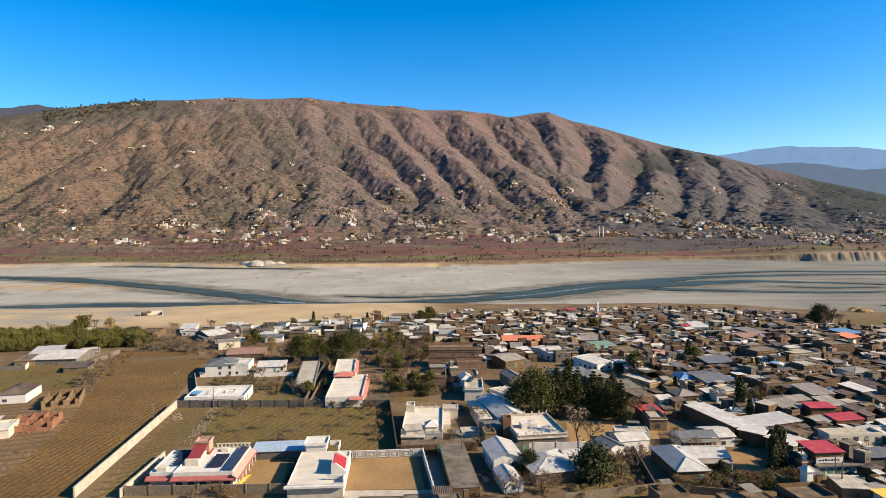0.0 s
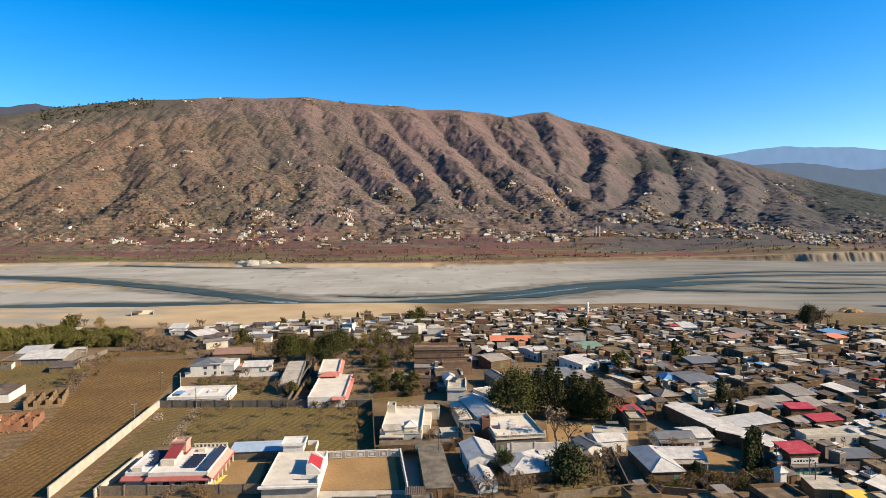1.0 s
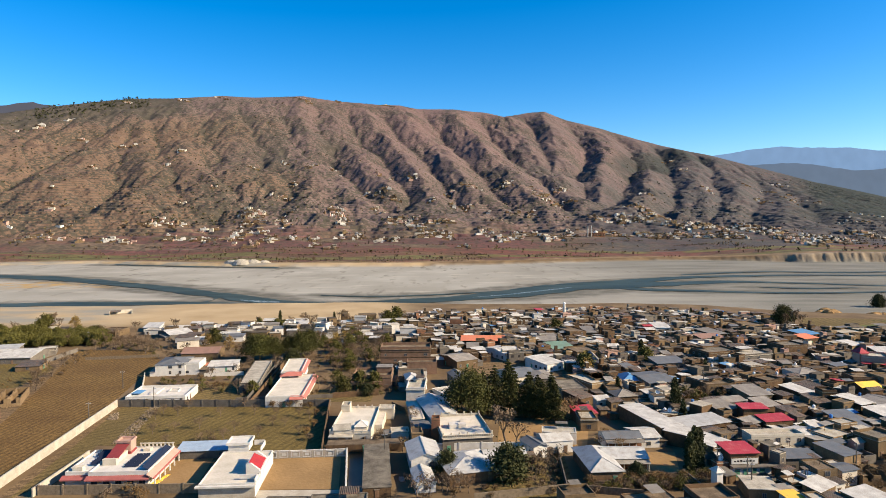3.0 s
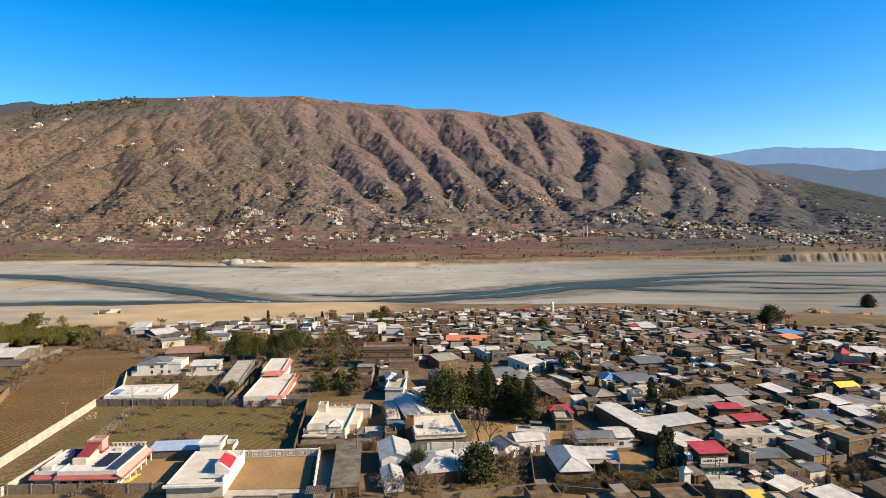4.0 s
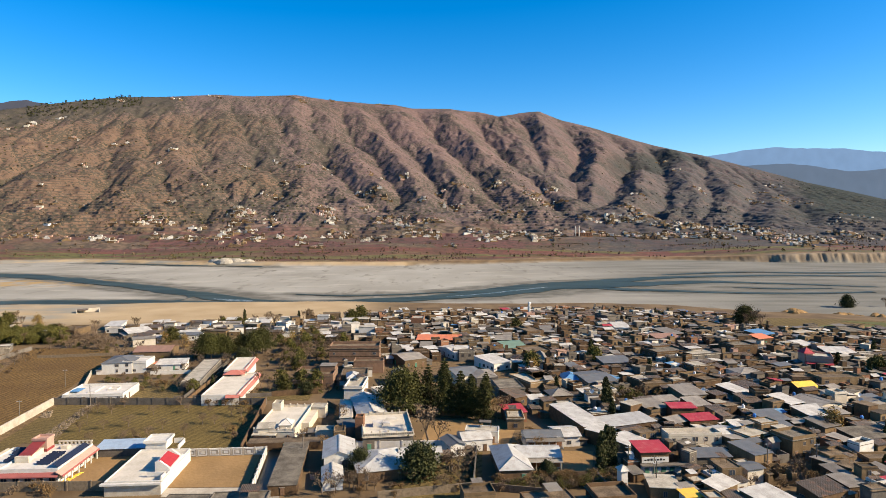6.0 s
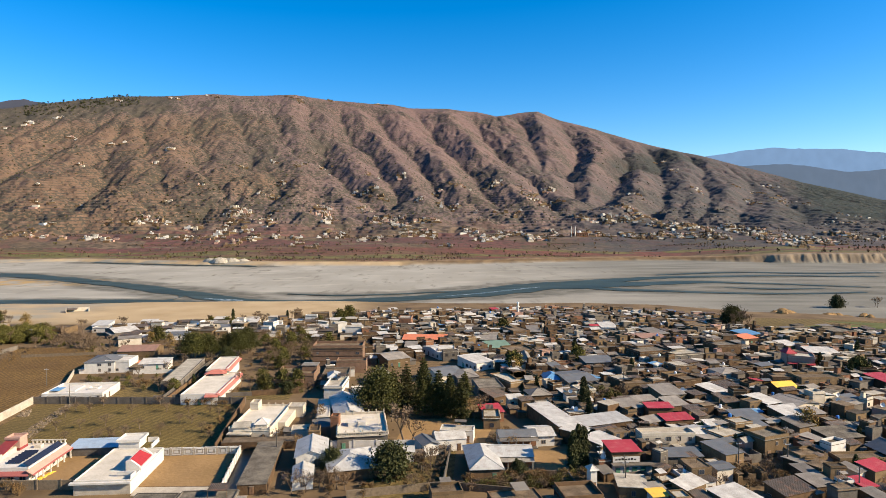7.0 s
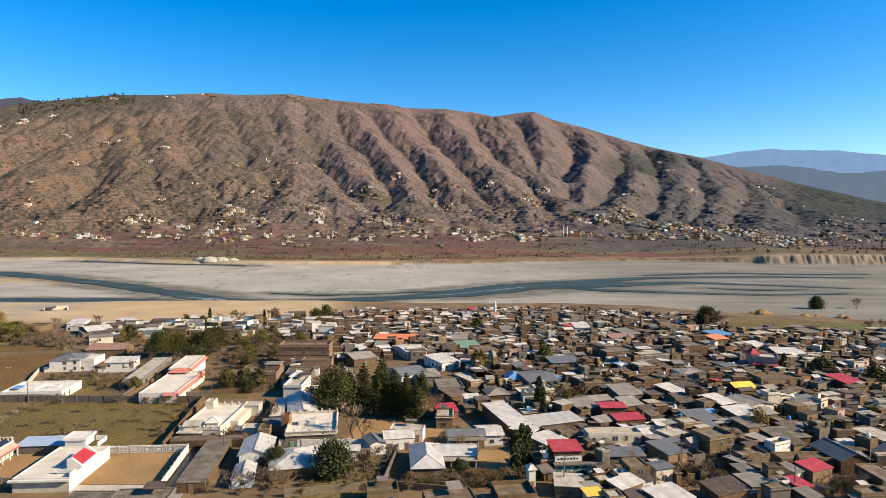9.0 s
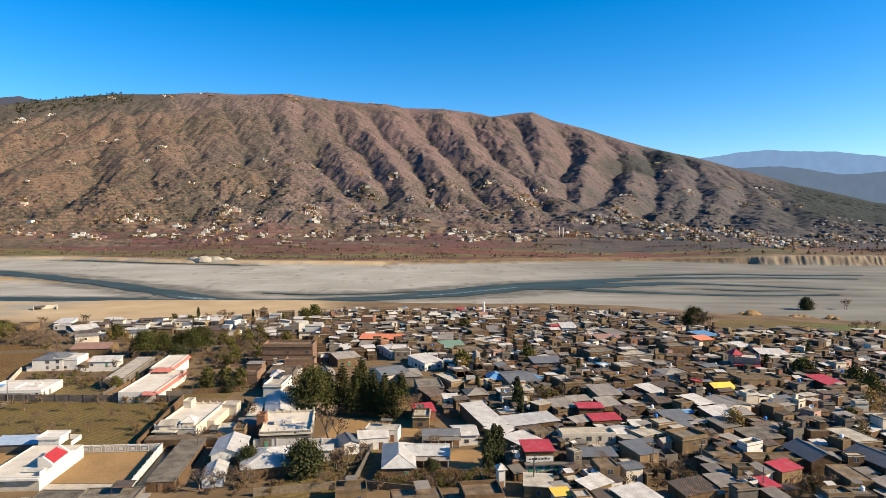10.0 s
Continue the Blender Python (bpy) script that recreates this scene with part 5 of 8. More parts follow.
    for x0, y0, cols, rows in ((4.2, -5.4, 2, 6), (-X + 5.3, -3.2, 1, 5), (-X + 4.0, 3.0, 2, 3)):
        for i in range(cols):
            for j in range(rows):
                part("solar_panel", flat_panel, None, ob, "dark blue solar panel").matrix_basis = pose(x0 + i * 1.95, y0 + j * 1.5, h + 0.17)
    side_panel = Shape().slab([(-0.8, -0.95, 1.15), (0.8, -0.95, 0.3), (0.8, 0.95, 0.3), (-0.8, 0.95, 1.15)], 0.06).mesh("solar_panel", M["solar"])
    for j in range(9):
        part("solar_panel", side_panel, None, ob, "dark blue solar panel").matrix_basis = pose(X - 1.35, -Y + 2.2 + j * 1.95, h + 0.17)
    post = Shape().box(-0.2, 0.2, -0.2, 0.2, h + 0.62, h + 1.45).mesh("baluster", M["cream"])
    for i in range(9):
        part("baluster", post, None, ob).matrix_basis = pose(1.6 + i * (X - 2.0) / 8, Y - 0.18, 0)
    part("rail", Shape().box(1.2, X, Y - 0.4, Y + 0.05, h + 1.45, h + 1.7), "cream", ob)
    part("roof_hatch", Shape().box(-X + 1.5, -X + 4.2, -Y + 2.0, -Y + 3.6, h, h + 1.3), "cream", ob)
    part("roof_hatch", Shape().box(3.4, 5.4, Y - 3.2, Y - 1.4, h + 0.16, h + 1.0), "cream", ob)
    column = Shape().box(-0.16, 0.16, -0.16, 0.16, -0.2, h - 1.2).mesh("column", M["white"])
    for j in range(6):
        part("column", column, None, ob).matrix_basis = pose(X + 1.5, -Y + 0.6 + j * (d - 1.4) / 5, 0)
    for i in range(5):
        opening("window", ob, L + 1.6 + i * (X - L - 3.2) / 4, -Y - 0.02, 0.9, 1.5, 1.4, 0)
    for i in range(4):
        opening("window", ob, X + 0.02, -Y + 2 + i * (d - 4) / 3, 0.9, 1.2, 1.4, 1)
    return ob


def stair_tower(x, y, rot, z):
    """The red-roofed stair head on the neighbour's roof, between two stepped gables."""
    ob = thing("stair_tower", x, y, z, rot, "white stair head with a long red roof on a flat house", "stair tower")
    part("wall", Shape().box(-1.5, 1.5, -4.6, 4.6, 0, 1.0), "white", ob)
    part("roof", Shape().slab([(-1.5, -4.2, 2.6), (1.7, -4.2, 1.05), (1.7, 4.2, 1.05), (-1.5, 4.2, 2.6)], 0.18), "redpaint", ob, "sloping red roof")
    part("outer_wall", Shape().box(1.72, 2.1, -5.0, 6.4, -0.2, 0.9).box(-1.9, -1.52, -4.2, 4.2, 0, 2.5), "white", ob)
    for y0, y1 in ((-5.0, -4.25), (4.25, 5.0)):
        part("gable", Shape().add([(q, yy, zz) for yy in (y0, y1) for q, zz in ((-1.9, 0), (1.7, 0), (1.7, 1.2), (-0.6, 3.0), (-1.9, 2.8))],
                                  [(0, 1, 2, 3, 4), (9, 8, 7, 6, 5), (0, 5, 6, 1), (1, 6, 7, 2), (2, 7, 8, 3), (3, 8, 9, 4), (4, 9, 5, 0)]), "white", ob)
    return ob


def water_room(x, y, w, d, z, rot):
    """A raised room on a roof under a broad slab with a kerb."""
    ob = thing("roof_room", x, y, z, rot, "white roof room under a broad kerbed slab", "roof room")
    part("wall", Shape().box(-w / 2 + 0.5, w / 2 - 0.5, -d / 2 + 0.5, d / 2 - 0.5, 0, 2.0), "white", ob)
    part("slab", Shape().box(-w / 2, w / 2, -d / 2, d / 2, 2.0, 2.25), "white", ob)
    part("kerb", Shape().ring(-w / 2, w / 2, -d / 2, d / 2, 2.25, 2.75, 0.3), "white", ob)
    part("side_wall", Shape().box(w / 2 + 0.01, w / 2 + 3.0, d / 2 - 0.8, d / 2 - 0.5, 0, 1.5).box(w / 2 + 3.01, w / 2 + 3.3, -d / 2, d / 2 - 0.5, 0, 1.3), "white", ob)


def pilasters(ob, w, d, h, n, mat, tall=1.0):
    """Short square piers standing along the parapet of a flat roof."""
    me = Shape().box(-0.22, 0.22, -0.22, 0.22, h, h + tall).mesh("pier", M[mat])
    for i in range(n + 1):
        for y in (-d / 2 + 0.12, d / 2 - 0.12):
            part("pier", me, None, ob).matrix_basis = pose(-w / 2 + 0.12 + i * (w - 0.24) / n, y, 0)


def barred_front(ob, w, d, h, n):
    """An open railing of upright bars with a top rail along the front of a flat roof."""
    me = Shape().box(-0.09, 0.09, -0.09, 0.09, h, h + 1.0).mesh("upright", M["cream"])
    for i in range(n + 1):
        part("upright", me, None, ob).matrix_basis = pose(-w / 2 + i * w / n, -d / 2 - 0.25, -1.1)
    part("rail", Shape().box(-w / 2, w / 2, -d / 2 - 0.38, -d / 2 - 0.12, h - 0.1, h + 0.06), "cream", ob)
    part("ledge", Shape().box(-w / 2, w / 2, -d / 2 - 0.5, -d / 2 - 0.003, h - 1.3, h - 1.1), "cream", ob)


BULK = {}


def bulk(src):
    """Vertices and faces of a mesh as arrays; its faces are split into triangles."""
    if src.name not in BULK:
        v = np.zeros(len(src.vertices) * 3, np.float32)
        src.vertices.foreach_get("co", v)
        tri = []
        for f in src.polygons:
            k = tuple(f.vertices)
            tri += [(k[0], k[i], k[i + 1]) for i in range(1, len(k) - 1)]
        BULK[src.name] = (v.reshape(-1, 3), np.array(tri, np.int64))
    return BULK[src.name]


def joined_copies(name, spots, label, category):
    """One object out of many copies: spots are (mesh, x, y, z, turn, size)."""
    verts, tris, idx, mats, n = [], [], [], [], 0
    for src, x, y, z, a, k in spots:
        v, f = bulk(src)
        c, d = math.cos(a) * k, math.sin(a) * k
        verts.append(np.stack([v[:, 0] * c - v[:, 1] * d + x, v[:, 0] * d + v[:, 1] * c + y, v[:, 2] * k + z], -1))
        tris.append(f + n)
        n += len(v)
        if src.materials[0] not in mats:
            mats.append(src.materials[0])
        idx.append(np.full(len(f), mats.index(src.materials[0]), np.int32))
    me = bpy.data.meshes.new(name)
    co, tr = np.concatenate(verts), np.concatenate(tris)
    me.vertices.add(len(co))
    me.vertices.foreach_set("co", co.astype(np.float32).reshape(-1))
    me.loops.add(tr.size)
    me.loops.foreach_set("vertex_index", tr.reshape(-1).astype(np.int32))
    me.polygons.add(len(tr))
    me.polygons.foreach_set("loop_start", np.arange(len(tr), dtype=np.int32) * 3)
    me.polygons.foreach_set("loop_total", np.full(len(tr), 3, np.int32))
    for m in mats:
        me.materials.append(m)
    me.polygons.foreach_set("material_index", np.concatenate(idx))
    me.update(calc_edges=True)
    return tagged(new(name, me), label, category, kind="stuff")


def thicket(area, keys, n, smin, smax, seed, label, name="thicket", clear=True, category="bushes"):
    """Uncountable growth over an area, joined into one object."""
    rng = random.Random(seed)
    xs, ys = [p[0] for p in area], [p[1] for p in area]
    spots = []
    for _ in range(n):
        x, y = rng.uniform(min(xs), max(xs)), rng.uniform(min(ys), max(ys))
        key, k, a = rng.choice(keys), rng.uniform(smin, smax), rng.uniform(0, 6.28)
        if inside(x, y, area) and not (clear and taken(x, y, 0.8, 0.8)):
            spots.append((key, x, y, a, k))
    if spots:
        zs = land([p[1] for p in spots], [p[2] for p in spots])
        spots = [(src, x, y, float(z), a, k) for (key, x, y, a, k), z in zip(spots, zs) for src in TREES[key][:2]]
    return joined_copies(name, spots, label, category) if spots else None



def infill(area, pitch, rot, x0, y0, seed):
    """Sheds, lean-tos and low rooms in the gaps that the houses leave."""
    rng = random.Random(seed)
    c, s = math.cos(radians(rot)), math.sin(radians(rot))
    n = int(420 / pitch)
    for j in range(-n // 2, n // 2):
        for i in range(-n // 2, n // 2):
            lx, ly = i * pitch + rng.uniform(-1.2, 1.2), j * pitch + rng.uniform(-1.2, 1.2)
            x, y = x0 + lx * c - ly * s, y0 + lx * s + ly * c
            w, d, h = rng.uniform(2.6, 5.0), rng.uniform(2.6, 4.6), rng.uniform(1.9, 2.9)
            wall, roof, kind = rng.choice(WALLS), rng.choice(("roofmud", "roofdark", "tin", "tinold", "tinold", "tinold", "roofdark", "tinwhite")), rng.choice(("flat", "mono", "mono", "monox"))
            pick, turn = rng.random(), rot + rng.gauss(0, 6)
            if pick > 0.8 or not inside(x, y, area) or any(inside(x, y, plot) for plot in (*GARDENS, STREET)) or taken(x, y, w * 0.42, d * 0.42):
                continue
            if y > 240:
                if kind == "flat" and roof.startswith("tin"):
                    roof = "roofmud"
                far_house(x, y, w, d, h, turn, wall, roof, kind, 0.4, 0, 0, rng)
                continue
            FOOTPRINTS.append((x, y, w / 2, d / 2, radians(turn)))
            ob = thing("shed", x, y, 0, turn, f"low {WALL_WORDS[wall]} shed with a {ROOF_WORDS[roof]}", "shed", "sheds between the houses")
            part("wall", Shape().box(-w / 2, w / 2, -d / 2, d / 2, -0.3, h - 0.1), wall, ob)
            for name, piece in roof_sheet("mono" if kind == "flat" else kind, w, d, h, 0.06 if kind == "flat" else rng.uniform(0.3, 0.7), 0.25):
                part(name, piece, roof, ob)
            if rng.random() < 0.5:
                opening("door", ob, rng.uniform(-0.2, 0.2) * w, -d / 2 - 0.02, 0.05, 1.0, min(1.9, round(h - 0.4, 1)), 0)



def shop_front(ob, w, d):
    """Shops under a house: white lower storey, green doors, a balcony slab and a sign board."""
    y = -d / 2
    front = part("shop_front", Shape().box(-w / 2 - 0.05, w / 2 + 3.0, y - 1.2, y - 0.02, -0.3, 2.9), "white", ob, "white-painted row of shops")
    for i in range(4):
        opening("door", front, -w / 2 + 1.3 + i * (w + 1.5) / 4, y - 1.22, 0.02, 1.4, 2.2, 0, "steelgreen")
    part("balcony_slab", Shape().box(-w / 2 - 0.4, w / 2 + 6.0, y - 2.0, y - 0.02, 2.9, 3.15), "grey", ob)
    sign = part("sign_board", Shape().box(-w / 2 + 0.2, w / 2 - 0.2, y - 0.14, y - 0.03, 3.3, 4.9), "white", ob, "white sign board with unreadable lettering")
    for i in range(7):
        part("lettering", Shape().box(-w / 2 + 0.9 + i * 0.9, -w / 2 + 1.55 + i * 0.9, y - 0.17, y - 0.145, 3.9, 4.25 + 0.12 * (i % 3)), "dark", sign)


def veranda(ob, w, d, h, depth=2.0, mat="white", posts=5, roof="tin"):
    """A roofed porch with posts along the front of a house."""
    y = -d / 2
    part("porch_floor", Shape().box(-w / 2, w / 2, y - depth, y - 0.02, -0.2, 0.25), "grey", ob)
    part("porch_roof", Shape().slab([(-w / 2 - 0.2, y - depth - 0.3, h - 0.75), (w / 2 + 0.2, y - depth - 0.3, h - 0.75), (w / 2 + 0.2, y - 0.02, h - 0.25), (-w / 2 - 0.2, y - 0.02, h - 0.25)], 0.1), roof, ob)
    me = Shape().box(-0.12, 0.12, -0.12, 0.12, 0.25, h - 0.85).mesh("post", M[mat])
    for i in range(posts):
        p = part("post", me, None, ob)
        p.matrix_basis = pose(-w / 2 + 0.3 + i * (w - 0.6) / (posts - 1), y - depth + 0.1, 0)
    # Red back wall, darker than the house to put porch shade in colour.
    part("shaded_wall", Shape().box(-w / 2 + 0.3, w / 2 - 0.3, y - 0.06, y - 0.015, 0.3, h - 0.8), "redbrick", ob)


def arched_window(ob, x, y, z, r):
    s = Shape()
    ring = [(r * math.cos(math.pi * i / 10), r * math.sin(math.pi * i / 10)) for i in range(11)]
    pts = [(-r, -r * 1.1)] + [(-a, b) for a, b in ring] + [(r, -r * 1.1)]
    n = len(pts)
    s.add([(x + a, y - 0.05, z + b) for a, b in pts] + [(x + a, y + 0.1, z + b) for a, b in pts], [tuple(range(n))] + [(i, n + i, n + (i + 1) % n, (i + 1) % n) for i in range(n)])
    win = part("arched_window", s, "pane", ob, "arched window with a grid")
    for i in range(-2, 3):
        part("glazing_bar", Shape().box(x + i * r * 0.38 - 0.03, x + i * r * 0.38 + 0.03, y - 0.1, y - 0.06, z - r * 1.1, z + r * math.cos(i * 0.5) * 0.95), "frame", win)


def boulders(area, n, smin, smax, seed, mat, label, name="rubble"):
    """Loose stones over an area, joined as one object."""
    rng = random.Random(seed)
    xs, ys = [p[0] for p in area], [p[1] for p in area]
    s = Shape()
    for _ in range(n):
        x, y, k = rng.uniform(min(xs), max(xs)), rng.uniform(min(ys), max(ys)), rng.uniform(smin, smax)
        if inside(x, y, area):
            v = [(x + k * rng.uniform(0.6, 1.2) * c, y + k * rng.uniform(0.6, 1.2) * d, 0.02 + k * rng.uniform(0.5, 1.0) * e) for c, d, e in ((-1, -1, -0.2), (1, -1, -0.2), (1, 1, -0.2), (-1, 1, -0.2), (-0.6, -0.6, 1), (0.6, -0.6, 1), (0.6, 0.6, 1), (-0.6, 0.6, 1))]
            s.add(v, [(4, 5, 6, 7), (0, 1, 5, 4), (1, 2, 6, 5), (2, 3, 7, 6), (3, 0, 4, 7)])
    return tagged(new(name, s.mesh(name, M[mat])), label, "stones", kind="stuff")


def minaret(x, y, h):
    ob = thing("minaret", x, y, 0, 0, "slim white minaret with a domed top", "minaret")
    part("shaft", Shape().bar((0, 0, -0.3), (0, 0, h), 1.0, 0.8, 12), "white", ob)
    part("gallery", Shape().bar((0, 0, h * 0.72), (0, 0, h * 0.76), 1.5, 1.5, 12), "white", ob)
    dome = Shape()
    for k in range(6):
        a, b = k * math.pi / 12, (k + 1) * math.pi / 12
        dome.bar((0, 0, h + 1.1 * math.sin(a)), (0, 0, h + 1.1 * math.sin(b)), 1.0 * math.cos(a), max(0.03, 1.0 * math.cos(b)), 12)
    part("dome", dome, "whiteplastic", ob)



def side_canopy(ob, w, d, h, mat="salmon"):
    """A sloping painted canopy along the right-hand side and front corner of a flat roof."""
    part("canopy", Shape().slab([(w / 2 - 0.6, -d / 2 - 0.3, h + 0.6), (w / 2 + 1.3, -d / 2 - 0.3, h - 0.5), (w / 2 + 1.3, d / 2, h - 0.5), (w / 2 - 0.6, d / 2, h + 0.6)], 0.2), mat, ob, "sloping salmon canopy")
    part("canopy", Shape().slab([(w / 2 - 5.0, -d / 2 - 1.2, h - 0.5), (w / 2 + 0.2, -d / 2 - 1.2, h - 0.5), (w / 2 + 0.2, -d / 2 + 0.5, h + 0.6), (w / 2 - 5.0, -d / 2 + 0.5, h + 0.6)], 0.2), mat, ob, "sloping salmon canopy")


channel("river_channel", ((-724, 939, 21.3), (-644, 922, 20.5), (-553, 894, 24.1), (-440, 833, 21.8), (-332, 758, 19.4), (-230, 678, 20), (-175, 634, 21.8), (-127, 594, 15), (-83, 585, 11.6), (-31, 592, 12.7), (29, 614, 18.3), (89, 650, 28), (144, 696, 37.9), (209, 748, 37), (270, 792, 25.7), (334, 827, 14.8), (395, 847, 12.1), (518, 862, 9), (654, 848, 6.9)), WATER, "main river channel of dark teal water")
channel("river_channel", ((-445, 578, 10.1), (-405, 580, 12.2), (-367, 585, 16.6), (-328, 591, 19), (-280, 592, 15.3), (-233, 593, 11.1), (-185, 591, 7.6), (-146, 587, 6.7), (-114, 585, 8.3)), WATER, "side channel of dark slow water along the sand", -3.37)
channel("river_channel", ((-316, 737, 3.9), (-270, 703, 6), (-225, 672, 8.7), (-201, 640, 10.9), (-197, 612, 9.1), (-204, 593, 6)), WATER, "narrow dark linking channel across the gravel", -3.38)
channel("river_channel", ((177, 703, 6), (229, 728, 25.6), (276, 748, 30.4), (329, 764, 19.7), (389, 773, 13), (453, 753, 7.5), (548, 710, 4.9)), WATER, "wide shallow branch of grey-green water", -3.36)
channel("river_channel", ((214, 719, 6.2), (244, 695, 11.7), (277, 683, 12.4), (329, 665, 9.1), (376, 653, 6.7), (432, 649, 5.1), (509, 659, 5.3)), WATER, "shallow dark branch over gravel", -3.39)
channel("river_channel", ((362, 878, 4.6), (440, 910, 9), (513, 924, 7.2), (584, 905, 8.9), (704, 913, 7)), WATER, "thin far branch over gravel", -3.36)
channel("river_channel", ((383, 711, 2.4), (425, 695, 5.3), (488, 696, 3.5)), WATER, "small pool of grey water", -3.36)
channel("river_channel", ((-576, 1168, 16.4), (-467, 1132, 20.1), (-375, 1100, 18.9), (-301, 1084, 14.2), (-246, 1057, 8.1)), WATER, "straight dark channel along the far embankment", -3.20)
channel("river_channel", ((-98, 652, 2.6), (-45, 638, 3.9), (7, 647, 5.1), (61, 669, 4.3), (93, 680, 3.4)), WATER, "thin dark branch on the gravel", -3.34)
channel("river_rapids", ((-170, 614, 2.3), (-151, 604, 5.3), (-138, 599, 6.1), (-127, 596, 3.4)), FOAM, "white broken water of a small rapid", -3.25)
channel("river_rapids", ((57, 626, 1.4), (94, 648, 4.1), (136, 683, 5.1), (174, 716, 3.1)), FOAM, "white riffles on the river", -3.25)

# damp gravel along the water
reach = np.full(gx.shape, 1e9)
near_water = (gy > 500) & (gy < 1200)
for xs, ys, hw in WATERWAYS:
    for x, y, w in zip(xs[::3], ys[::3], hw[::3]):
        reach[near_water] = np.minimum(reach[near_water], np.hypot((gx[near_water] - x) * 0.6, gy[near_water] - y) - w)
attribute(ground.data, "wet", ease(26, 3, reach + 26 * (fractal(gx / 50, gy / 24, 3, 74) - 0.5)))

# distant ranges, with the haze put into their glowing colours
range_far("backdrop_range", ((1852, 517), (2181, 581), (2422, 620), (2664, 645), (2906, 632), (3214, 635), (3435, 613), (3833, 577), (4367, 466)), 4930, (0.115, 0.195, 0.32), "distant mountain range, its haze painted as a pale blue glow")
range_far("backdrop_range", ((1841, 376), (2266, 485), (2522, 501), (2822, 496), (3079, 453), (3251, 444), (3507, 473), (3893, 455), (4324, 369)), 4780, (0.068, 0.1, 0.15), "distant hills, their haze painted as a blue-grey glow")
range_far("backdrop_range", ((-4097, 900), (-3674, 941), (-3251, 965), (-3039, 986), (-2850, 956), (-2620, 897), (-2157, 769)), 4800, (0.06, 0.062, 0.08), "grey-brown distant hills behind the ridge, haze painted as glow")

TOWN = ((8, 480), (98, 487), (179, 495), (270, 452), (257, 403), (311, 400), (365, 389), (397, 351), (350, 257), (250, 158), (114, 150), (105, 161), (103, 190), (104, 207), (83, 229), (91, 264), (88, 295), (66, 320), (38, 315), (22, 309), (11, 258), (5, 310), (9, 386))
EDGE_TOWN = ((-175, 419), (-86, 442), (8, 480), (9, 386), (-11, 365), (-47, 388), (-61, 389), (-93, 390), (-119, 353))


# ---- fields, yards and paths ----
def patch(name, outline, mat, label, category="field", z=0.06):
    """A flat piece of worked ground lying on the valley floor."""
    s, n = Shape(), len(outline)
    s.add([(x, y, z) for x, y in outline] + [(x, y, -0.3) for x, y in outline], [tuple(range(n)), tuple(range(2 * n - 1, n - 1, -1))] + [(i, n + i, n + (i + 1) % n, (i + 1) % n) for i in range(n)])
    return tagged(new(name, s.mesh(name, M[mat])), label, category, kind="structure")


patch("field", ((-239.1, 318.5), (-205.4, 319.8), (-188.2, 335.3), (-164.8, 309.7), (-160, 272.4), (-175, 272.8), (-170.8, 245.7), (-184.5, 246.1)), "orchard", "rough olive grass beside the ploughed field", "field", 0.05)
patch("field", ((-179, 355.8), (-136.6, 354), (-121, 327.2), (-106.3, 254.9), (-95.1, 158.1), (-118.5, 158.5), (-121.1, 174.6), (-130.1, 218.7), (-148.7, 272), (-165.8, 315.9)), "plough", "ploughed brown field with rows of stubble", "field", 0.06)
patch("field", ((-226, 324.5), (-177.4, 316.3), (-180.5, 343.6), (-168.3, 329), (-148.7, 272), (-130.1, 218.7), (-121.1, 174.6), (-120.2, 156.9), (-165.9, 197.6)), "dirt", "rough brown ground with dry grass", "field", 0.04)
patch("field", ((-99.3, 243.6), (-85.9, 243.3), (-75.2, 200.5), (-84.7, 200.8), (-82.4, 171.9), (-83.1, 169.2), (-87.8, 157.9), (-88.4, 162.9)), "lawn", "dry grass verge between walls", "field", 0.05)
patch("field", ((-85.9, 243.3), (-17.3, 244.3), (-11.2, 196.5), (-29, 194.4), (-58.1, 200.1), (-74.2, 199.5)), "orchard", "dry grass orchard with small bare trees", "field", 0.06)
patch("courtyard", ((-26, 188.7), (-4.5, 190.1), (-1.4, 166.2), (-23.6, 165.9)), "yard", "bare brown earth yard", "yard", 0.06)
patch("courtyard", ((-54.8, 189.3), (-43.2, 189.1), (-40.4, 168.4), (-54, 168.7)), "yard", "bare sandy yard", "yard", 0.06)
patch("courtyard", ((-83.4, 279.5), (-54.5, 286.7), (-51.7, 250), (-73.4, 250.7)), "lawn", "dry lawn beside a house", "yard", 0.06)
patch("courtyard", ((-26.6, 268.2), (-2.5, 276.9), (-1.9, 248.6), (-25.6, 249.3)), "lawn", "dry lawn behind a house", "yard", 0.06)
patch("courtyard", ((47.2, 223.5), (79.3, 222.7), (72.5, 197.1), (44, 197.7)), "yard", "dusty yard beside the pines", "yard", 0.06)
patch("courtyard", ((31.3, 321.4), (99, 306.2), (79.3, 222.7), (27, 224)), "dirt", "needle-covered ground under the pines", "yard", 0.05)
patch("courtyard", ((46.5, 192.7), (63.9, 192.3), (61.5, 156.8), (34.4, 157.3)), "lawn", "dry grass plot with shrubs", "yard", 0.06)
patch("courtyard", ((88.1, 191.8), (98.4, 191.5), (92.7, 170.2), (74.3, 170.6)), "yard", "dry grass yard beside a house", "yard", 0.06)
patch("field", ((255.3, 406.8), (328.5, 431), (384.5, 416.3), (446, 406.9), (419.7, 376.9), (362.2, 385.1), (308.6, 395.6)), "green_crop", "young green wheat field by the river", "field", 0.09)
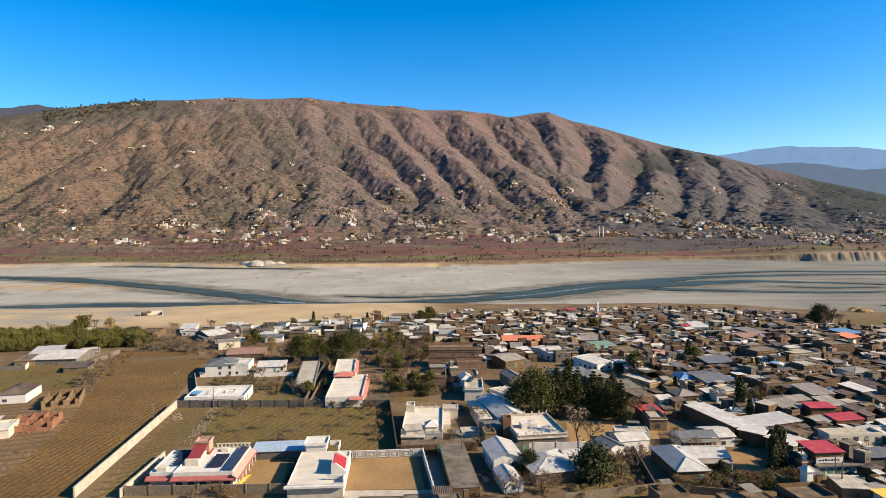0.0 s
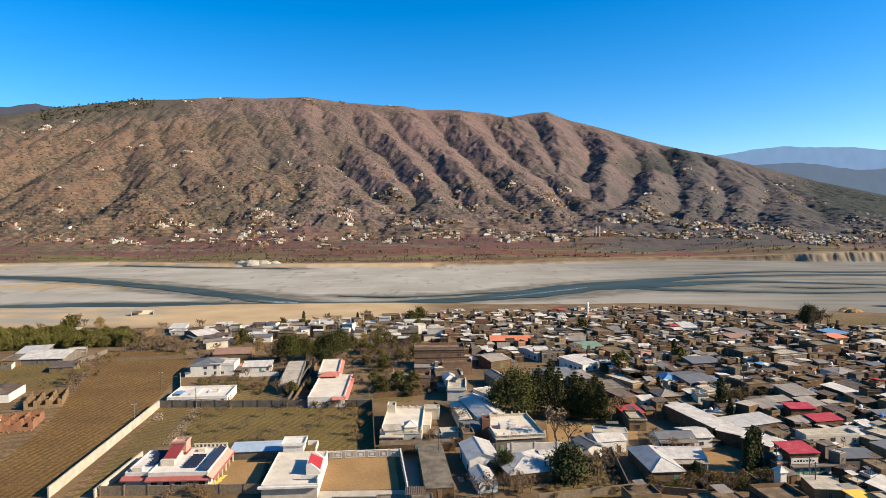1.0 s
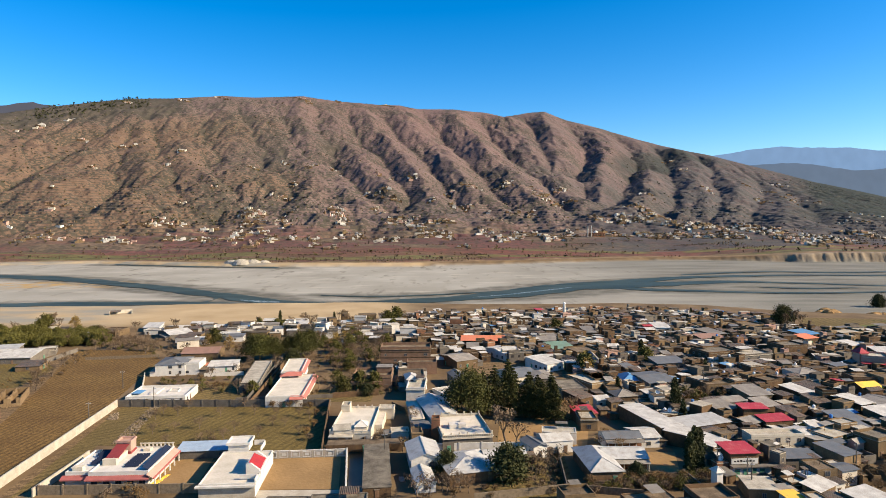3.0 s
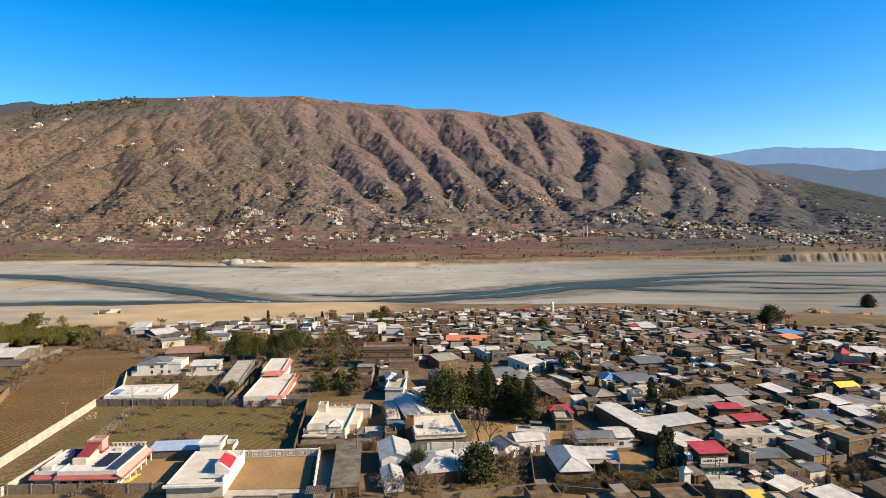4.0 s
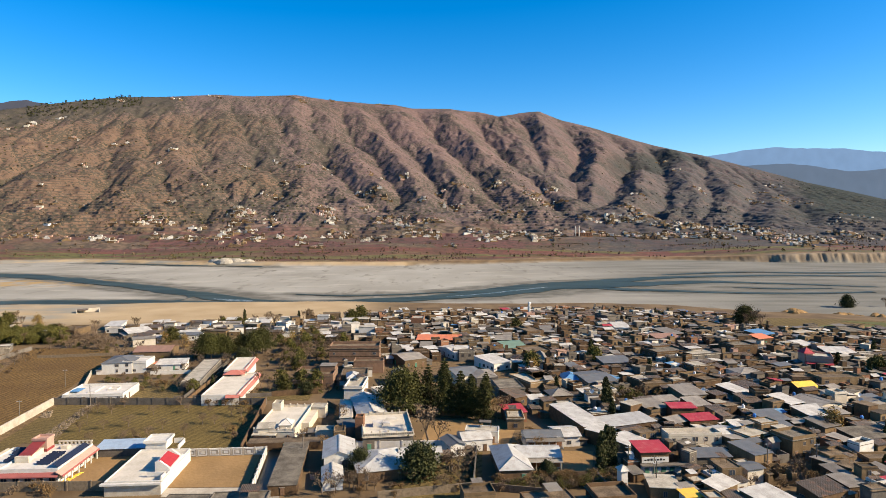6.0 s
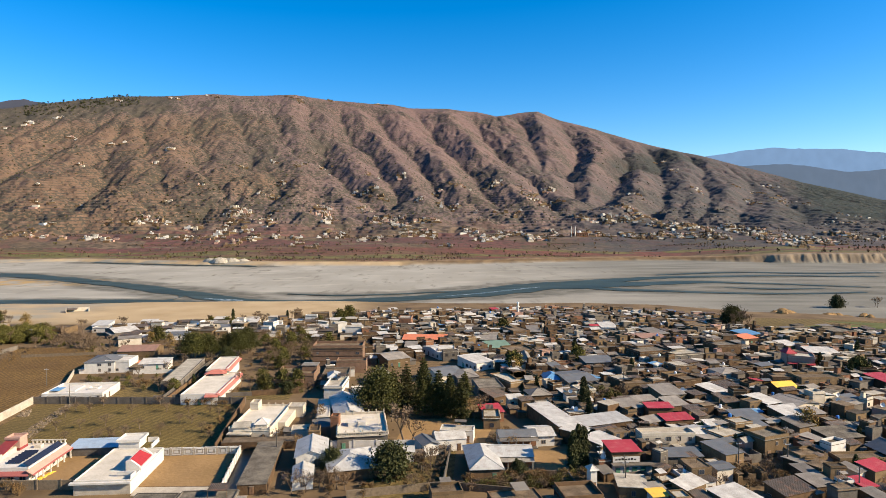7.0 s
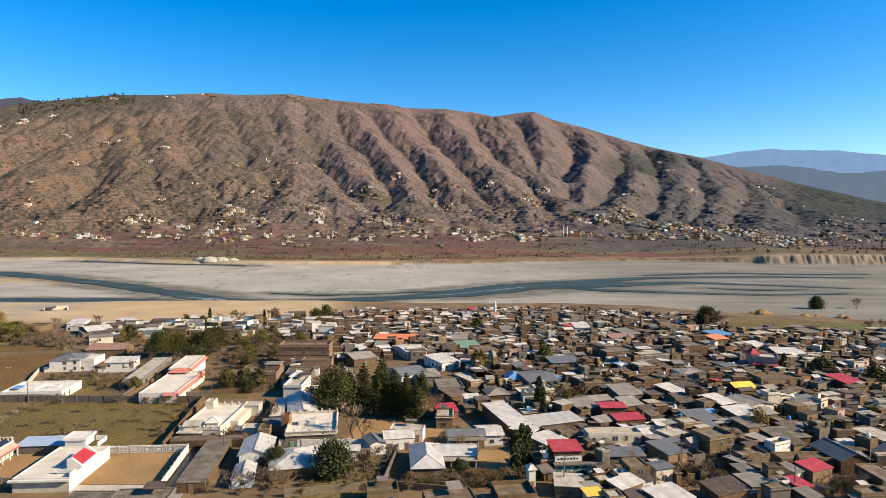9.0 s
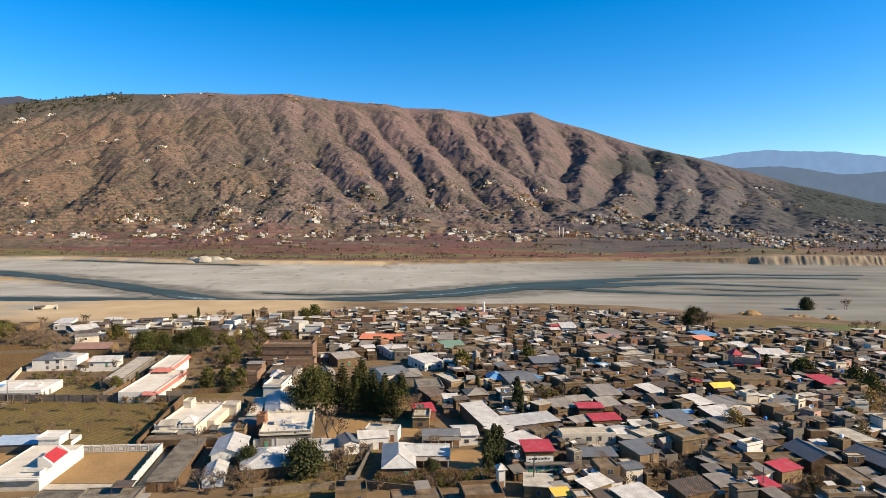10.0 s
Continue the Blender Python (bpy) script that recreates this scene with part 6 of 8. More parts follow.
patch("field", ((259, 411.2), (292.5, 460.4), (341.3, 453.7), (396.2, 432.6), (426.9, 406.5), (370.7, 397), (315.7, 408.2)), "lawn", "brown fallow field by the river", "field", 0.05)
patch("field", ((332.8, 445.8), (392.7, 427.8), (446.1, 402.7), (431.7, 386.5), (376.7, 405.3)), "green_crop", "green crop strip by the river", "field", 0.12)
patch("lane", ((-100.4, 243.7), (-98.4, 243.6), (-86.7, 161.2), (-89.7, 161.3)), "dirt", "narrow earth path beside a wall", "path", 0.08)
patch("watercourse", ((-2.2, 193.8), (1.9, 194.7), (5.8, 160.5), (1.7, 160.5)), "ditchwater", "dark green water standing in a ditch between walls", "ditch", 0.05)

# ---- boundary walls ----
boundary("boundary_wall", (-100.4, 243.7, 0), (-93.1, 162.3, 0), 2.8, 0.4, "plaster", "long pale rendered wall beside a ploughed field", 0, 'plaster')
boundary("boundary_wall", (-81.4, 189.9, 0), (-81, 162.1, 0), 2.3, 0.3, "plaster", "pale rendered compound wall", 0, 'plaster')
boundary("boundary_wall", (-100.4, 243.7, 0), (-17.2, 242.8, 0), 2.8, 0.3, "grey", "grey block wall behind the orchard", 5.5, None)
boundary("boundary_wall", (-80.2, 163.5, 0), (-36, 164.4, 0), 2.6, 0.3, "stone", "grey stone compound wall", 6, None)
framed_panels(boundary("boundary_wall", (-26.8, 188.2, 0), (-2.7, 190, 0), 2.3, 0.3, "plaster", "pale grey fence wall of framed panels", 3.7, 'white'))
boundary("boundary_wall", (-2.7, 190, 0), (1.7, 157.9, 0), 2.4, 0.3, "white", "white wall with square piers along a ditch", 3.6, None)
boundary("boundary_wall", (-17.2, 242.8, 0), (-10.5, 190.2, 0), 3.2, 0.3, "brick", "tall brown brick orchard wall", 0, None)
boundary("boundary_wall", (2.4, 193.7, 0), (-2.4, 224.8, 0), 2.2, 0.3, "brick", "brown brick wall", 0, None)
boundary("boundary_wall", (24.7, 193.2, 0), (53, 194, 0), 2.8, 0.3, "white", "whitewashed wall behind bare shrubs", 7, None)
patch("courtyard", ((-23, 165.5), (0.6, 165.6), (1.2, 160), (-22, 160)), "plaster", "pale concrete paving in front of a yard", "paving", 0.09)
boundary("boundary_wall", (-51.2, 247.7, 0), (-56.3, 324.7, 0), 2.4, 0.3, "grey", "grey wall beside a flat-roofed building", 0, None)
boundary("boundary_wall", (-48.9, 245.3, 0), (-53.3, 324.6, 0), 2.2, 0.3, "brick", "brown wall along a lane", 0, None)
boundary("boundary_wall", (-84.6, 292, 0), (-66.8, 294.7, 0), 1.8, 0.3, "white", "white garden wall", 0, None)
boundary("boundary_wall", (-97.1, 256.3, 0), (-112.7, 293, 0), 2.2, 0.3, "plaster", "pale garden wall", 0, None)
boundary("boundary_wall", (-56.3, 250.2, 0), (-18.2, 254.8, 0), 1.6, 0.3, "grey", "low grey garden wall", 0, None)
boundary("boundary_wall", (34.6, 157.9, 0), (62.7, 164.2, 0), 2.2, 0.3, "stone", "rough stone wall along the bottom of a plot", 0, None)
boundary("boundary_wall", (62.4, 163.5, 0), (78.6, 159.8, 0), 2.0, 0.3, "stone", "rough stone wall", 0, None)
boundary("boundary_wall", (62.2, 192.4, 0), (59.5, 163.6, 0), 2.2, 0.3, "grey", "grey yard wall", 0, None)
boundary("boundary_wall", (27.7, 230.7, 0), (80, 224.6, 0), 2.0, 0.3, "brick", "brown wall beyond the pines", 0, None)
boundary("boundary_wall", (-215.2, 309.1, 0), (-204, 311.1, 0), 2.4, 0.3, "grey", "pale block wall", 0, None)
boundary("boundary_wall", (-177.4, 316.3, 0), (-177.5, 351, 0), 2.2, 0.3, "grey", "grey wall along the field", 0, None)
boundary("boundary_wall", (-204, 311.1, 0), (-209.5, 323.9, 0), 2.4, 0.3, "white", "white wall end", 0, None)
GARDENS = (
    ((140.5, 173.5), (160.4, 180.3), (157.9, 168.9), (150.3, 154.7), (132.2, 154.6)),
    ((181.1, 173.7), (193.8, 170.5), (186, 154.8), (172.9, 154.7)),
    ((132.3, 265.5), (147.2, 263.4), (140, 245), (124.5, 242.2)),
    ((268.7, 269.4), (284.1, 264.9), (252.2, 222), (240.9, 225.2)),
    ((185.8, 221.5), (190.5, 218.3), (183, 203.5), (179.4, 205.2)),
    ((118.8, 254.3), (131.7, 254.4), (129.4, 242.3), (117.9, 239.9)),
)
STREET = ((104.9, 164.2), (106.6, 173.4), (129.4, 174.3), (128.1, 169.5), (115.4, 168.7), (106.1, 164.2))


# ---- the large houses, one by one ----
def awning(x, y, w, d, h):
    """A flat painted awning on four posts beside a house."""
    ob = thing("awning", x, y, 0, 4, "bright orange-red awning on posts beside a white house", "awning")
    part("sheet", Shape().slab([(-w / 2, -d / 2, h), (w / 2, -d / 2, h), (w / 2, d / 2, h + 0.4), (-w / 2, d / 2, h + 0.4)], 0.1), "tinorange", ob)
    me = Shape().bar((0, 0, -0.2), (0, 0, h - 0.08), 0.08, 0.08, 6).mesh("post", M["steel"])
    for px in (-w / 2 + 0.3, w / 2 - 0.3):
        for py in (-d / 2 + 0.3, d / 2 - 0.3):
            part("post", me, None, ob).matrix_basis = pose(px, py, 0)


awning(-84.6, 305.3, 7.7, 4.5, 2.9)
bungalow(-65.2, 177.4, 22.5, 19.5, 3)
last = house(-30.4, 172.7, 14.4, 23.6, 3.6, 3.6, "white", "roofcream", "flat", parapet=0.3, many=0.9, label="white house with a flat pale roof and a red stair tower")
part("cornice", Shape().box(-7.9, 7.6, -12.9, -11.84, 3.1, 3.6), "white", last)
# Greyer sheet over the white front puts its shade into the colour.
part("facade_band", Shape().box(-7.2, 7.2, -11.9, -11.803, 0.0, 3.08), "plaster", last)
part("low_parapet", Shape().box(2.6, 7.4, -9.0, -8.7, 3.9, 5.0).box(7.1, 7.4, -11.7, -9.01, 3.9, 5.0), "white", last)
stair_tower(-25.2, 172.6, 5, 3.6)
water_room(-34.4, 187.6, 7.0, 6.6, 3.6, 4)
house(-46.6, 192.2, 15.6, 7.1, 2.6, 5.7, "grey", "tinpale", "mono", many=0.6, rise=0.5, label="long grey shed with a pale blue tin roof")
last = house(-36.0, 260.2, 14.3, 36.0, 3.8, 3.4, "white", "roofcream", "flat", parapet=0.5, many=0.6, label="white house with a flat pale roof and salmon parapet")
side_canopy(last, 14.3, 36.0, 3.8)
last = house(-41.2, 288.5, 9.0, 26.0, 5.7, 6, "white", "roofcream", "flat", parapet=0.6, many=0.4, label="white two-storey house with salmon roof edge")
side_canopy(last, 9.0, 26.0, 5.7)
part("canopy", Shape().add([(-4.8, -15.6, 4.6), (4.6, -15.6, 4.6), (4.6, -13.01, 4.8), (-4.8, -13.01, 4.8), (-1.5, -13.4, 6.2), (1.5, -13.4, 6.2)], [(0, 1, 5, 4), (1, 2, 5), (3, 0, 4), (2, 3, 4, 5), (3, 2, 1, 0)]), "salmon", last, "hipped salmon canopy")
house(-58.2, 286.0, 8.2, 45, 3.8, 8, "grey", "rooflight", "flat", parapet=0.3, many=0.5, label="long grey building with a flat pale roof")
last = house(-87.6, 255.2, 23.0, 17.0, 2.6, 5, "white", "roofwhite", "flat", parapet=0.9, many=0.4, label="low white house with a flat whitewashed roof")
part("roof_step", Shape().box(-4.5, -1.5, -3, 6, 2.6, 3.1).ring(2, 6, 0, 4, 2.6, 3.2, 0.3), "white", last)
part("tarpaulin", Shape().slab([(-11, -3.5, 3.5), (-7.5, -3.5, 3.3), (-7.0, 1.5, 3.4), (-10.5, 1.5, 3.6)], 0.06), "tinblue", last, "blue sheet over a roof corner")
house(-102.4, 302.4, 13.3, 17.2, 5.3, 8.1, "white", "tinslate", "hip", rise=1.6, many=0.9)
house(-94.2, 301.1, 11, 11.1, 5, 4.1, "white", "roofwhite", "flat", parapet=0.9, many=0.7)
house(-101.4, 336.1, 18.7, 15.1, 3.4, 6.5, "mud", "shingle", "gable", rise=2, many=0.3)
house(-79.7, 305.3, 13.2, 8.2, 2.9, 8.3, "white", "tinwhite", "mono", many=0.5)
last = house(8.6, 312.5, 24.5, 12.0, 9.4, 1.5, "pinkbrick", "roofmud", "flat", parapet=1.2, many=0.1, label="large reddish-brown brick building with a walled flat roof")
for z in (2.6, 5.2, 7.8):
    part("floor_band", Shape().box(-12.3, 12.3, -6.12, -6.003, z, z + 0.35), "brick", last)
house(17, 298, 14, 8, 5.0, 2, "pinkbrick", "roofmud", "flat", parapet=0.9, many=0.3)
last = house(-3.5, 274.5, 16.6, 14.5, 5.2, 0.5, "pinkbrick", "roofmud", "flat", parapet=1.1, many=0.5, upper=1, label="two-storey pinkish brick house with a balcony")
part("balcony", Shape().box(-8.8, 4.0, -9.0, -7.26, 2.6, 3.9), "pinkbrick", last)
house(12.6, 279.5, 11.5, 12.5, 4, 4, "grey", "roofmud", "flat", parapet=0.5, many=0.5)
house(16.1, 258.1, 7.4, 16.4, 4.5, -1.8, "white", "rooflight", "flat", parapet=0.9, many=0.5)
house(13.2, 268.4, 4.9, 9.6, 5.3, 9.5, "white", "tinmid", "hip", rise=1.5, many=0.2)
last = house(-3.2, 215.3, 13.4, 27.6, 3.4, -0.5, "cream", "roofcream", "flat", parapet=0.7, many=0.7, label="cream house with a flat pale roof and piered parapet")
pilasters(last, 13.4, 27.6, 3.4, 5, "cream", 1.2)
part("porch_roof", Shape().box(-6.7, 1.0, -16.4, -13.81, 2.7, 3.0), "rooflight", last)
part("side_room", Shape().box(6.71, 9.3, -4.0, 11.0, -0.3, 2.9), "cream", last)
house(6.2, 228.6, 5.6, 4.8, 3.9, -1.6, "cream", "rooflight", "flat", parapet=0.3, many=0.3)
house(7.8, 176.6, 7.4, 32.4, 2.9, 5.9, "brick", "roofcon", "flat", parapet=0, many=0.4, label="long low brown building with a cracked flat roof")
house(2.1, 195.9, 23.6, 4.6, 2.5, 3.5, "brick", "roofmud", "flat", parapet=0, many=0.1, label="low brown shed row with a flat earth roof")
last = house(20.9, 182.6, 8.6, 14.2, 4.5, 9, "white", "tinmid", "gabley", rise=1.8, many=0.4, label="white two-storey gabled house with a tin roof and arched window")
arched_window(last, 1.8, -7.1, 2.6, 1.15)
house(21.2, 168.6, 5.4, 10.4, 2.6, 10, "white", "tinmid", "gabley", rise=1.3, many=0.2, label="small white gabled annexe with a tin roof")
house(12.4, 206.5, 6.0, 5.0, 2.6, 6, "cream", "rooflight", "flat", parapet=0.3, many=0.2)
last = house(33.0, 204.4, 15.8, 21.4, 4.6, 8, "grey", "roofcream", "flat", parapet=0.8, many=0.5, label="large grey flat-roofed hall with barred parapet", edge="plaster")
barred_front(last, 15.8, 21.4, 5.4, 22)
pilasters(last, 15.8, 21.4, 4.6, 6, "plaster", 1.5)
part("roof_box", Shape().box(-4.5, -1.5, -2.5, 0.5, 4.6, 6.0).box(-1.2, 1.2, -1.0, 1.5, 4.6, 5.4).box(0, 4, 4, 4.5, 4.6, 5.5), "roofwhite", last)
house(24.4, 203.8, 2.7, 3.4, 7.3, -1.5, "redbrick", "roofmud", "flat", parapet=0.6, many=0.3)
house(24.6, 227.0, 10.0, 25.0, 4.3, 14, "white", "tinmid", "gabley", rise=1.9, many=0.4, label="long white gabled house with a tin roof")
house(16.6, 226.0, 4.2, 22.0, 3.7, 8, "cream", "roofcream", "flat", parapet=0.2, many=0.3)
house(19.4, 207.5, 5, 8.4, 4, 18.5, "grey", "tinslate", "gable", rise=1, many=0.4)
house(18.2, 200.7, 3.6, 6, 4.3, 7.1, "mud", "roofmud", "flat", parapet=0.4)
house(33, 176.9, 13.8, 16.2, 3.3, 15.3, "brick", "tinmid", "hip", rise=2.2, many=0.4, label="low grey house with a hipped tin roof")
house(44.7, 184, 12, 4.2, 3.3, 7.4, "white", "tinmid", "gable", rise=1.0, many=0.4)
house(61.7, 195.4, 9.4, 7.7, 3.8, 11, "white", "tinwhite", "gable", rise=1.4, many=0.5)
house(54.7, 191, 4.8, 7.8, 3.6, 22.5, "white", "tinslate", "gabley", rise=1.0, many=0.5)
house(64.5, 202.1, 10.9, 5.5, 3.8, -8, "white", "rooflight", "flat", parapet=0.2, many=0.4)
house(76.8, 216.4, 5.7, 9, 4, -1.5, "mud", "rooflight", "flat", parapet=0.6, many=0.3)
house(77.3, 223.2, 7.4, 6.7, 3.6, 14, "redbrick", "tinred", "mono", many=0.3)
house(71, 178.1, 8.7, 18.6, 3.4, 4, "brick", "tinmid", "hip", rise=2.2, many=0.5, label="low house with a hipped grey tin roof")
last = house(79.4, 182.8, 12.5, 9.6, 3.4, 0.7, "cream", "tinmid", "gable", rise=1.6, many=0.6, label="long cream house with a grey tin roof")
veranda(last, 12.5, 9.6, 3.4, 2.0, "cream", 6)
last = house(83.4, 198.5, 11.8, 7.5, 3.4, 3.7, "white", "tinslate", "gable", rise=1.2, many=0.9, label="long white house with a grey tin roof and porch")
veranda(last, 11.8, 7.5, 3.4, 1.8, "white", 6)
house(91.1, 200.5, 7.2, 9.8, 3.4, 7, "white", "tinwhite", "gable", rise=1.2, many=0.5)
house(96.9, 258, 6.7, 14.6, 3.6, -1.8, "mud", "roofmud", "flat", parapet=0.5, many=0.4)
house(78.8, 257.2, 10.7, 15.5, 4.3, 7.5, "grey", "roofcon", "flat", parapet=0.4, many=0.5)
house(91.5, 267.1, 15.8, 16.9, 4.6, 26.3, "mud", "rooflight", "flat", parapet=0.5, many=0.7)
house(-196.3, 333.1, 21.5, 25.6, 3.3, 5, "grey", "tinwhite", "gable", rise=2.2, many=0.3, label="grey shed with a bright tin roof")
house(-211.1, 325.7, 8.8, 16.4, 3.1, 15.2, "mud", "roofcon", "flat", parapet=0.3, many=0.4)
house(-213.9, 344.7, 13.3, 17.9, 2.9, 17, "grey", "tinmid", "mono", many=0.2)
house(-191.5, 346.2, 9.4, 14.5, 2.9, 26.4, "grey", "rooflight", "flat", parapet=0.4, many=0.3)
house(-176.1, 309.2, 10.8, 9.4, 2.4, 10.7, "mud", "tinold", "mono", many=0.1)
house(-171.7, 259, 10.1, 16.2, 3.8, 12.7, "white", "tinold", "hip", rise=2, many=0.6, label="white house with a grey hipped roof")
house(-148.5, 213.4, 8.9, 10.6, 3.1, 17.4, "cream", "roofwhite", "flat", parapet=0.5, many=0.3)
house(-0.3, 206.2, 3.8, 4.6, 4.7, 4, "cream", "roofwhite", "hip", rise=1.5, many=0.1, claim=False, label="cream roof kiosk with a small pyramid roof")
house(-8.2, 226.2, 3.0, 4.6, 5.6, 0, "cream", "rooflight", "flat", parapet=0.5, many=0.2, claim=False, label="cream upper room with a low parapet")
house(-6.2, 203.2, 5.0, 3.6, 4.5, 8, "cream", "rooflight", "mono", rise=0.7, many=0, claim=False, label="cream sloping stair hood on a roof")
shell_house(-149.6, 252.3, 12.9, 18.9, 3.4, 23.5, "mud")
shell_house(-141.8, 222.6, 13.7, 13.4, 3.2, 17, "redbrick")
house(-185.3, 404.2, 12.8, 17.1, 3.4, -2.8, "mud", "roofmud", "flat", parapet=0.4, many=0.3)
house(-229.9, 412.5, 5.8, 20.4, 3.4, 18.6, "mud", "rooflight", "flat", parapet=0.3, many=0.2)
house(-166.6, 421.8, 9.5, 14.6, 3.1, 10.7, "white", "tinmid", "mono", many=0.4)
house(-141.7, 396.8, 14.2, 22.9, 3.4, 41.4, "grey", "tinwhite", "gable", rise=1.6, many=0.2)
house(98.2, 214.6, 8.4, 25.4, 4.6, 16, "brick", "tinwhite", "mono", rise=0.4, many=0.4, label="long brown brick warehouse with a bright tin roof")
house(114, 211, 18.2, 9.1, 3.8, 19.6, "brick", "tinmid", "mono", rise=0.6, many=0.3)
house(102.9, 199.6, 7.6, 7.6, 4.3, 53.3, "brick", "tinwhite", "mono", rise=0.4, many=0.2)
house(108.3, 190.1, 8.7, 8.5, 4.5, 35, "brick", "tinwhite", "mono", rise=0.4, many=0.3, label="brown brick shop block with a bright white tin roof")
last = house(111.2, 177.6, 8.2, 7.8, 6.4, 4, "brick", "tinred", "mono", rise=0.5, many=0.9, label="brick and white shop building with a red tin roof")
shop_front(last, 8.2, 7.8)
last = house(129.3, 192.6, 17, 5.3, 5.3, 3.9, "cream", "rooflight", "flat", parapet=0.8, many=1, label="pale two-storey house with a red veranda")
veranda(last, 17, 5.3, 2.9, 2.2, "pink", 7, "roofcon")
house(129, 179.1, 10.3, 5.9, 4, 2.7, "grey", "tinslate", "mono", rise=0.5, many=0.6)
house(128.4, 167.6, 5.8, 7.2, 5.2, 8, "mud", "roofmud", "flat", parapet=0.3, many=0.4)
house(142.2, 181.4, 6.6, 9.8, 4.6, 20.1, "mud", "tinslate", "mono", rise=0.6, many=0.4)
house(159.6, 189.8, 9.8, 7.8, 5.7, 21.5, "mud", "roofcon", "flat", parapet=0.9, many=0.5)
house(107.7, 271.6, 7.3, 11.2, 3.6, 0.7, "mud", "tinblue", "hip", rise=2, many=0.2)
house(116.7, 269.4, 13.8, 18.4, 4.3, 16.6, "grey", "tinslate", "gable", rise=1.2, many=0.3)
house(122.6, 270.8, 6.8, 10.3, 4, 26.4, "grey", "tinblue", "mono", rise=0.4, many=0)
house(136.4, 265, 7.9, 8.2, 4.8, 22, "brick", "rooflight", "flat", parapet=0.3, many=0.4)
house(140.5, 259.6, 11.9, 7.3, 4.1, 9.5, "mud", "roofmud", "flat", parapet=0.6, many=0.5)
house(116.8, 249.9, 7, 7.5, 4.3, 14.6, "cream", "rooflight", "flat", parapet=0.5, many=0.5)
house(97.6, 245.4, 8.5, 8.6, 3.8, 11.6, "brick", "tin", "hip", rise=1.8, many=0.3)
house(169.3, 287.5, 8.6, 8.4, 5.7, 16.1, "brick", "rooflight", "flat", parapet=0.2, many=0.3)
house(219.6, 264.4, 18.9, 9.5, 5.2, 3.6, "mud", "roofmud", "flat", parapet=0.8, many=0.5, label="long brown mud-walled building with a flat roof")
house(206.1, 267.7, 10.1, 9.4, 4.8, -4.8, "brick", "roofmud", "flat", parapet=0.5, many=0.5)
house(199, 254, 8.9, 8.2, 4, 11.9, "brick", "tinyellow", "gable", rise=1.8, many=0.2)
last = house(231.2, 296.1, 11.1, 11.5, 7.4, -25.4, "pink", "rooflight", "flat", parapet=0.8, many=1, label="pink three-storey house with arcaded verandas")
veranda(last, 11.1, 11.5, 5.4, 2.0, "pink", 7, "tinred")
house(225.7, 297, 4.1, 5.2, 8.8, 1, "pink", "tinred", "hip", rise=2.4, many=0, claim=False, label="small red pyramid roof over a stair room")
house(257.2, 323.4, 14.4, 10.3, 4, -4.6, "brick", "tinwhite", "mono", many=0.3)
house(249.3, 264.2, 9.6, 13.2, 4, 11.8, "brick", "tinred", "mono", many=0.3)
house(243.5, 374.9, 13.4, 11.8, 4.3, 26, "brick", "tinblue", "mono", many=0.2)
house(192.4, 178.7, 9.2, 12.4, 4.1, 5.6, "brick", "tinslate", "gabley", rise=2.2, many=0.3, label="brown brick barn with a slate-grey tin roof")
house(209.4, 175.1, 9.4, 13.2, 4.1, 12.8, "brick", "tinslate", "gabley", rise=2, many=0.3)
house(193.4, 163.5, 6.3, 11.1, 4.3, 0.2, "mud", "roofmud", "flat", parapet=0.2, many=0.3)
house(215.1, 195.1, 9.3, 13.6, 4, 9.7, "mud", "rooflight", "flat", parapet=0.2, many=0.3)
house(180.7, 177.1, 16.3, 5.3, 3.4, 1.8, "mud", "roofmud", "flat", parapet=0.6, many=0.3, label="long low mud-walled building with pilasters")
house(185.8, 196.5, 11.4, 9, 3.8, 10.9, "brick", "roofcon", "mono", rise=0.6, many=0.4)
house(192.2, 202.3, 6.5, 9.3, 3.6, 15.1, "redbrick", "tinold", "mono", rise=0.6, many=0.2)
house(168.4, 158.8, 4.1, 5.6, 3.6, 15, "brick", "tinred", "mono", rise=0.4, many=0.3)
house(167.2, 152.1, 4.2, 4.9, 3.6, 13.5, "brick", "tin", "mono", rise=0.4, many=0.3)
house(158.9, 168.2, 4.2, 5.3, 3.4, 11, "brick", "tin", "mono", rise=0.5, many=0.2)
house(157.9, 160.6, 6.7, 7.2, 3.4, 12.3, "brick", "tin", "mono", rise=0.5, many=0.3)
house(109, 160.9, 7.4, 8.3, 3.4, -8, "mud", "rooflight", "flat", parapet=0, many=0.3)
house(113.6, 154, 3.9, 3.6, 3.1, 9.9, "white", "tinyellow", "mono", rise=0.3, many=0.2)
house(114.1, 157.6, 3.8, 3.7, 3.3, 10.5, "white", "tin", "mono", rise=0.3, many=0)
house(132.1, 152.2, 9.6, 8.3, 3.4, 23.4, "mud", "tinwhite", "mono", rise=0.6, many=0.2)
house(93.4, 153.3, 9.9, 8.6, 3.6, 7.5, "brick", "roofmud", "flat", parapet=1, many=0.3)
house(77.4, 148.7, 12.2, 9.9, 4, 11.4, "brick", "roofmud", "flat", parapet=0.3, many=0)
house(148.8, 245.7, 9.5, 11.6, 4.3, 10.4, "mud", "tin", "mono", many=0.3)
house(137.4, 222.4, 8.7, 5.6, 5.2, 0.5, "brick", "tinred", "mono", rise=0.4, many=0.3, label="brown brick house with a bright red tin roof")
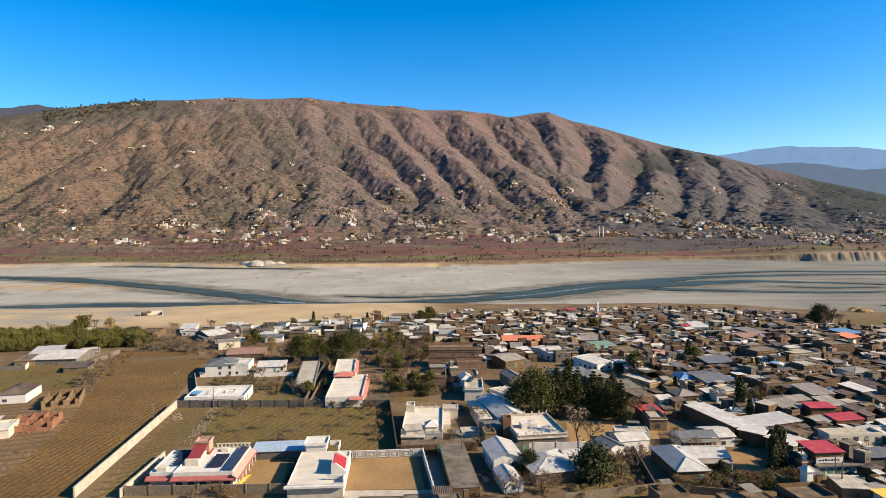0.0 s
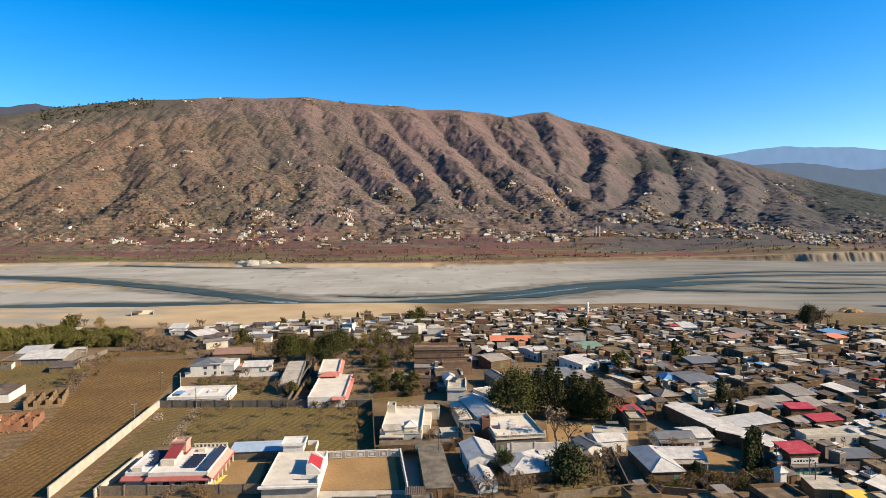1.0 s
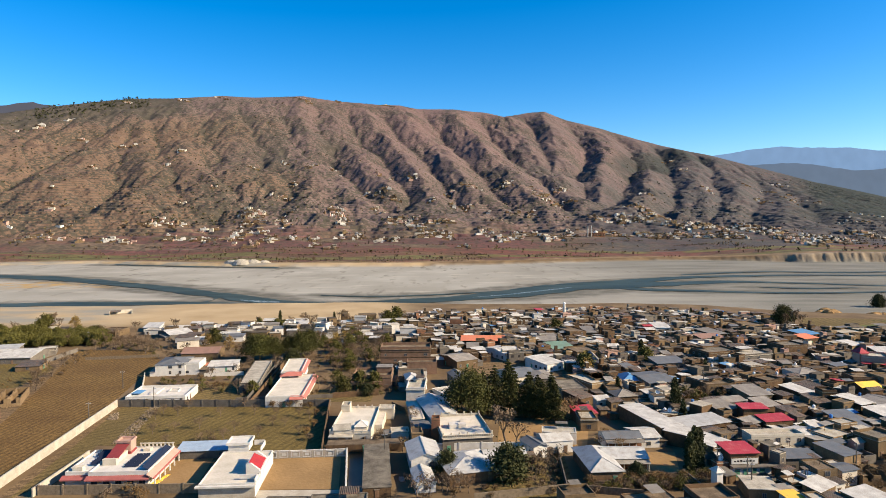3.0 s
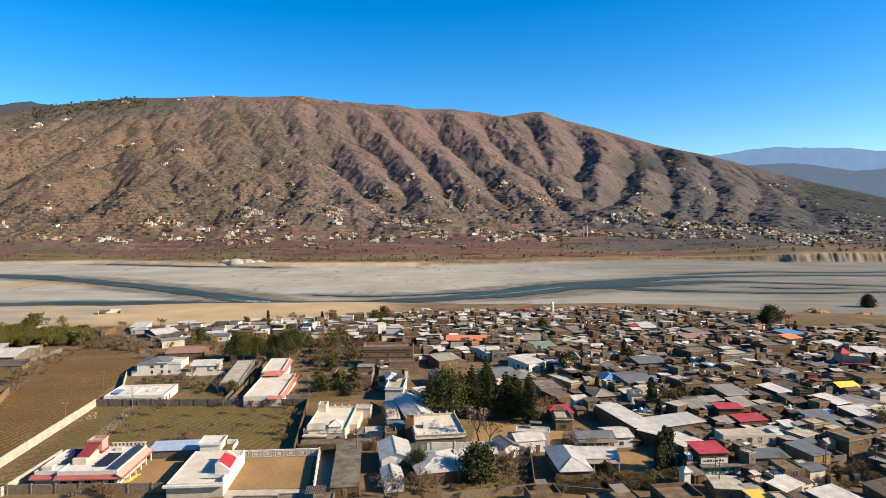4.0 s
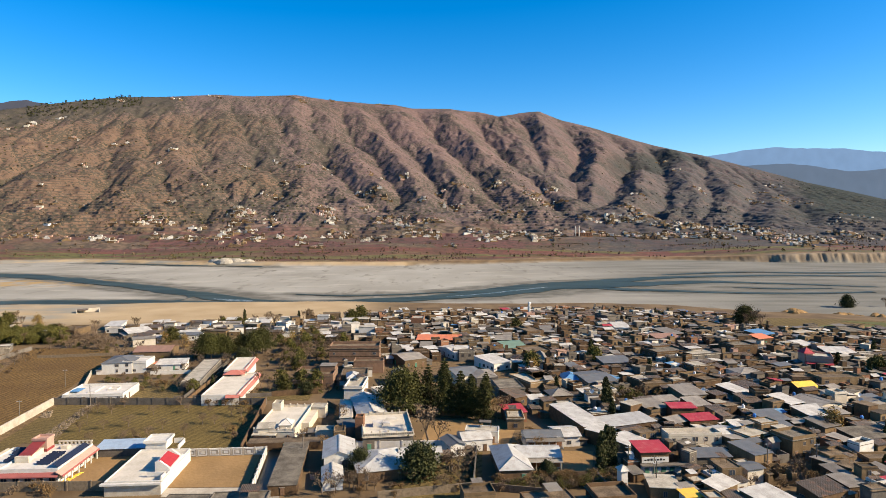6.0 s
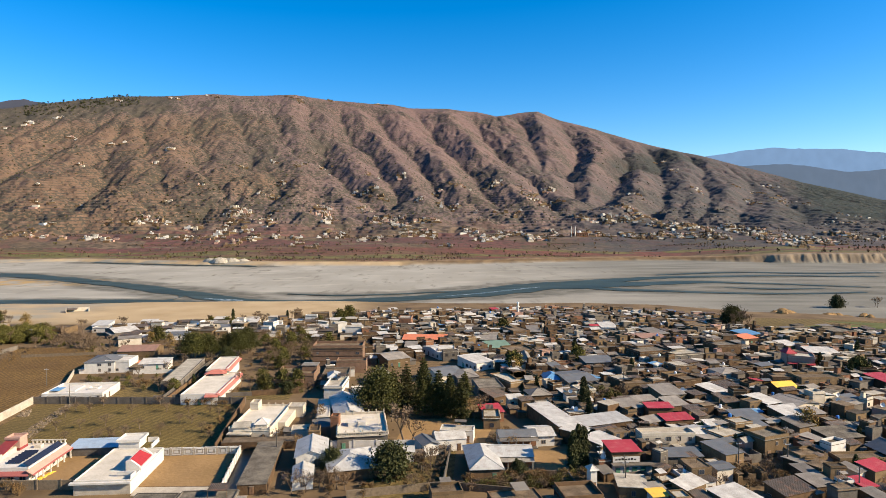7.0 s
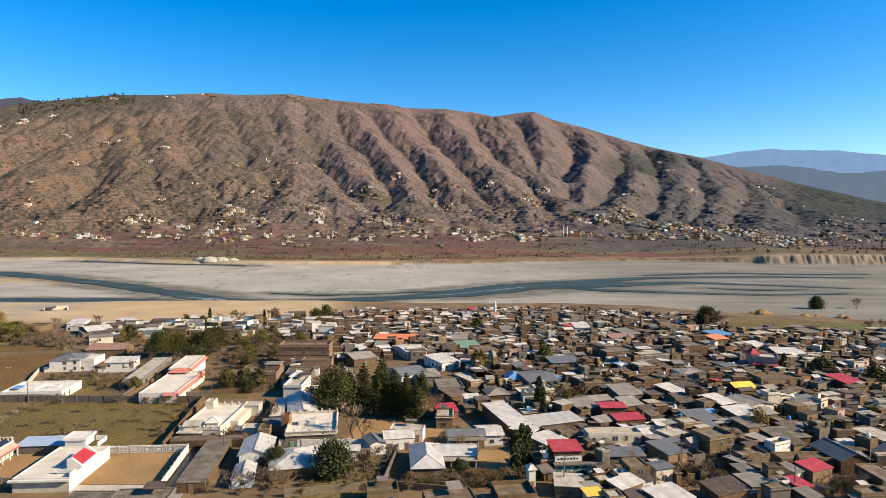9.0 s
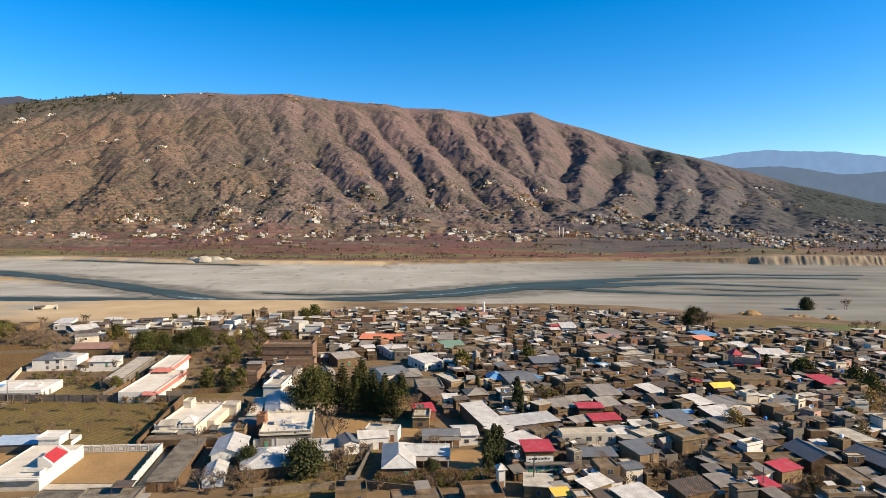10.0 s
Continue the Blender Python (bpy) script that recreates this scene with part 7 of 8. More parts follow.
house(140, 212.2, 10.4, 5.5, 4, 10.7, "brick", "tinred", "mono", rise=0.8, many=0.2)
house(127.9, 227.1, 8.3, 8.2, 4.1, 20.2, "grey", "tin", "mono", many=0.4)
house(140.7, 198.5, 9.2, 9.5, 3.8, 24.3, "white", "tinwhite", "gable", rise=1, many=0.3)
house(149.1, 195.9, 9.2, 8.7, 4.6, 23.9, "mud", "rooflight", "flat", parapet=0.3, many=0.3)
house(190.6, 217.8, 5.8, 5.7, 4.3, 13.4, "mud", "tin", "mono", rise=0.8, many=0.3)
house(191, 230.8, 12.5, 11.8, 4.3, 20.5, "cream", "tin", "gabley", rise=1.2, many=0.4)
house(180.1, 232.8, 7.2, 10.4, 4.5, 24.5, "brick", "tinwhite", "mono", rise=0.6, many=0.2)
house(-11.9, 150.5, 10.5, 8, 3.1, 0.1, "grey", "roofcon", "flat", parapet=0.2, many=0)
house(0.9, 151.4, 14, 8.9, 3.1, 3.9, "grey", "roofcon", "flat", parapet=0.3, many=0)
house(69.8, 276.3, 9.4, 15.5, 4.1, 11.1, "grey", "tin", "hip")
house(59.6, 332.6, 11.9, 20.5, 3.8, 27.2, "white", "tinwhite", "gable")
house(94.1, 301.9, 6.4, 21.4, 4, 32.1, "white", "tinold", "gabley")
house(76.6, 305.5, 10.7, 15.7, 3.8, 33.6, "white", "tinwhite", "mono")
house(90.6, 341.5, 12.8, 13.9, 3.8, 12.5, "mud", "tingreen", "mono")
house(100.1, 328.1, 13.8, 14.8, 4.3, 16.7, "mud", "roofmud", "flat")
house(94.5, 269.8, 10.5, 12.4, 4.6, 15, "mud", "roofcon", "flat")
house(80.4, 245.5, 7.3, 9.6, 3.4, 32.3, "brick", "tinold", "mono")
house(98.5, 401.7, 9.3, 13.2, 4.6, -1.4, "mud", "rooflight", "flat")
house(117.1, 388.2, 6.8, 16.4, 4.3, -1.3, "mud", "tin", "mono")
house(167.4, 404.8, 10, 15.6, 4, -1.4, "white", "tinwhite", "mono")
house(68.7, 358.4, 8.3, 8.4, 4, 10.7, "grey", "roofcon", "flat")
house(89.5, 364, 14.6, 8.9, 3.4, -1.2, "mud", "tin", "mono")
house(135.4, 302.3, 14.4, 9.6, 4, 8.7, "grey", "tinslate", "mono")
house(165.7, 318.8, 18.1, 13.5, 5.7, 16.5, "brick", "roofcon", "flat")
house(180.8, 313.1, 17, 11.7, 5.5, 17.1, "grey", "rooflight", "flat")
house(208.8, 330, 14, 12.8, 6.4, 11.1, "brick", "roofcon", "flat")
house(188.6, 280.1, 11.9, 10.9, 4.1, 9.1, "white", "tin", "hip")
house(177.6, 252.3, 8.9, 12.8, 3.8, 27.3, "brick", "tinold", "mono")
house(169.7, 249.9, 9.1, 10.8, 3.8, 26.3, "brick", "tinwhite", "mono")
house(163.6, 263.1, 9.3, 7.8, 4.8, 22.9, "brick", "roofmud", "flat")
house(249.1, 340.8, 8.5, 8.9, 4.3, 20.5, "mud", "tinwhite", "mono")
house(271.2, 380.2, 19.5, 12.9, 4, 22, "mud", "rooflight", "flat")
house(237.9, 363.7, 10.5, 8.9, 3.8, 18.4, "brick", "tinorange", "mono")
house(302.4, 384.5, 17.5, 17.4, 4.6, 11.7, "grey", "roofcon", "flat")
house(190.2, 381.5, 10.5, 15.8, 4, 20, "brick", "tin", "mono")
house(182.5, 365.4, 15.4, 8.3, 4, 12.2, "mud", "shingle", "mono")
house(226.5, 409.7, 15.5, 15.8, 4, 15.2, "mud", "roofmud", "flat")
house(180, 231.2, 6.8, 9.2, 4.6, 24.1, "brick", "tinwhite", "mono")
house(146.3, 231, 7.4, 8.3, 3.8, 15.8, "brick", "tin", "mono")
house(165.8, 215.5, 8.9, 8.2, 3.4, 11.1, "brick", "tinslate", "mono")
house(160.3, 208.3, 5.4, 5.5, 2.9, 11.5, "brick", "tinold", "mono")
house(165.2, 206.9, 5.7, 6, 2.9, 16.7, "brick", "tinslate", "mono")
house(165.6, 179.3, 9, 7, 3.8, 10.3, "mud", "roofmud", "flat")
house(147.8, 155.4, 10.4, 6.3, 3.6, 21.6, "brick", "tinold", "mono")
house(60.2, 155.8, 8, 5.9, 3.3, 8.7, "mud", "roofmud", "flat")
house(99.3, 163.6, 1.8, 2.5, 5.5, 11.4, "white", "tinwhite", "hip")
house(184, 219.2, 11.2, 10.2, 3.6, 15.6, "brick", "tinwhite", "mono")
house(179.6, 207.9, 7.1, 7.1, 3.4, 23.2, "mud", "tin", "mono")
shell_house(143.1, 170.1, 8.1, 8.5, 3, 4.7, "mud")
boundary("boundary_wall", (89.8, 255.6, 0), (111.3, 264, 0), 2.4, 0.3, "mud", "mud-plastered boundary wall", 0, None)
boundary("boundary_wall", (94.8, 242.6, 0), (113.7, 245.4, 0), 2.6, 0.3, "brick", "brown brick boundary wall", 4, None)
boundary("boundary_wall", (78.7, 170.3, 0), (94.9, 172, 0), 1.8, 0.3, "stone", "rough stone wall", 0, None)
boundary("boundary_wall", (94.3, 170.1, 0), (95.3, 158.6, 0), 2.2, 0.3, "grey", "grey lane wall", 0, None)
boundary("boundary_wall", (67.2, 222.7, 0), (79.9, 225.7, 0), 2.2, 0.3, "mud", "mud wall beside a yard", 0, None)
boundary("boundary_wall", (-18.2, 254.8, 0), (0.2, 258.4, 0), 2.2, 0.3, "brick", "brown garden wall", 0, None)
boundary("boundary_wall", (7, 242.1, 0), (18.9, 224.3, 0), 2.0, 0.3, "brick", "brown garden wall", 0, None)
boundary("boundary_wall", (-160.7, 328.7, 0), (-124.8, 335.6, 0), 1.6, 0.3, "stone", "low field wall", 0, None)
house(50.5, 364.2, 25, 12.6, 3.8, -2.6, "brick", "tinorange", "mono", rise=0.8, many=0.3, label="long low house with an orange tin roof")
house(36.3, 421, 8.2, 12.6, 7.2, -3.1, "redbrick", "rooflight", "flat", parapet=0.6, many=0.3, label="tall narrow red brick house")
house(67, 356.4, 8.6, 9.9, 4.7, 8.9, "grey", "roofcon", "flat", parapet=0.4, many=0.2)
house(43.6, 345.1, 6, 16.1, 3.8, -2.4, "mud", "tin", "gable", rise=1.6, many=0.2)
house(98.7, 425.4, 7.8, 19.8, 4.3, -3, "mud", "roofmud", "flat", parapet=0.3, many=0.3)
house(105.8, 385.8, 11, 18.3, 5.2, 18.3, "brick", "roofmud", "flat", parapet=0.4, many=0.3)
house(169.1, 443.2, 11.2, 15.2, 5.5, 25.4, "grey", "roofcon", "flat", parapet=0.4, many=0.3)
house(159.4, 413.6, 9.7, 11.8, 4.3, -3, "mud", "rooflight", "flat", parapet=0.3, many=0.3)
house(34.7, 313.7, 12, 17.4, 4, 30, "mud", "tin", "gable", rise=1.4, many=0.3)
house(33.9, 274.1, 6.5, 13.9, 4.3, 15.7, "grey", "tin", "gabley", rise=1.6, many=0.3)
house(28.8, 251.6, 8.1, 11.8, 3.6, 28.7, "white", "rooflight", "flat", parapet=0.2, many=0.2)
house(60.5, 281.1, 12.6, 16.6, 4, 27.4, "cream", "tinslate", "gable", rise=1.6, many=0.3)
house(101.9, 310, 3.2, 19.8, 4.1, -2.2, "white", "tin", "gabley", rise=1.4, many=0.4)
house(62.5, 331.3, 8.7, 15.1, 4.5, -2.4, "mud", "rooflight", "flat", parapet=0.4, many=0.3)

for k, (x, y, mat, label) in enumerate(((15.2, 171.5, "pink", "heap of pink cloth under a sheet"), (16.6, 174.6, "redbrick", "heap of broken brick"))):
    heap_rng = random.Random(k)
    heap = Shape()
    for _ in range(16):
        a, b, c = heap_rng.uniform(-0.9, 0.9), heap_rng.uniform(-0.9, 0.9), heap_rng.uniform(0.2, 0.42)
        heap.slab([(a - c, b - c, 1.1 * c), (a + c, b - c * 0.6, 1.5 * c), (a + c * 0.8, b + c, 1.2 * c), (a - c * 0.9, b + c * 0.8, 1.7 * c)], 1.4 * c)
    tagged(new("scrap_heap", heap.mesh("scrap_heap", M[mat])), label + " beside a low building", "heap", "scrap heaps").matrix_basis = pose(x, y, 0.1)

fill(TOWN, 5.9, 5.1, 16, 150, 300, 0.93, 1)
fill(EDGE_TOWN, 9.0, 8.0, 8, -80, 420, 0.85, 4, ("white", "cream", "mud", "grey", "mud", "white"))
infill(TOWN, 4.6, 16, 180, 290, 6)
finish_far()


# ---- trees ----
plant("broad", 36.8, 228.4, 1.2)
plant("pine1", 41.8, 230.3, 1.0)
plant("pine1", 52.6, 228, 1.1)
plant("pine2", 58.4, 227.8, 1.15)
plant("pine1", 62.8, 225.1, 0.95)
plant("pine2", 66.4, 221.1, 1.0)
plant("rust1", 70.7, 221, 1.6)
plant("broad", 32.6, 239.9, 0.7)
plant("pine2", 52.4, 244.6, 1.2)
plant("pine1", 46.3, 235.1, 1.0)
plant("pine2", 62.5, 234.7, 1.0)
plant("pine1", 68.5, 238.9, 0.85)
plant("bare2", 73.9, 224.8, 1.2)
plant("bare2", 47.3, 200.2, 1.6)
plant("bare1", 49.7, 197.6, 1.3)
plant("broad", -68.1, 325.2, 0.9)
plant("broad", -72.3, 328, 0.85)
plant("broad", -61.5, 329, 0.85)
plant("broad", -54.8, 332.9, 0.75)
plant("broad", -48.1, 332.6, 0.9)
plant("broad", -45, 338.2, 0.85)
plant("round", -49.3, 317.9, 1.1)
plant("leafy1", -72.2, 351.4, 1.3)
plant("cypress", 111.9, 228.4, 1.15)
plant("cypress", 113.2, 229.1, 1.05)
plant("cypress", 127.8, 317.7, 1.1)
plant("leafy1", 128.1, 311.3, 1.2)
plant("cypress", 147.7, 287.3, 0.8)
plant("cypress", 98.7, 177.2, 1.2)
plant("cypress", 100.4, 178, 1.15)
plant("cypress", 96.8, 175.6, 1.0)
plant("round", 44.8, 172, 1.5)
plant("cypress", 80, 171.2, 0.55)
plant("round", 80.8, 172, 0.6)
plant("cypress", 99, 257.1, 0.7)
plant("round", 27.7, 176.3, 1.0)
plant("leafy1", 94.2, 294.6, 1.3)
plant("leafy3", 94.1, 290.2, 0.9)
plant("leafy1", 99.5, 401.4, 1.3)
plant("leafy1", -108.7, 372.8, 1.3)
plant("leafy3", -111, 369.4, 0.8)
plant("leafy3", -93.9, 355.4, 0.9)
plant("leafy3", -36.1, 369.6, 0.9)
plant("leafy3", -32, 378.3, 0.9)
plant("leafy1", -27.5, 365.8, 1.0)
plant("leafy1", -53.1, 261.8, 0.8)
plant("cypress", -47.3, 268.8, 0.5)
plant("rust1", 16.5, 218, 1.1)
plant("rust1", 15, 226.3, 0.9)
plant("bare1", 6.4, 198.6, 0.8)
plant("rust1", 14.2, 193.5, 0.9)
plant("leafy1", -8.4, 267.6, 1.0)
plant("leafy1", -15.3, 263.3, 0.9)
plant("leafy1", -2.3, 267.4, 1.0)
plant("round", -4.5, 258.6, 0.7)
plant("bare1", -26.6, 268.2, 1.0)
plant("leafy2", -20.1, 277.5, 1.2)
plant("leafy1", -239.2, 422, 1.5)
plant("leafy1", -239.7, 417.7, 1.3)
plant("bare3", -237.2, 428.6, 1.3)
plant("bare3", -230.7, 423.8, 1.1)
plant("leafy3", -225.8, 432.7, 1.1)
plant("bare1", -255.2, 414.1, 1.2)
plant("bare3", -164.5, 393.7, 1.4)
plant("bare3", -147.1, 409, 1.2)
plant("cypress", -89.7, 452.6, 0.75)
plant("bare2", -74.2, 456.9, 0.9)
plant("cypress", -51.4, 455.7, 0.6)
plant("leafy1", -6.3, 453.3, 1.4)
plant("leafy1", -12.3, 448.5, 1.2)
plant("bare2", -17.4, 429.2, 1.1)
plant("bare3", -21.8, 407.2, 1.2)
plant("bare2", -25.8, 387.4, 1.2)
plant("bare3", -27.8, 369.3, 1.1)
plant("bare2", -11.9, 386.7, 1.0)
plant("rust1", -2.4, 466.5, 1.2)
plant("bare2", -68, 431.7, 0.8)
plant("bare1", -66, 443.7, 1.0)
plant("bare1", -80.1, 444.5, 0.9)
plant("bare2", -189.9, 394.9, 1.2)
plant("bare2", -171, 384.5, 1.2)
plant("bare3", -175.6, 372.2, 0.9)
plant("bare3", -193.4, 367.8, 0.9)
plant("broad", 260.9, 426.7, 0.9)
plant("broad", 255.6, 422.3, 0.9)
plant("bare3", 259.6, 415.1, 1.5)
plant("bare3", 262.3, 410.5, 1.4)
plant("bare3", 253.4, 411, 1.3)
plant("round", 405, 542.9, 1.35)
plant("bare1", 441.5, 547.9, 1.3)
plant("bare2", 441.1, 544.1, 1.2)
plant("cypress", 112.1, 220.9, 0.8)
plant("cypress", 239.7, 295, 0.9)
plant("cypress", 247.2, 282.1, 0.9)
plant("leafy1", 249.9, 282.1, 1.3)
plant("leafy1", 251.3, 280.1, 1.1)
plant("cypress", 243.6, 277.9, 0.8)
plant("leafy1", 264.3, 266.6, 1.3)
plant("leafy1", 263.1, 255.8, 1.3)
plant("cypress", 269.4, 272.3, 0.8)
plant("leafy3", 246.8, 232.2, 1.2)
plant("leafy3", 184.1, 209.2, 1.0)
plant("rust1", 181.4, 207.5, 0.9)
plant("leafy1", 146.3, 205, 0.7)
plant("cypress", 150.4, 190.4, 0.5)
plant("bare2", 366.9, 401, 1.2)
plant("rust1", 354.7, 404.8, 1.2)
plant("bare1", 359.5, 409.2, 1.2)
plant("bare2", 366.1, 405.1, 1.1)
plant("rust1", 144.5, 168.8, 0.9)
plant("bare2", 148.4, 168.8, 0.9)
plant("rust1", 150.1, 165.1, 0.9)
plant("rust1", 139.8, 168.8, 0.8)
plant("bare1", 116.2, 161.4, 0.6)
plant("rust1", 182.2, 158.1, 0.9)
plant("bare2", 177, 158.1, 0.8)
plant("fruit", -71.7, 231.4, 1.5)
plant("fruit", -55.7, 230.3, 1.5)
plant("fruit", -71.4, 240.6, 1.5)
plant("fruit", -43.7, 232.7, 1.5)
plant("fruit", -35, 231.1, 1.35)
plant("fruit", -26.5, 230.1, 1.35)
plant("fruit", -65.2, 214.1, 1.5)
plant("fruit", -58.3, 216.9, 1.5)
plant("fruit", -44.7, 213.6, 1.5)
plant("fruit", -33.1, 219.3, 1.35)
plant("fruit", -29.1, 219.2, 1.35)
plant("fruit", -22.1, 227.3, 1.35)
plant("fruit", -22.1, 210.1, 1.35)
plant("fruit", -45.7, 205.1, 1.5)
plant("fruit", -51.7, 200, 1.5)
plant("fruit", -50.1, 204.2, 1.5)
plant("fruit", -62.7, 200.2, 1.5)
plant("fruit", -34.9, 207.6, 1.5)
plant("fruit", -37.1, 199.6, 1.5)
plant("fruit", -15.7, 225.2, 1.35)
plant("fruit", -77.9, 226.8, 1.5)
plant("fruit", -77.8, 233.6, 1.5)
plant("fruit", -50, 242.2, 1.5)
plant("fruit", -30.2, 241.7, 1.35)
plant("fruit", -72, 211.3, 1.5)
plant("shrub2", -39, 241.9, 1.3)
plant("shrub1", -35.7, 241.8, 1.3)
plant("shrub2", -32.4, 241.7, 1.3)
plant("shrub1", -27.8, 240.1, 1.3)
plant("shrub2", -24.6, 240, 1.3)
plant("shrub2", -20.9, 232.1, 1.3)
plant("shrub2", -18.7, 218.9, 1.3)
plant("shrub2", -19.2, 210, 1.3)
plant("shrub1", -16.7, 204.4, 1.3)
plant("shrub2", -54, 162.3, 1.3)
plant("shrub2", -56.9, 164.1, 1.3)
plant("shrub2", -51.2, 160.5, 1.3)
plant("shrub1", -62, 161.8, 1.3)
plant("shrub1", -48.7, 202.5, 1.3)
plant("shrub3", -76.7, 269.7, 1.3)
plant("shrub1", -73, 269.6, 1.3)
plant("shrub2", -68.1, 269.5, 1.3)
plant("shrub3", -98.7, 280, 1.3)
plant("shrub3", -95.5, 278, 1.3)
plant("shrub3", -92.6, 276.9, 1.3)
plant("shrub3", -85.9, 279.6, 1.3)
plant("shrub3", -80.8, 279.5, 1.3)
plant("shrub3", -37.2, 169.1, 1.3)
plant("shrub3", -38.1, 165.5, 1.3)
plant("shrub3", -8.9, 207, 1.3)
plant("shrub3", -5.7, 206.3, 1.3)
plant("shrub1", 5.6, 209.4, 1.3)
plant("shrub2", 8.3, 206.5, 1.3)
plant("shrub3", -134.7, 349.3, 1.3)
plant("shrub3", -129, 338.7, 1.3)
GROVE = ((-269.2, 350.2), (-236.6, 358.2), (-207.4, 363.4), (-168.8, 368.5), (-184.7, 400.5), (-226.2, 402.5), (-283.8, 407.2), (-314.3, 408.6))
PLOT = ((27.3, 173.5), (37.8, 166.9), (44.9, 171.2), (60.1, 185.4), (62.4, 163.5), (34.4, 157.3), (17.3, 157.6))
HEDGE = ((66.6, 170.8), (82.3, 171.2), (102.9, 174.7), (98.9, 163.5), (80.5, 163.9), (64.8, 161.7))
VERGE = ((-153.5, 297.7), (-172.4, 358.7), (-171.4, 372), (-152.4, 272.1), (-160.6, 282.1))
MARGIN = ((-174.9, 350.9), (-161.6, 378.6), (-127.6, 360.1), (-129, 338.7), (-151.2, 354.6))
GARDEN = ((-53.9, 388.6), (-4.4, 364.8), (-5, 322.8), (-19.2, 298.6), (-38.6, 324))
LANE_SIDE = ((-91.2, 288), (-71.3, 291.6), (-65.7, 269.4), (-80, 260.9))
SHORE = ((-146.8, 413.2), (-86.6, 447.3), (-6.9, 481), (5.8, 440), (-25.8, 387.4), (-81.4, 421), (-128.8, 382.6))
YARDS = ((80.1, 213.3), (84.9, 196.8), (83.5, 170.4), (67.8, 178.7))
RUBBLE_STRIP = ((-87.2, 243.3), (-83.7, 243.2), (-76.8, 204.8), (-79.2, 200.6), (-81.5, 202.8))
RUBBLE_PILE = ((-98, 233.5), (-96.2, 236.2), (-92.3, 227.9), (-95.5, 226.6))
CLIPPED_HEDGE = ((-39.6, 164.8), (-37.6, 164.7), (-39.1, 194.7), (-40.4, 194.7))
FLOWER_BED = ((-52, 176.3), (-51, 177.1), (-52, 169.4), (-53.9, 169.4))
FIELD_EDGE = ((-170.5, 304), (-176.5, 351), (-171.9, 346.3), (-147.4, 272), (-149.7, 263))
MINARET = (117.2, 463.8)
SCRUB = ((-131.3, 370.3), (8.7, 364.3), (14.2, 258), (-15.9, 254.7), (-48.3, 255.7), (-80, 260.9), (-118.6, 327.1))
WEEDS = ((-212.7, 305.5), (-167.7, 303.9), (-165.8, 315.9), (-144.8, 262.9), (-130.1, 218.7), (-121.1, 174.6), (-147.6, 197.2))

def grow(area, keys, n, smin, smax, seed, clear=True):
    xs, ys = [p[0] for p in area], [p[1] for p in area]
    scatter(keys, (min(xs), max(xs)), (min(ys), max(ys)), n, smin, smax, seed, clear, lambda x, y: inside(x, y, area))


thicket(GROVE, ("leafy2", "leafy2", "leafy1"), 900, 0.75, 1.1, 1, "dense grove of low olive-green orchard trees", "orchard_grove", False, "orchard")
for k, plot in enumerate(GARDENS):
    thicket(plot, ("shrub1", "shrub2", "shrub3", "bare1", "rust1", "leafy2"), 70, 0.5, 0.95, 60 + k, "overgrown garden of dry bushes and small trees")
boulders(RUBBLE_STRIP, 900, 0.15, 0.45, 3, "stone", "strip of loose rubble stones in the grass")
boulders(RUBBLE_PILE, 160, 0.2, 0.6, 4, "stone", "pile of brown rubble beside a wall")
boulders(FLOWER_BED, 500, 0.12, 0.25, 5, "tinyellow", "bed of yellow flowers beside the bungalow", "flower_bed")
thicket(FIELD_EDGE, ("bare2", "shrub1", "bare1"), 60, 0.5, 0.9, 30, "bare saplings along the field wall")
minaret(*MINARET, 11.0)
thicket(PLOT, ("shrub1", "shrub2", "shrub1", "bare1"), 130, 0.6, 1.1, 2, "dry brown bushes and weeds on a plot")
thicket(HEDGE, ("shrub1", "shrub2", "shrub3", "shrub1", "shrub3"), 330, 0.8, 1.4, 3, "thick olive and brown hedge along a lane", "hedge")
thicket(VERGE, ("shrub1", "shrub2", "bare2"), 110, 0.5, 0.9, 4, "bare saplings and dry weeds beside the field")
thicket(MARGIN, ("shrub1", "shrub3", "bare2", "bare1"), 140, 0.6, 1.0, 5, "bare saplings and scrub at the field end")
thicket(GARDEN, ("bare2", "leafy1", "bare1", "shrub3", "rust1"), 150, 0.6, 1.0, 6, "brown and olive garden trees and bushes")
thicket(LANE_SIDE, ("shrub1", "shrub3", "shrub2"), 40, 0.7, 1.1, 7, "garden shrubs beside a lane")
thicket(SHORE, ("bare2", "bare1", "rust1", "leafy1", "bare3"), 380, 0.5, 1.0, 8, "bare trees along the town's river edge")
thicket(YARDS, ("shrub1", "shrub2", "rust1"), 40, 0.6, 1.0, 9, "dry shrubs in house yards")
thicket(SCRUB, ("shrub1", "shrub3", "shrub2", "shrub1", "bare1"), 420, 0.5, 1.1, 11, "dry shrubs and weeds between the houses")
thicket(CLIPPED_HEDGE, ("leafy2",), 60, 0.22, 0.32, 44, "dark-green clipped hedge beside a white house", "hedge", False)
thicket(WEEDS, ("shrub1", "shrub2"), 160, 0.25, 0.5, 12, "dry weeds on rough ground")
grow(TOWN, ("bare2", "bare1", "rust1", "leafy1", "cypress", "leafy3"), 420, 0.45, 0.85, 10)


# ---- across the river ----
MOSQUE = (395, 1508)
RUBBLE = (-314, 1102)
RUIN = (-228.2, 499.7)
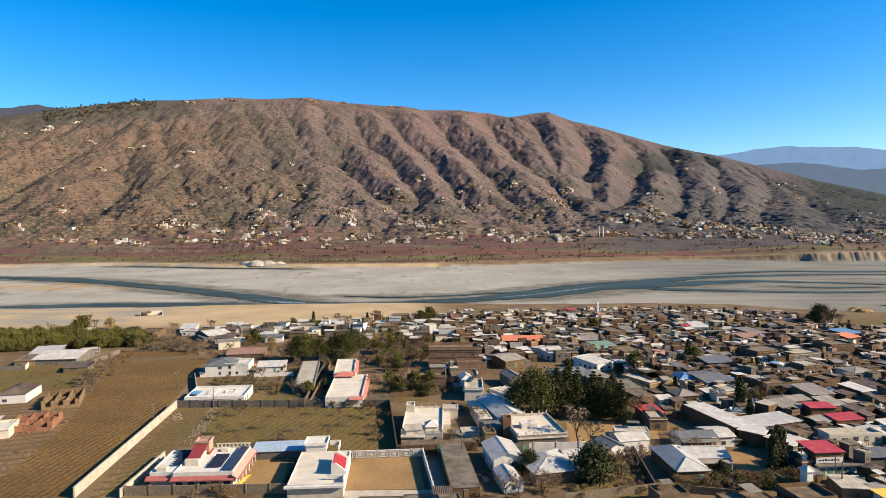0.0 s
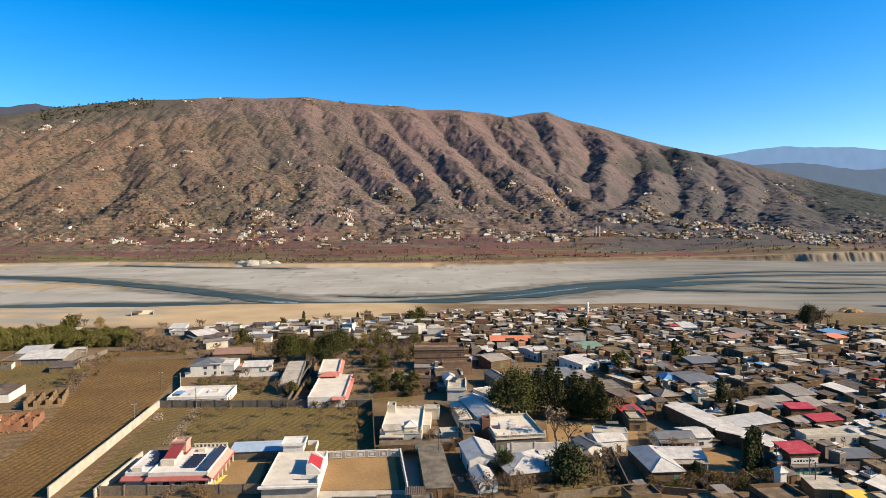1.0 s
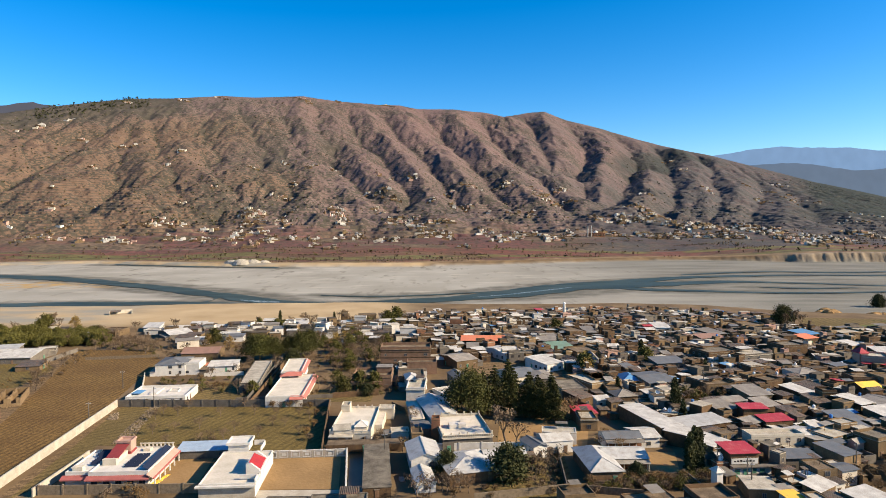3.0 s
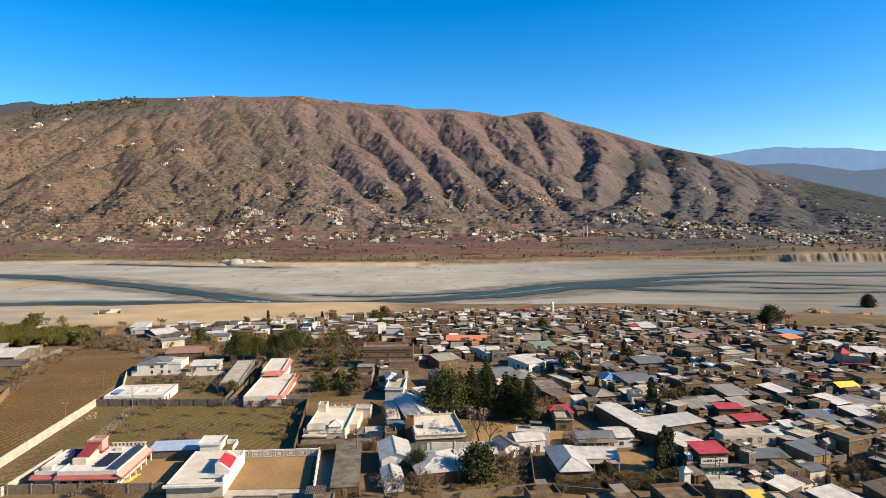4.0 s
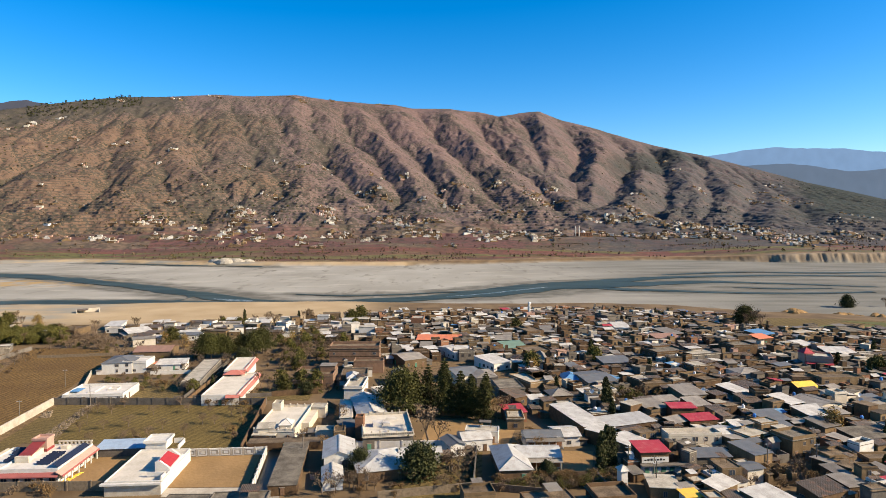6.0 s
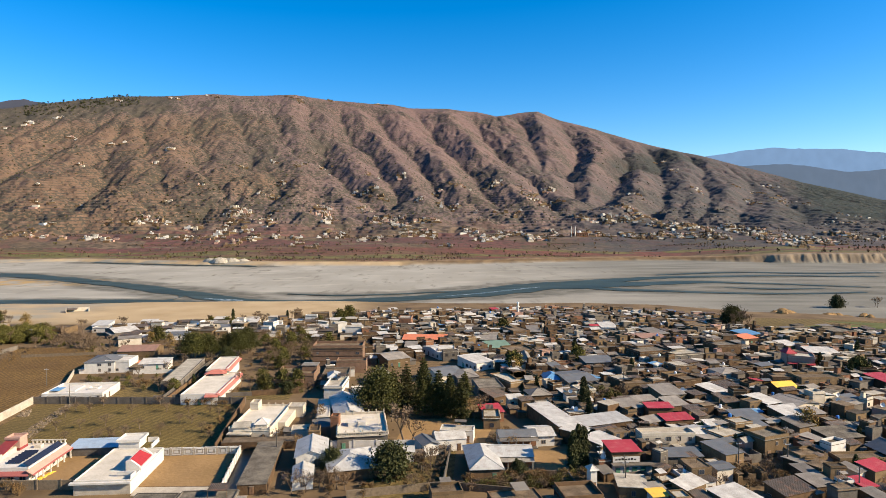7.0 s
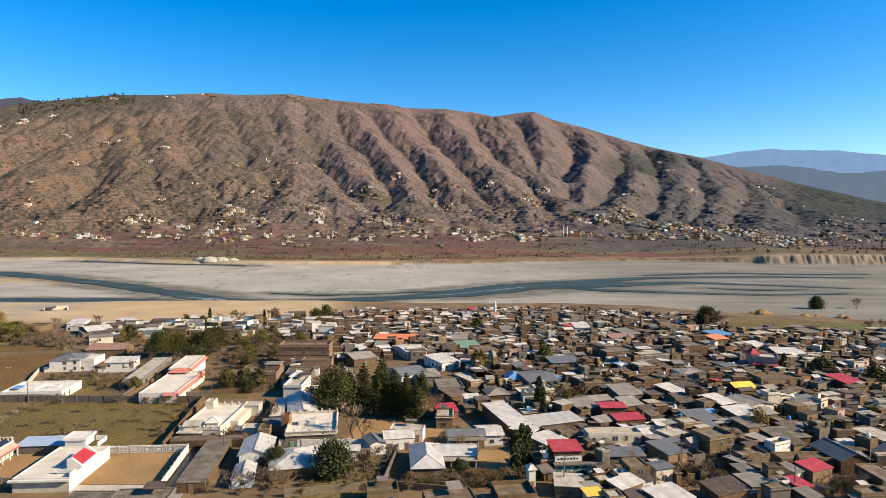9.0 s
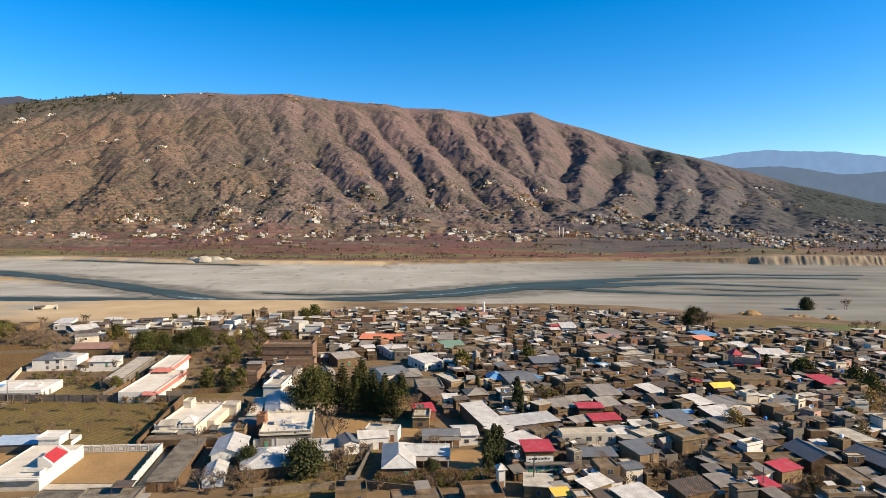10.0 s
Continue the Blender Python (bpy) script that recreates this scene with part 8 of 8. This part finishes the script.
HEAPS = ((325.8, 496.2), (325.2, 484), (330.3, 487.1), (337.1, 493.4), (366.4, 497.4), (371, 494.4), (375.2, 494.5), (376.1, 485.4), (377.4, 482.5), (394.4, 492), (395.1, 486), (361.2, 485), (348.8, 526.7))
POLES = ((104.2, 174.7), (108.9, 166.9), (9.1, 187.9), (-85.9, 243.3), (-99.9, 222.9), (108, 162.6), (-111.8, 270.8), (-183.1, 372.5))
POLES += ((293.3, 337), (158.7, 176.1), (165.9, 190.5), (144.9, 176.8), (167.3, 158), (137, 263.3))



# ---- far houses, trees and the mosque ----
FAR_MATS = ["white", "cream", "pink", "grey", "mud", "brick", "roofcon", "rooflight", "tin", "roofmud", "dark"]
rng = random.Random(77)
far_sets = {k: Shape() for k in FAR_MATS}


def hamlet(cx, cy, n, sx, sy, pale):
    """A group of flat-roofed houses and walled yards round cx, cy, spread sx and sy."""
    spots = [(rng.uniform(cx - sx, cx + sx), rng.uniform(cy - sy, cy + sy)) for _ in range(int(n * 1.8) + 1)]
    for (x, y), z in zip(spots, land([p[0] for p in spots], [p[1] for p in spots])):
        if y < curve(FAR_BANK, x) + 60:
            continue
        far = 1 + 0.12 * ease(2000, 3200, y)
        w, d = rng.choice((5, 6, 7, 8, 10, 13)) * rng.uniform(0.85, 1.15) * far, rng.uniform(5, 8)
        h = rng.choice((3.1, 3.4, 6.2, 6.4, 9.2)) if pale > 0.92 and n > 10 else rng.choice((2.9, 3.1, 3.2, 3.4, 3.6, 6.2 if pale > 0.65 else 3.3))
        light = rng.random() < pale * 0.7
        wall = rng.choice(("white", "white", "cream", "pink")) if light else rng.choice(("mud", "brick", "mud", "grey"))
        roof = rng.choice(("cream", "white", "rooflight", "tin")) if light else rng.choice(("roofcon", "roofmud", "tin", "rooflight", "cream"))
        m = pose(x, y, float(z), 0, 0, rng.gauss(8, 9))

        def put(key, piece):
            far_sets[key].add([m @ Vector(p) for p in piece.v], piece.f)
        put(wall, Shape().box(-w / 2, w / 2, -d / 2, d / 2, -4, h))
        put(roof, Shape().box(-w / 2 - 0.4, w / 2 + 0.4, -d / 2 - 0.4, d / 2 + 0.4, h, h + 0.3))
        if rng.random() < 0.4:
            side = rng.choice((-1, 1)) * w * 0.25
            put(wall, Shape().box(side - w * 0.22, side + w * 0.22, -d * 0.1, d / 2 - 0.2, h + 0.3, h + 2.7))
        if rng.random() < 0.5:
            put(rng.choice(("mud", "brick", wall)), Shape().ring(-w / 2 - 4, w / 2 + rng.uniform(0, 5), -d / 2 - 6, -d / 2 - 0.3, -4, 1.9, 0.4))
        for s in range(int(h / 2.8)):
            for i in range(int(w / 3)):
                put("dark", Shape().box(-w / 2 + 0.8 + i * 2.9, -w / 2 + 2.3 + i * 2.9, -d / 2 - 0.06, -d / 2 + 0.2, s * 3 + 0.8, s * 3 + 2.1))


hamlet(-1046, 1556, 4, 25, 10, 0.7)
hamlet(-925, 1444, 6, 15, 22, 0.6)
hamlet(-884, 1471, 10, 39, 27, 0.5)
hamlet(-792, 1435, 2, 8, 11, 0.9)
hamlet(-734, 1435, 6, 26, 11, 0.7)
hamlet(-676, 1413, 3, 13, 10, 0.9)
hamlet(-759, 1603, 3, 21, 10, 0.4)
hamlet(-695, 1592, 8, 20, 44, 0.9)
hamlet(-651, 1623, 8, 26, 33, 0.7)
hamlet(-567, 1451, 9, 39, 22, 0.8)
hamlet(-548, 1559, 6, 21, 16, 0.7)
hamlet(-509, 1433, 5, 19, 39, 0.6)
hamlet(-883, 1539, 2, 14, 11, 0.5)
hamlet(-484, 1724, 30, 31, 55, 1)
hamlet(-455, 1623, 14, 32, 34, 0.7)
hamlet(-428, 1504, 14, 47, 37, 0.8)
hamlet(-382, 1371, 7, 12, 34, 0.8)
hamlet(-447, 1419, 12, 25, 49, 0.6)
hamlet(-359, 1421, 6, 15, 25, 0.8)
hamlet(-374, 1616, 10, 22, 43, 0.8)
hamlet(-474, 1997, 6, 36, 16, 0.8)
hamlet(-389, 1746, 3, 16, 40, 0.6)
hamlet(-302, 1425, 3, 10, 18, 0.9)
hamlet(-249, 1349, 3, 12, 21, 1)
hamlet(-268, 1454, 6, 16, 29, 0.8)
hamlet(-203, 1324, 4, 14, 27, 0.6)
hamlet(-212, 1495, 6, 20, 46, 0.7)
hamlet(-171, 1490, 8, 11, 55, 0.7)
hamlet(-270, 1777, 14, 24, 55, 0.95)
hamlet(-236, 1710, 12, 21, 46, 0.9)
hamlet(-153, 1886, 6, 24, 49, 0.8)
hamlet(-77, 1722, 26, 43, 47, 0.85)
hamlet(-35, 1608, 8, 22, 43, 0.9)
hamlet(23, 1673, 20, 37, 16, 0.7)
hamlet(9, 1525, 30, 41, 55, 0.8)
hamlet(-100, 1444, 10, 28, 48, 0.7)
hamlet(106, 2029, 7, 25, 22, 0.9)
hamlet(51, 2014, 3, 18, 17, 0.8)
hamlet(174, 1971, 3, 18, 31, 0.6)
hamlet(265, 1931, 10, 52, 55, 0.5)
hamlet(76, 1340, 3, 12, 15, 0.6)
hamlet(135, 1568, 10, 21, 39, 0.8)
hamlet(172, 1461, 24, 39, 55, 0.8)
hamlet(234, 1528, 16, 34, 55, 0.8)
hamlet(286, 1476, 14, 26, 55, 0.8)
hamlet(352, 1568, 8, 21, 55, 0.8)
hamlet(392, 2168, 16, 48, 55, 0.7)
hamlet(493, 2436, 8, 33, 44, 0.7)
hamlet(450, 2218, 14, 50, 43, 0.6)
hamlet(389, 2328, 8, 31, 55, 0.6)
hamlet(263, 2415, 10, 39, 27, 0.6)
hamlet(136, 2254, 8, 40, 55, 0.6)
hamlet(55, 2199, 6, 20, 35, 0.8)
hamlet(-2, 2012, 4, 14, 12, 0.9)
hamlet(505, 1829, 20, 49, 55, 0.6)
hamlet(582, 1813, 30, 49, 50, 0.7)
hamlet(681, 1910, 22, 43, 55, 0.7)
hamlet(570, 1549, 20, 42, 32, 0.8)
hamlet(445, 1573, 8, 17, 53, 0.9)
hamlet(480, 1573, 6, 11, 54, 0.8)
hamlet(534, 1566, 12, 21, 55, 0.8)
hamlet(671, 1687, 24, 45, 55, 0.7)
hamlet(750, 1713, 24, 46, 55, 0.6)
hamlet(858, 1779, 24, 48, 55, 0.6)
hamlet(640, 1553, 10, 25, 50, 0.8)
hamlet(708, 1518, 26, 41, 55, 0.5)
hamlet(880, 1727, 30, 46, 55, 0.7)
hamlet(860, 1573, 34, 42, 55, 0.7)
hamlet(840, 1438, 34, 39, 55, 0.7)
hamlet(938, 1516, 30, 41, 55, 0.6)
hamlet(816, 1354, 10, 27, 48, 0.9)
hamlet(921, 1404, 20, 31, 55, 0.6)
hamlet(1090, 1601, 14, 29, 55, 0.8)
hamlet(1115, 1575, 8, 17, 55, 0.8)
hamlet(1204, 1620, 14, 36, 55, 0.7)
hamlet(1362, 2064, 6, 37, 42, 0.7)
hamlet(1578, 2303, 5, 31, 55, 0.7)
hamlet(646, 2078, 16, 37, 55, 0.7)
hamlet(658, 1945, 6, 17, 55, 0.7)
hamlet(820, 2441, 5, 26, 55, 0.7)
hamlet(1390, 3820, 4, 41, 35, 0.9)
hamlet(1327, 3391, 3, 30, 55, 0.8)
hamlet(1214, 2802, 6, 35, 55, 0.7)
hamlet(1405, 2735, 8, 29, 55, 0.7)
hamlet(1568, 2809, 6, 45, 55, 0.6)
hamlet(1650, 2887, 3, 26, 55, 0.6)
hamlet(1669, 2767, 3, 25, 55, 0.6)
hamlet(1567, 3056, 8, 82, 55, 0.5)
hamlet(1858, 3448, 5, 46, 55, 0.6)
hamlet(-171, 2092, 8, 28, 16, 0.8)
hamlet(-222, 2128, 3, 11, 14, 0.8)
hamlet(-131, 2048, 5, 29, 8, 0.8)
hamlet(-76, 2290, 6, 16, 18, 0.7)
hamlet(-149, 2306, 3, 12, 55, 0.9)
hamlet(-205, 2358, 2, 11, 10, 0.9)
hamlet(-375, 2437, 6, 26, 55, 0.7)
hamlet(-455, 2354, 4, 21, 37, 0.7)
hamlet(-564, 2415, 2, 13, 11, 0.8)
hamlet(-654, 2316, 4, 17, 11, 0.8)
hamlet(-477, 2171, 5, 19, 24, 0.8)
hamlet(-931, 2356, 3, 13, 8, 1)
hamlet(-1168, 2434, 5, 33, 8, 0.9)
hamlet(-1356, 2475, 3, 18, 8, 1)
hamlet(-1159, 2168, 2, 15, 8, 0.9)
hamlet(-934, 2226, 3, 12, 9, 0.7)
hamlet(-1539, 2491, 4, 16, 30, 0.9)
hamlet(-1496, 2627, 3, 14, 20, 0.9)
hamlet(-1598, 2446, 2, 11, 8, 1)
hamlet(-1120, 1872, 2, 7, 8, 1)
hamlet(-1039, 1729, 3, 15, 8, 0.6)
hamlet(-999, 1753, 3, 11, 20, 0.6)
hamlet(-992, 1668, 1, 6, 8, 1)
hamlet(-941, 1760, 3, 13, 23, 0.5)
hamlet(-720, 1834, 2, 10, 8, 0.8)
hamlet(-681, 1983, 3, 11, 8, 0.8)
hamlet(-1409, 2930, 3, 26, 9, 0.9)
hamlet(-1201, 3058, 4, 27, 9, 0.9)
hamlet(-1043, 3153, 5, 42, 9, 0.7)
hamlet(-699, 3372, 8, 60, 26, 0.8)
hamlet(-549, 3548, 3, 25, 30, 0.9)
hamlet(-280, 3720, 4, 50, 12, 0.6)


def joined(name, sets, label, category):
    """One mesh of many small pieces in several materials."""
    s, idx = Shape(), []
    me = bpy.data.meshes.new(name)
    for k, (key, shape) in enumerate(sets.items()):
        s.add(shape.v, shape.f)
        idx += [k] * len(shape.f)
        me.materials.append(M[key])
    me.from_pydata(s.v, [], s.f)
    me.polygons.foreach_set("material_index", np.array(idx, dtype=np.int32))
    return tagged(new(name, me), label, category, kind="stuff")


joined("far_houses", far_sets, "white and brown village houses across the river", "houses")

mx, my = MOSQUE
mosque = thing("mosque", mx, my, ground_z(mx, my), 5, "brick-red mosque with a white dome and two white minarets", "mosque")
part("hall", Shape().box(-20, 20, -8, 8, -4, 9).box(-21, 21, -9, -8, 8, 9.6).box(-21, 21, 8, 9, 8, 9.6), "redbrick", mosque)
part("roof", Shape().box(-20.4, 20.4, -8.4, 8.4, 9, 9.4), "roofwhite", mosque)
dm = Shape()
for k in range(8):
    a, b = k * math.pi / 16, (k + 1) * math.pi / 16
    dm.bar((0, 0, 9.4 + 5 * math.sin(a)), (0, 0, 9.4 + 5 * math.sin(b)), 5 * math.cos(a), max(0.05, 5 * math.cos(b)), 16)
part("dome", dm, "white", mosque)
for sx in (-22, -13):
    part("minaret", Shape().bar((sx, -9, -4), (sx, -9, 22), 1.3, 1.1, 10).bar((sx, -9, 17), (sx, -9, 18), 1.9, 1.9, 10).bar((sx, -9, 22), (sx, -9, 26), 1.2, 0.05, 10), "white", mosque)
for i in range(9):
    part("window", Shape().box(-17.6 + i * 4.2, -15.8 + i * 4.2, -8.15, -7.9, 1.5, 5.5), "dark", mosque)

far_veg = {"twig": Shape(), "leaf": Shape(), "cypress": Shape()}
rng = random.Random(99)


def clump(key, x, y, z, w, h):
    """A small ragged tree far off."""
    s = far_veg[key]
    s.bar((x, y, z - 1), (x, y, z + h * 0.5), 0.25, 0.12, 3)
    for _ in range(9):
        sprig(s, (x + rng.gauss(0, w * 0.3), y + rng.gauss(0, w * 0.3), z + h * rng.uniform(0.3, 1)), w * rng.uniform(0.4, 0.9), rng)


N = 900
xs = [rng.uniform(-0.75, 0.8) for _ in range(N)]
ys = [FOOT - 200 + 900 * rng.random() ** 1.4 for _ in range(N)]
px = [42 + u * y for u, y in zip(xs, ys)]
for x, y, z in zip(px, ys, land(np.array(px), np.array(ys))):
    if y > curve(FAR_BANK, x) + 40:
        k = rng.random()
        clump("twig" if k < 0.86 else "leaf" if k < 0.95 else "cypress", x, y, float(z), rng.uniform(2.5, 5), rng.uniform(3.5, 8))
# hedges and rows of bare trees between the far fields
for _ in range(95):
    u, y0 = rng.uniform(-0.72, 0.75), FOOT - 260 + 430 * rng.random()
    x0, run, lean = 42 + u * y0, rng.uniform(20, 110), rng.uniform(-0.12, 0.12)
    row = [(x0 + k, y0 + lean * k + rng.gauss(0, 1.5)) for k in np.arange(0, run, rng.uniform(3.5, 8))]
    tall = rng.choice((1.6, 2.0, 2.6, 5.5))
    for (x, y), z in zip(row, land(np.array([p[0] for p in row]), np.array([p[1] for p in row]))):
        if y > curve(FAR_BANK, x) + 26:
            clump("leaf" if rng.random() < 0.12 else "twig", x, y, float(z), rng.uniform(2, 3.4), tall * rng.uniform(0.7, 1.3))
N = 2200
us = [rng.uniform(-0.75, 0.6) for _ in range(N)]
ss = [rng.uniform(0.15, 1.0) for _ in range(N)]
ys = [FOOT + s * (float(curve(CREST, u)) - FOOT) for u, s in zip(us, ss)]
px = [42 + u * y for u, y in zip(us, ys)]
patchy = fractal(np.array(us) * 7, np.array(ss) * 3, 3, 90)
for x, y, z, f, u in zip(px, ys, land(np.array(px), np.array(ys)), patchy, us):
    if f > 0.59 or (u < -0.42 and rng.random() < 0.12):
        clump(rng.choice(("leaf", "cypress", "cypress")), x, y, float(z), rng.uniform(2, 5.5), rng.uniform(2, 5))
us = np.array([rng.uniform(-0.64, -0.46) for _ in range(200)])
ys = curve(CREST, us) - np.array([rng.uniform(-5, 140) for _ in us])
for u, y, z in zip(us, ys, land(42 + us * ys, ys)):
    clump("cypress", 42 + u * y, y, float(z), rng.uniform(5, 8), rng.uniform(5, 11))
joined("far_trees", far_veg, "bare and evergreen trees across the river and on the slopes", "trees")


# ---- on the shore ----
def mound(x, y, w, h, mat, label, seed):
    r = random.Random(seed)
    s, n = Shape(), 14
    rings = []
    for k, (f, zz) in enumerate(((1, -0.3), (0.8, 0.35), (0.5, 0.75), (0.2, 0.97))):
        rings.append([(w * f * math.cos(6.2832 * i / n) * r.uniform(0.85, 1.15), w * 0.6 * f * math.sin(6.2832 * i / n) * r.uniform(0.85, 1.15), h * zz * r.uniform(0.85, 1.1)) for i in range(n)])
    s.add([p for q in rings for p in q], [(k * n + i, k * n + (i + 1) % n, (k + 1) * n + (i + 1) % n, (k + 1) * n + i) for k in range(3) for i in range(n)] + [tuple(range(3 * n, 4 * n))])
    ob = tagged(new("mound", s.mesh("mound", M[mat])), label, "mound", "mounds by the river")
    ob.matrix_basis = pose(x, y, ground_z(x, y), 0, 0, r.uniform(-20, 20))


for i, (x, y) in enumerate(HEAPS):
    mound(x, y, 4.0 + (i * 7 % 5) * 0.5, 2.0 + (i * 3 % 4) * 0.3, "yard", "heap of brown gravel on the river flats", i)

for i, (dx, dy, w) in enumerate(((-26, 4, 15), (-8, -2, 19), (12, 3, 16), (30, 6, 12), (2, 10, 14))):
    mound(RUBBLE[0] + dx, RUBBLE[1] + dy, w, w * 0.38, "rooflight", "large pale-grey rubble heap on the far bank", 50 + i)
rx, ry = RUIN
ruin = thing("river_hut", rx, ry, ground_z(rx, ry) - 0.2, 25, "roofless white-walled hut on the sand", "hut")
part("wall", Shape().box(-8, 8, 2.6, 3, -1, 3.2).box(-8, -7.6, -3, 2.6, -1, 3.0).box(7.6, 8, -3, 2.6, -1, 2.4), "cream", ruin)
part("roof", Shape().slab([(-8, -3, 2.4), (0, -3, 2.4), (0, 3, 3.2), (-8, 3, 3.2)], 0.12), "tinold", ruin)


def power_pole(x, y, h=8.0):
    ob = thing("power_pole", x, y, 0, 10, "grey concrete power pole with a crossarm", "power pole", "power poles")
    part("post", Shape().bar((0, 0, -0.5), (0, 0, h), 0.19, 0.12, 8), "grey", ob)
    arm = part("crossarm", Shape().box(-0.9, 0.9, -0.06, 0.06, h - 0.7, h - 0.58), "steel", ob)
    for dx in (-0.8, 0, 0.8):
        part("insulator", Shape().bar((dx, 0, h - 0.58), (dx, 0, h - 0.36), 0.06, 0.05, 6), "white", arm)


for x, y in POLES:
    power_pole(x, y)
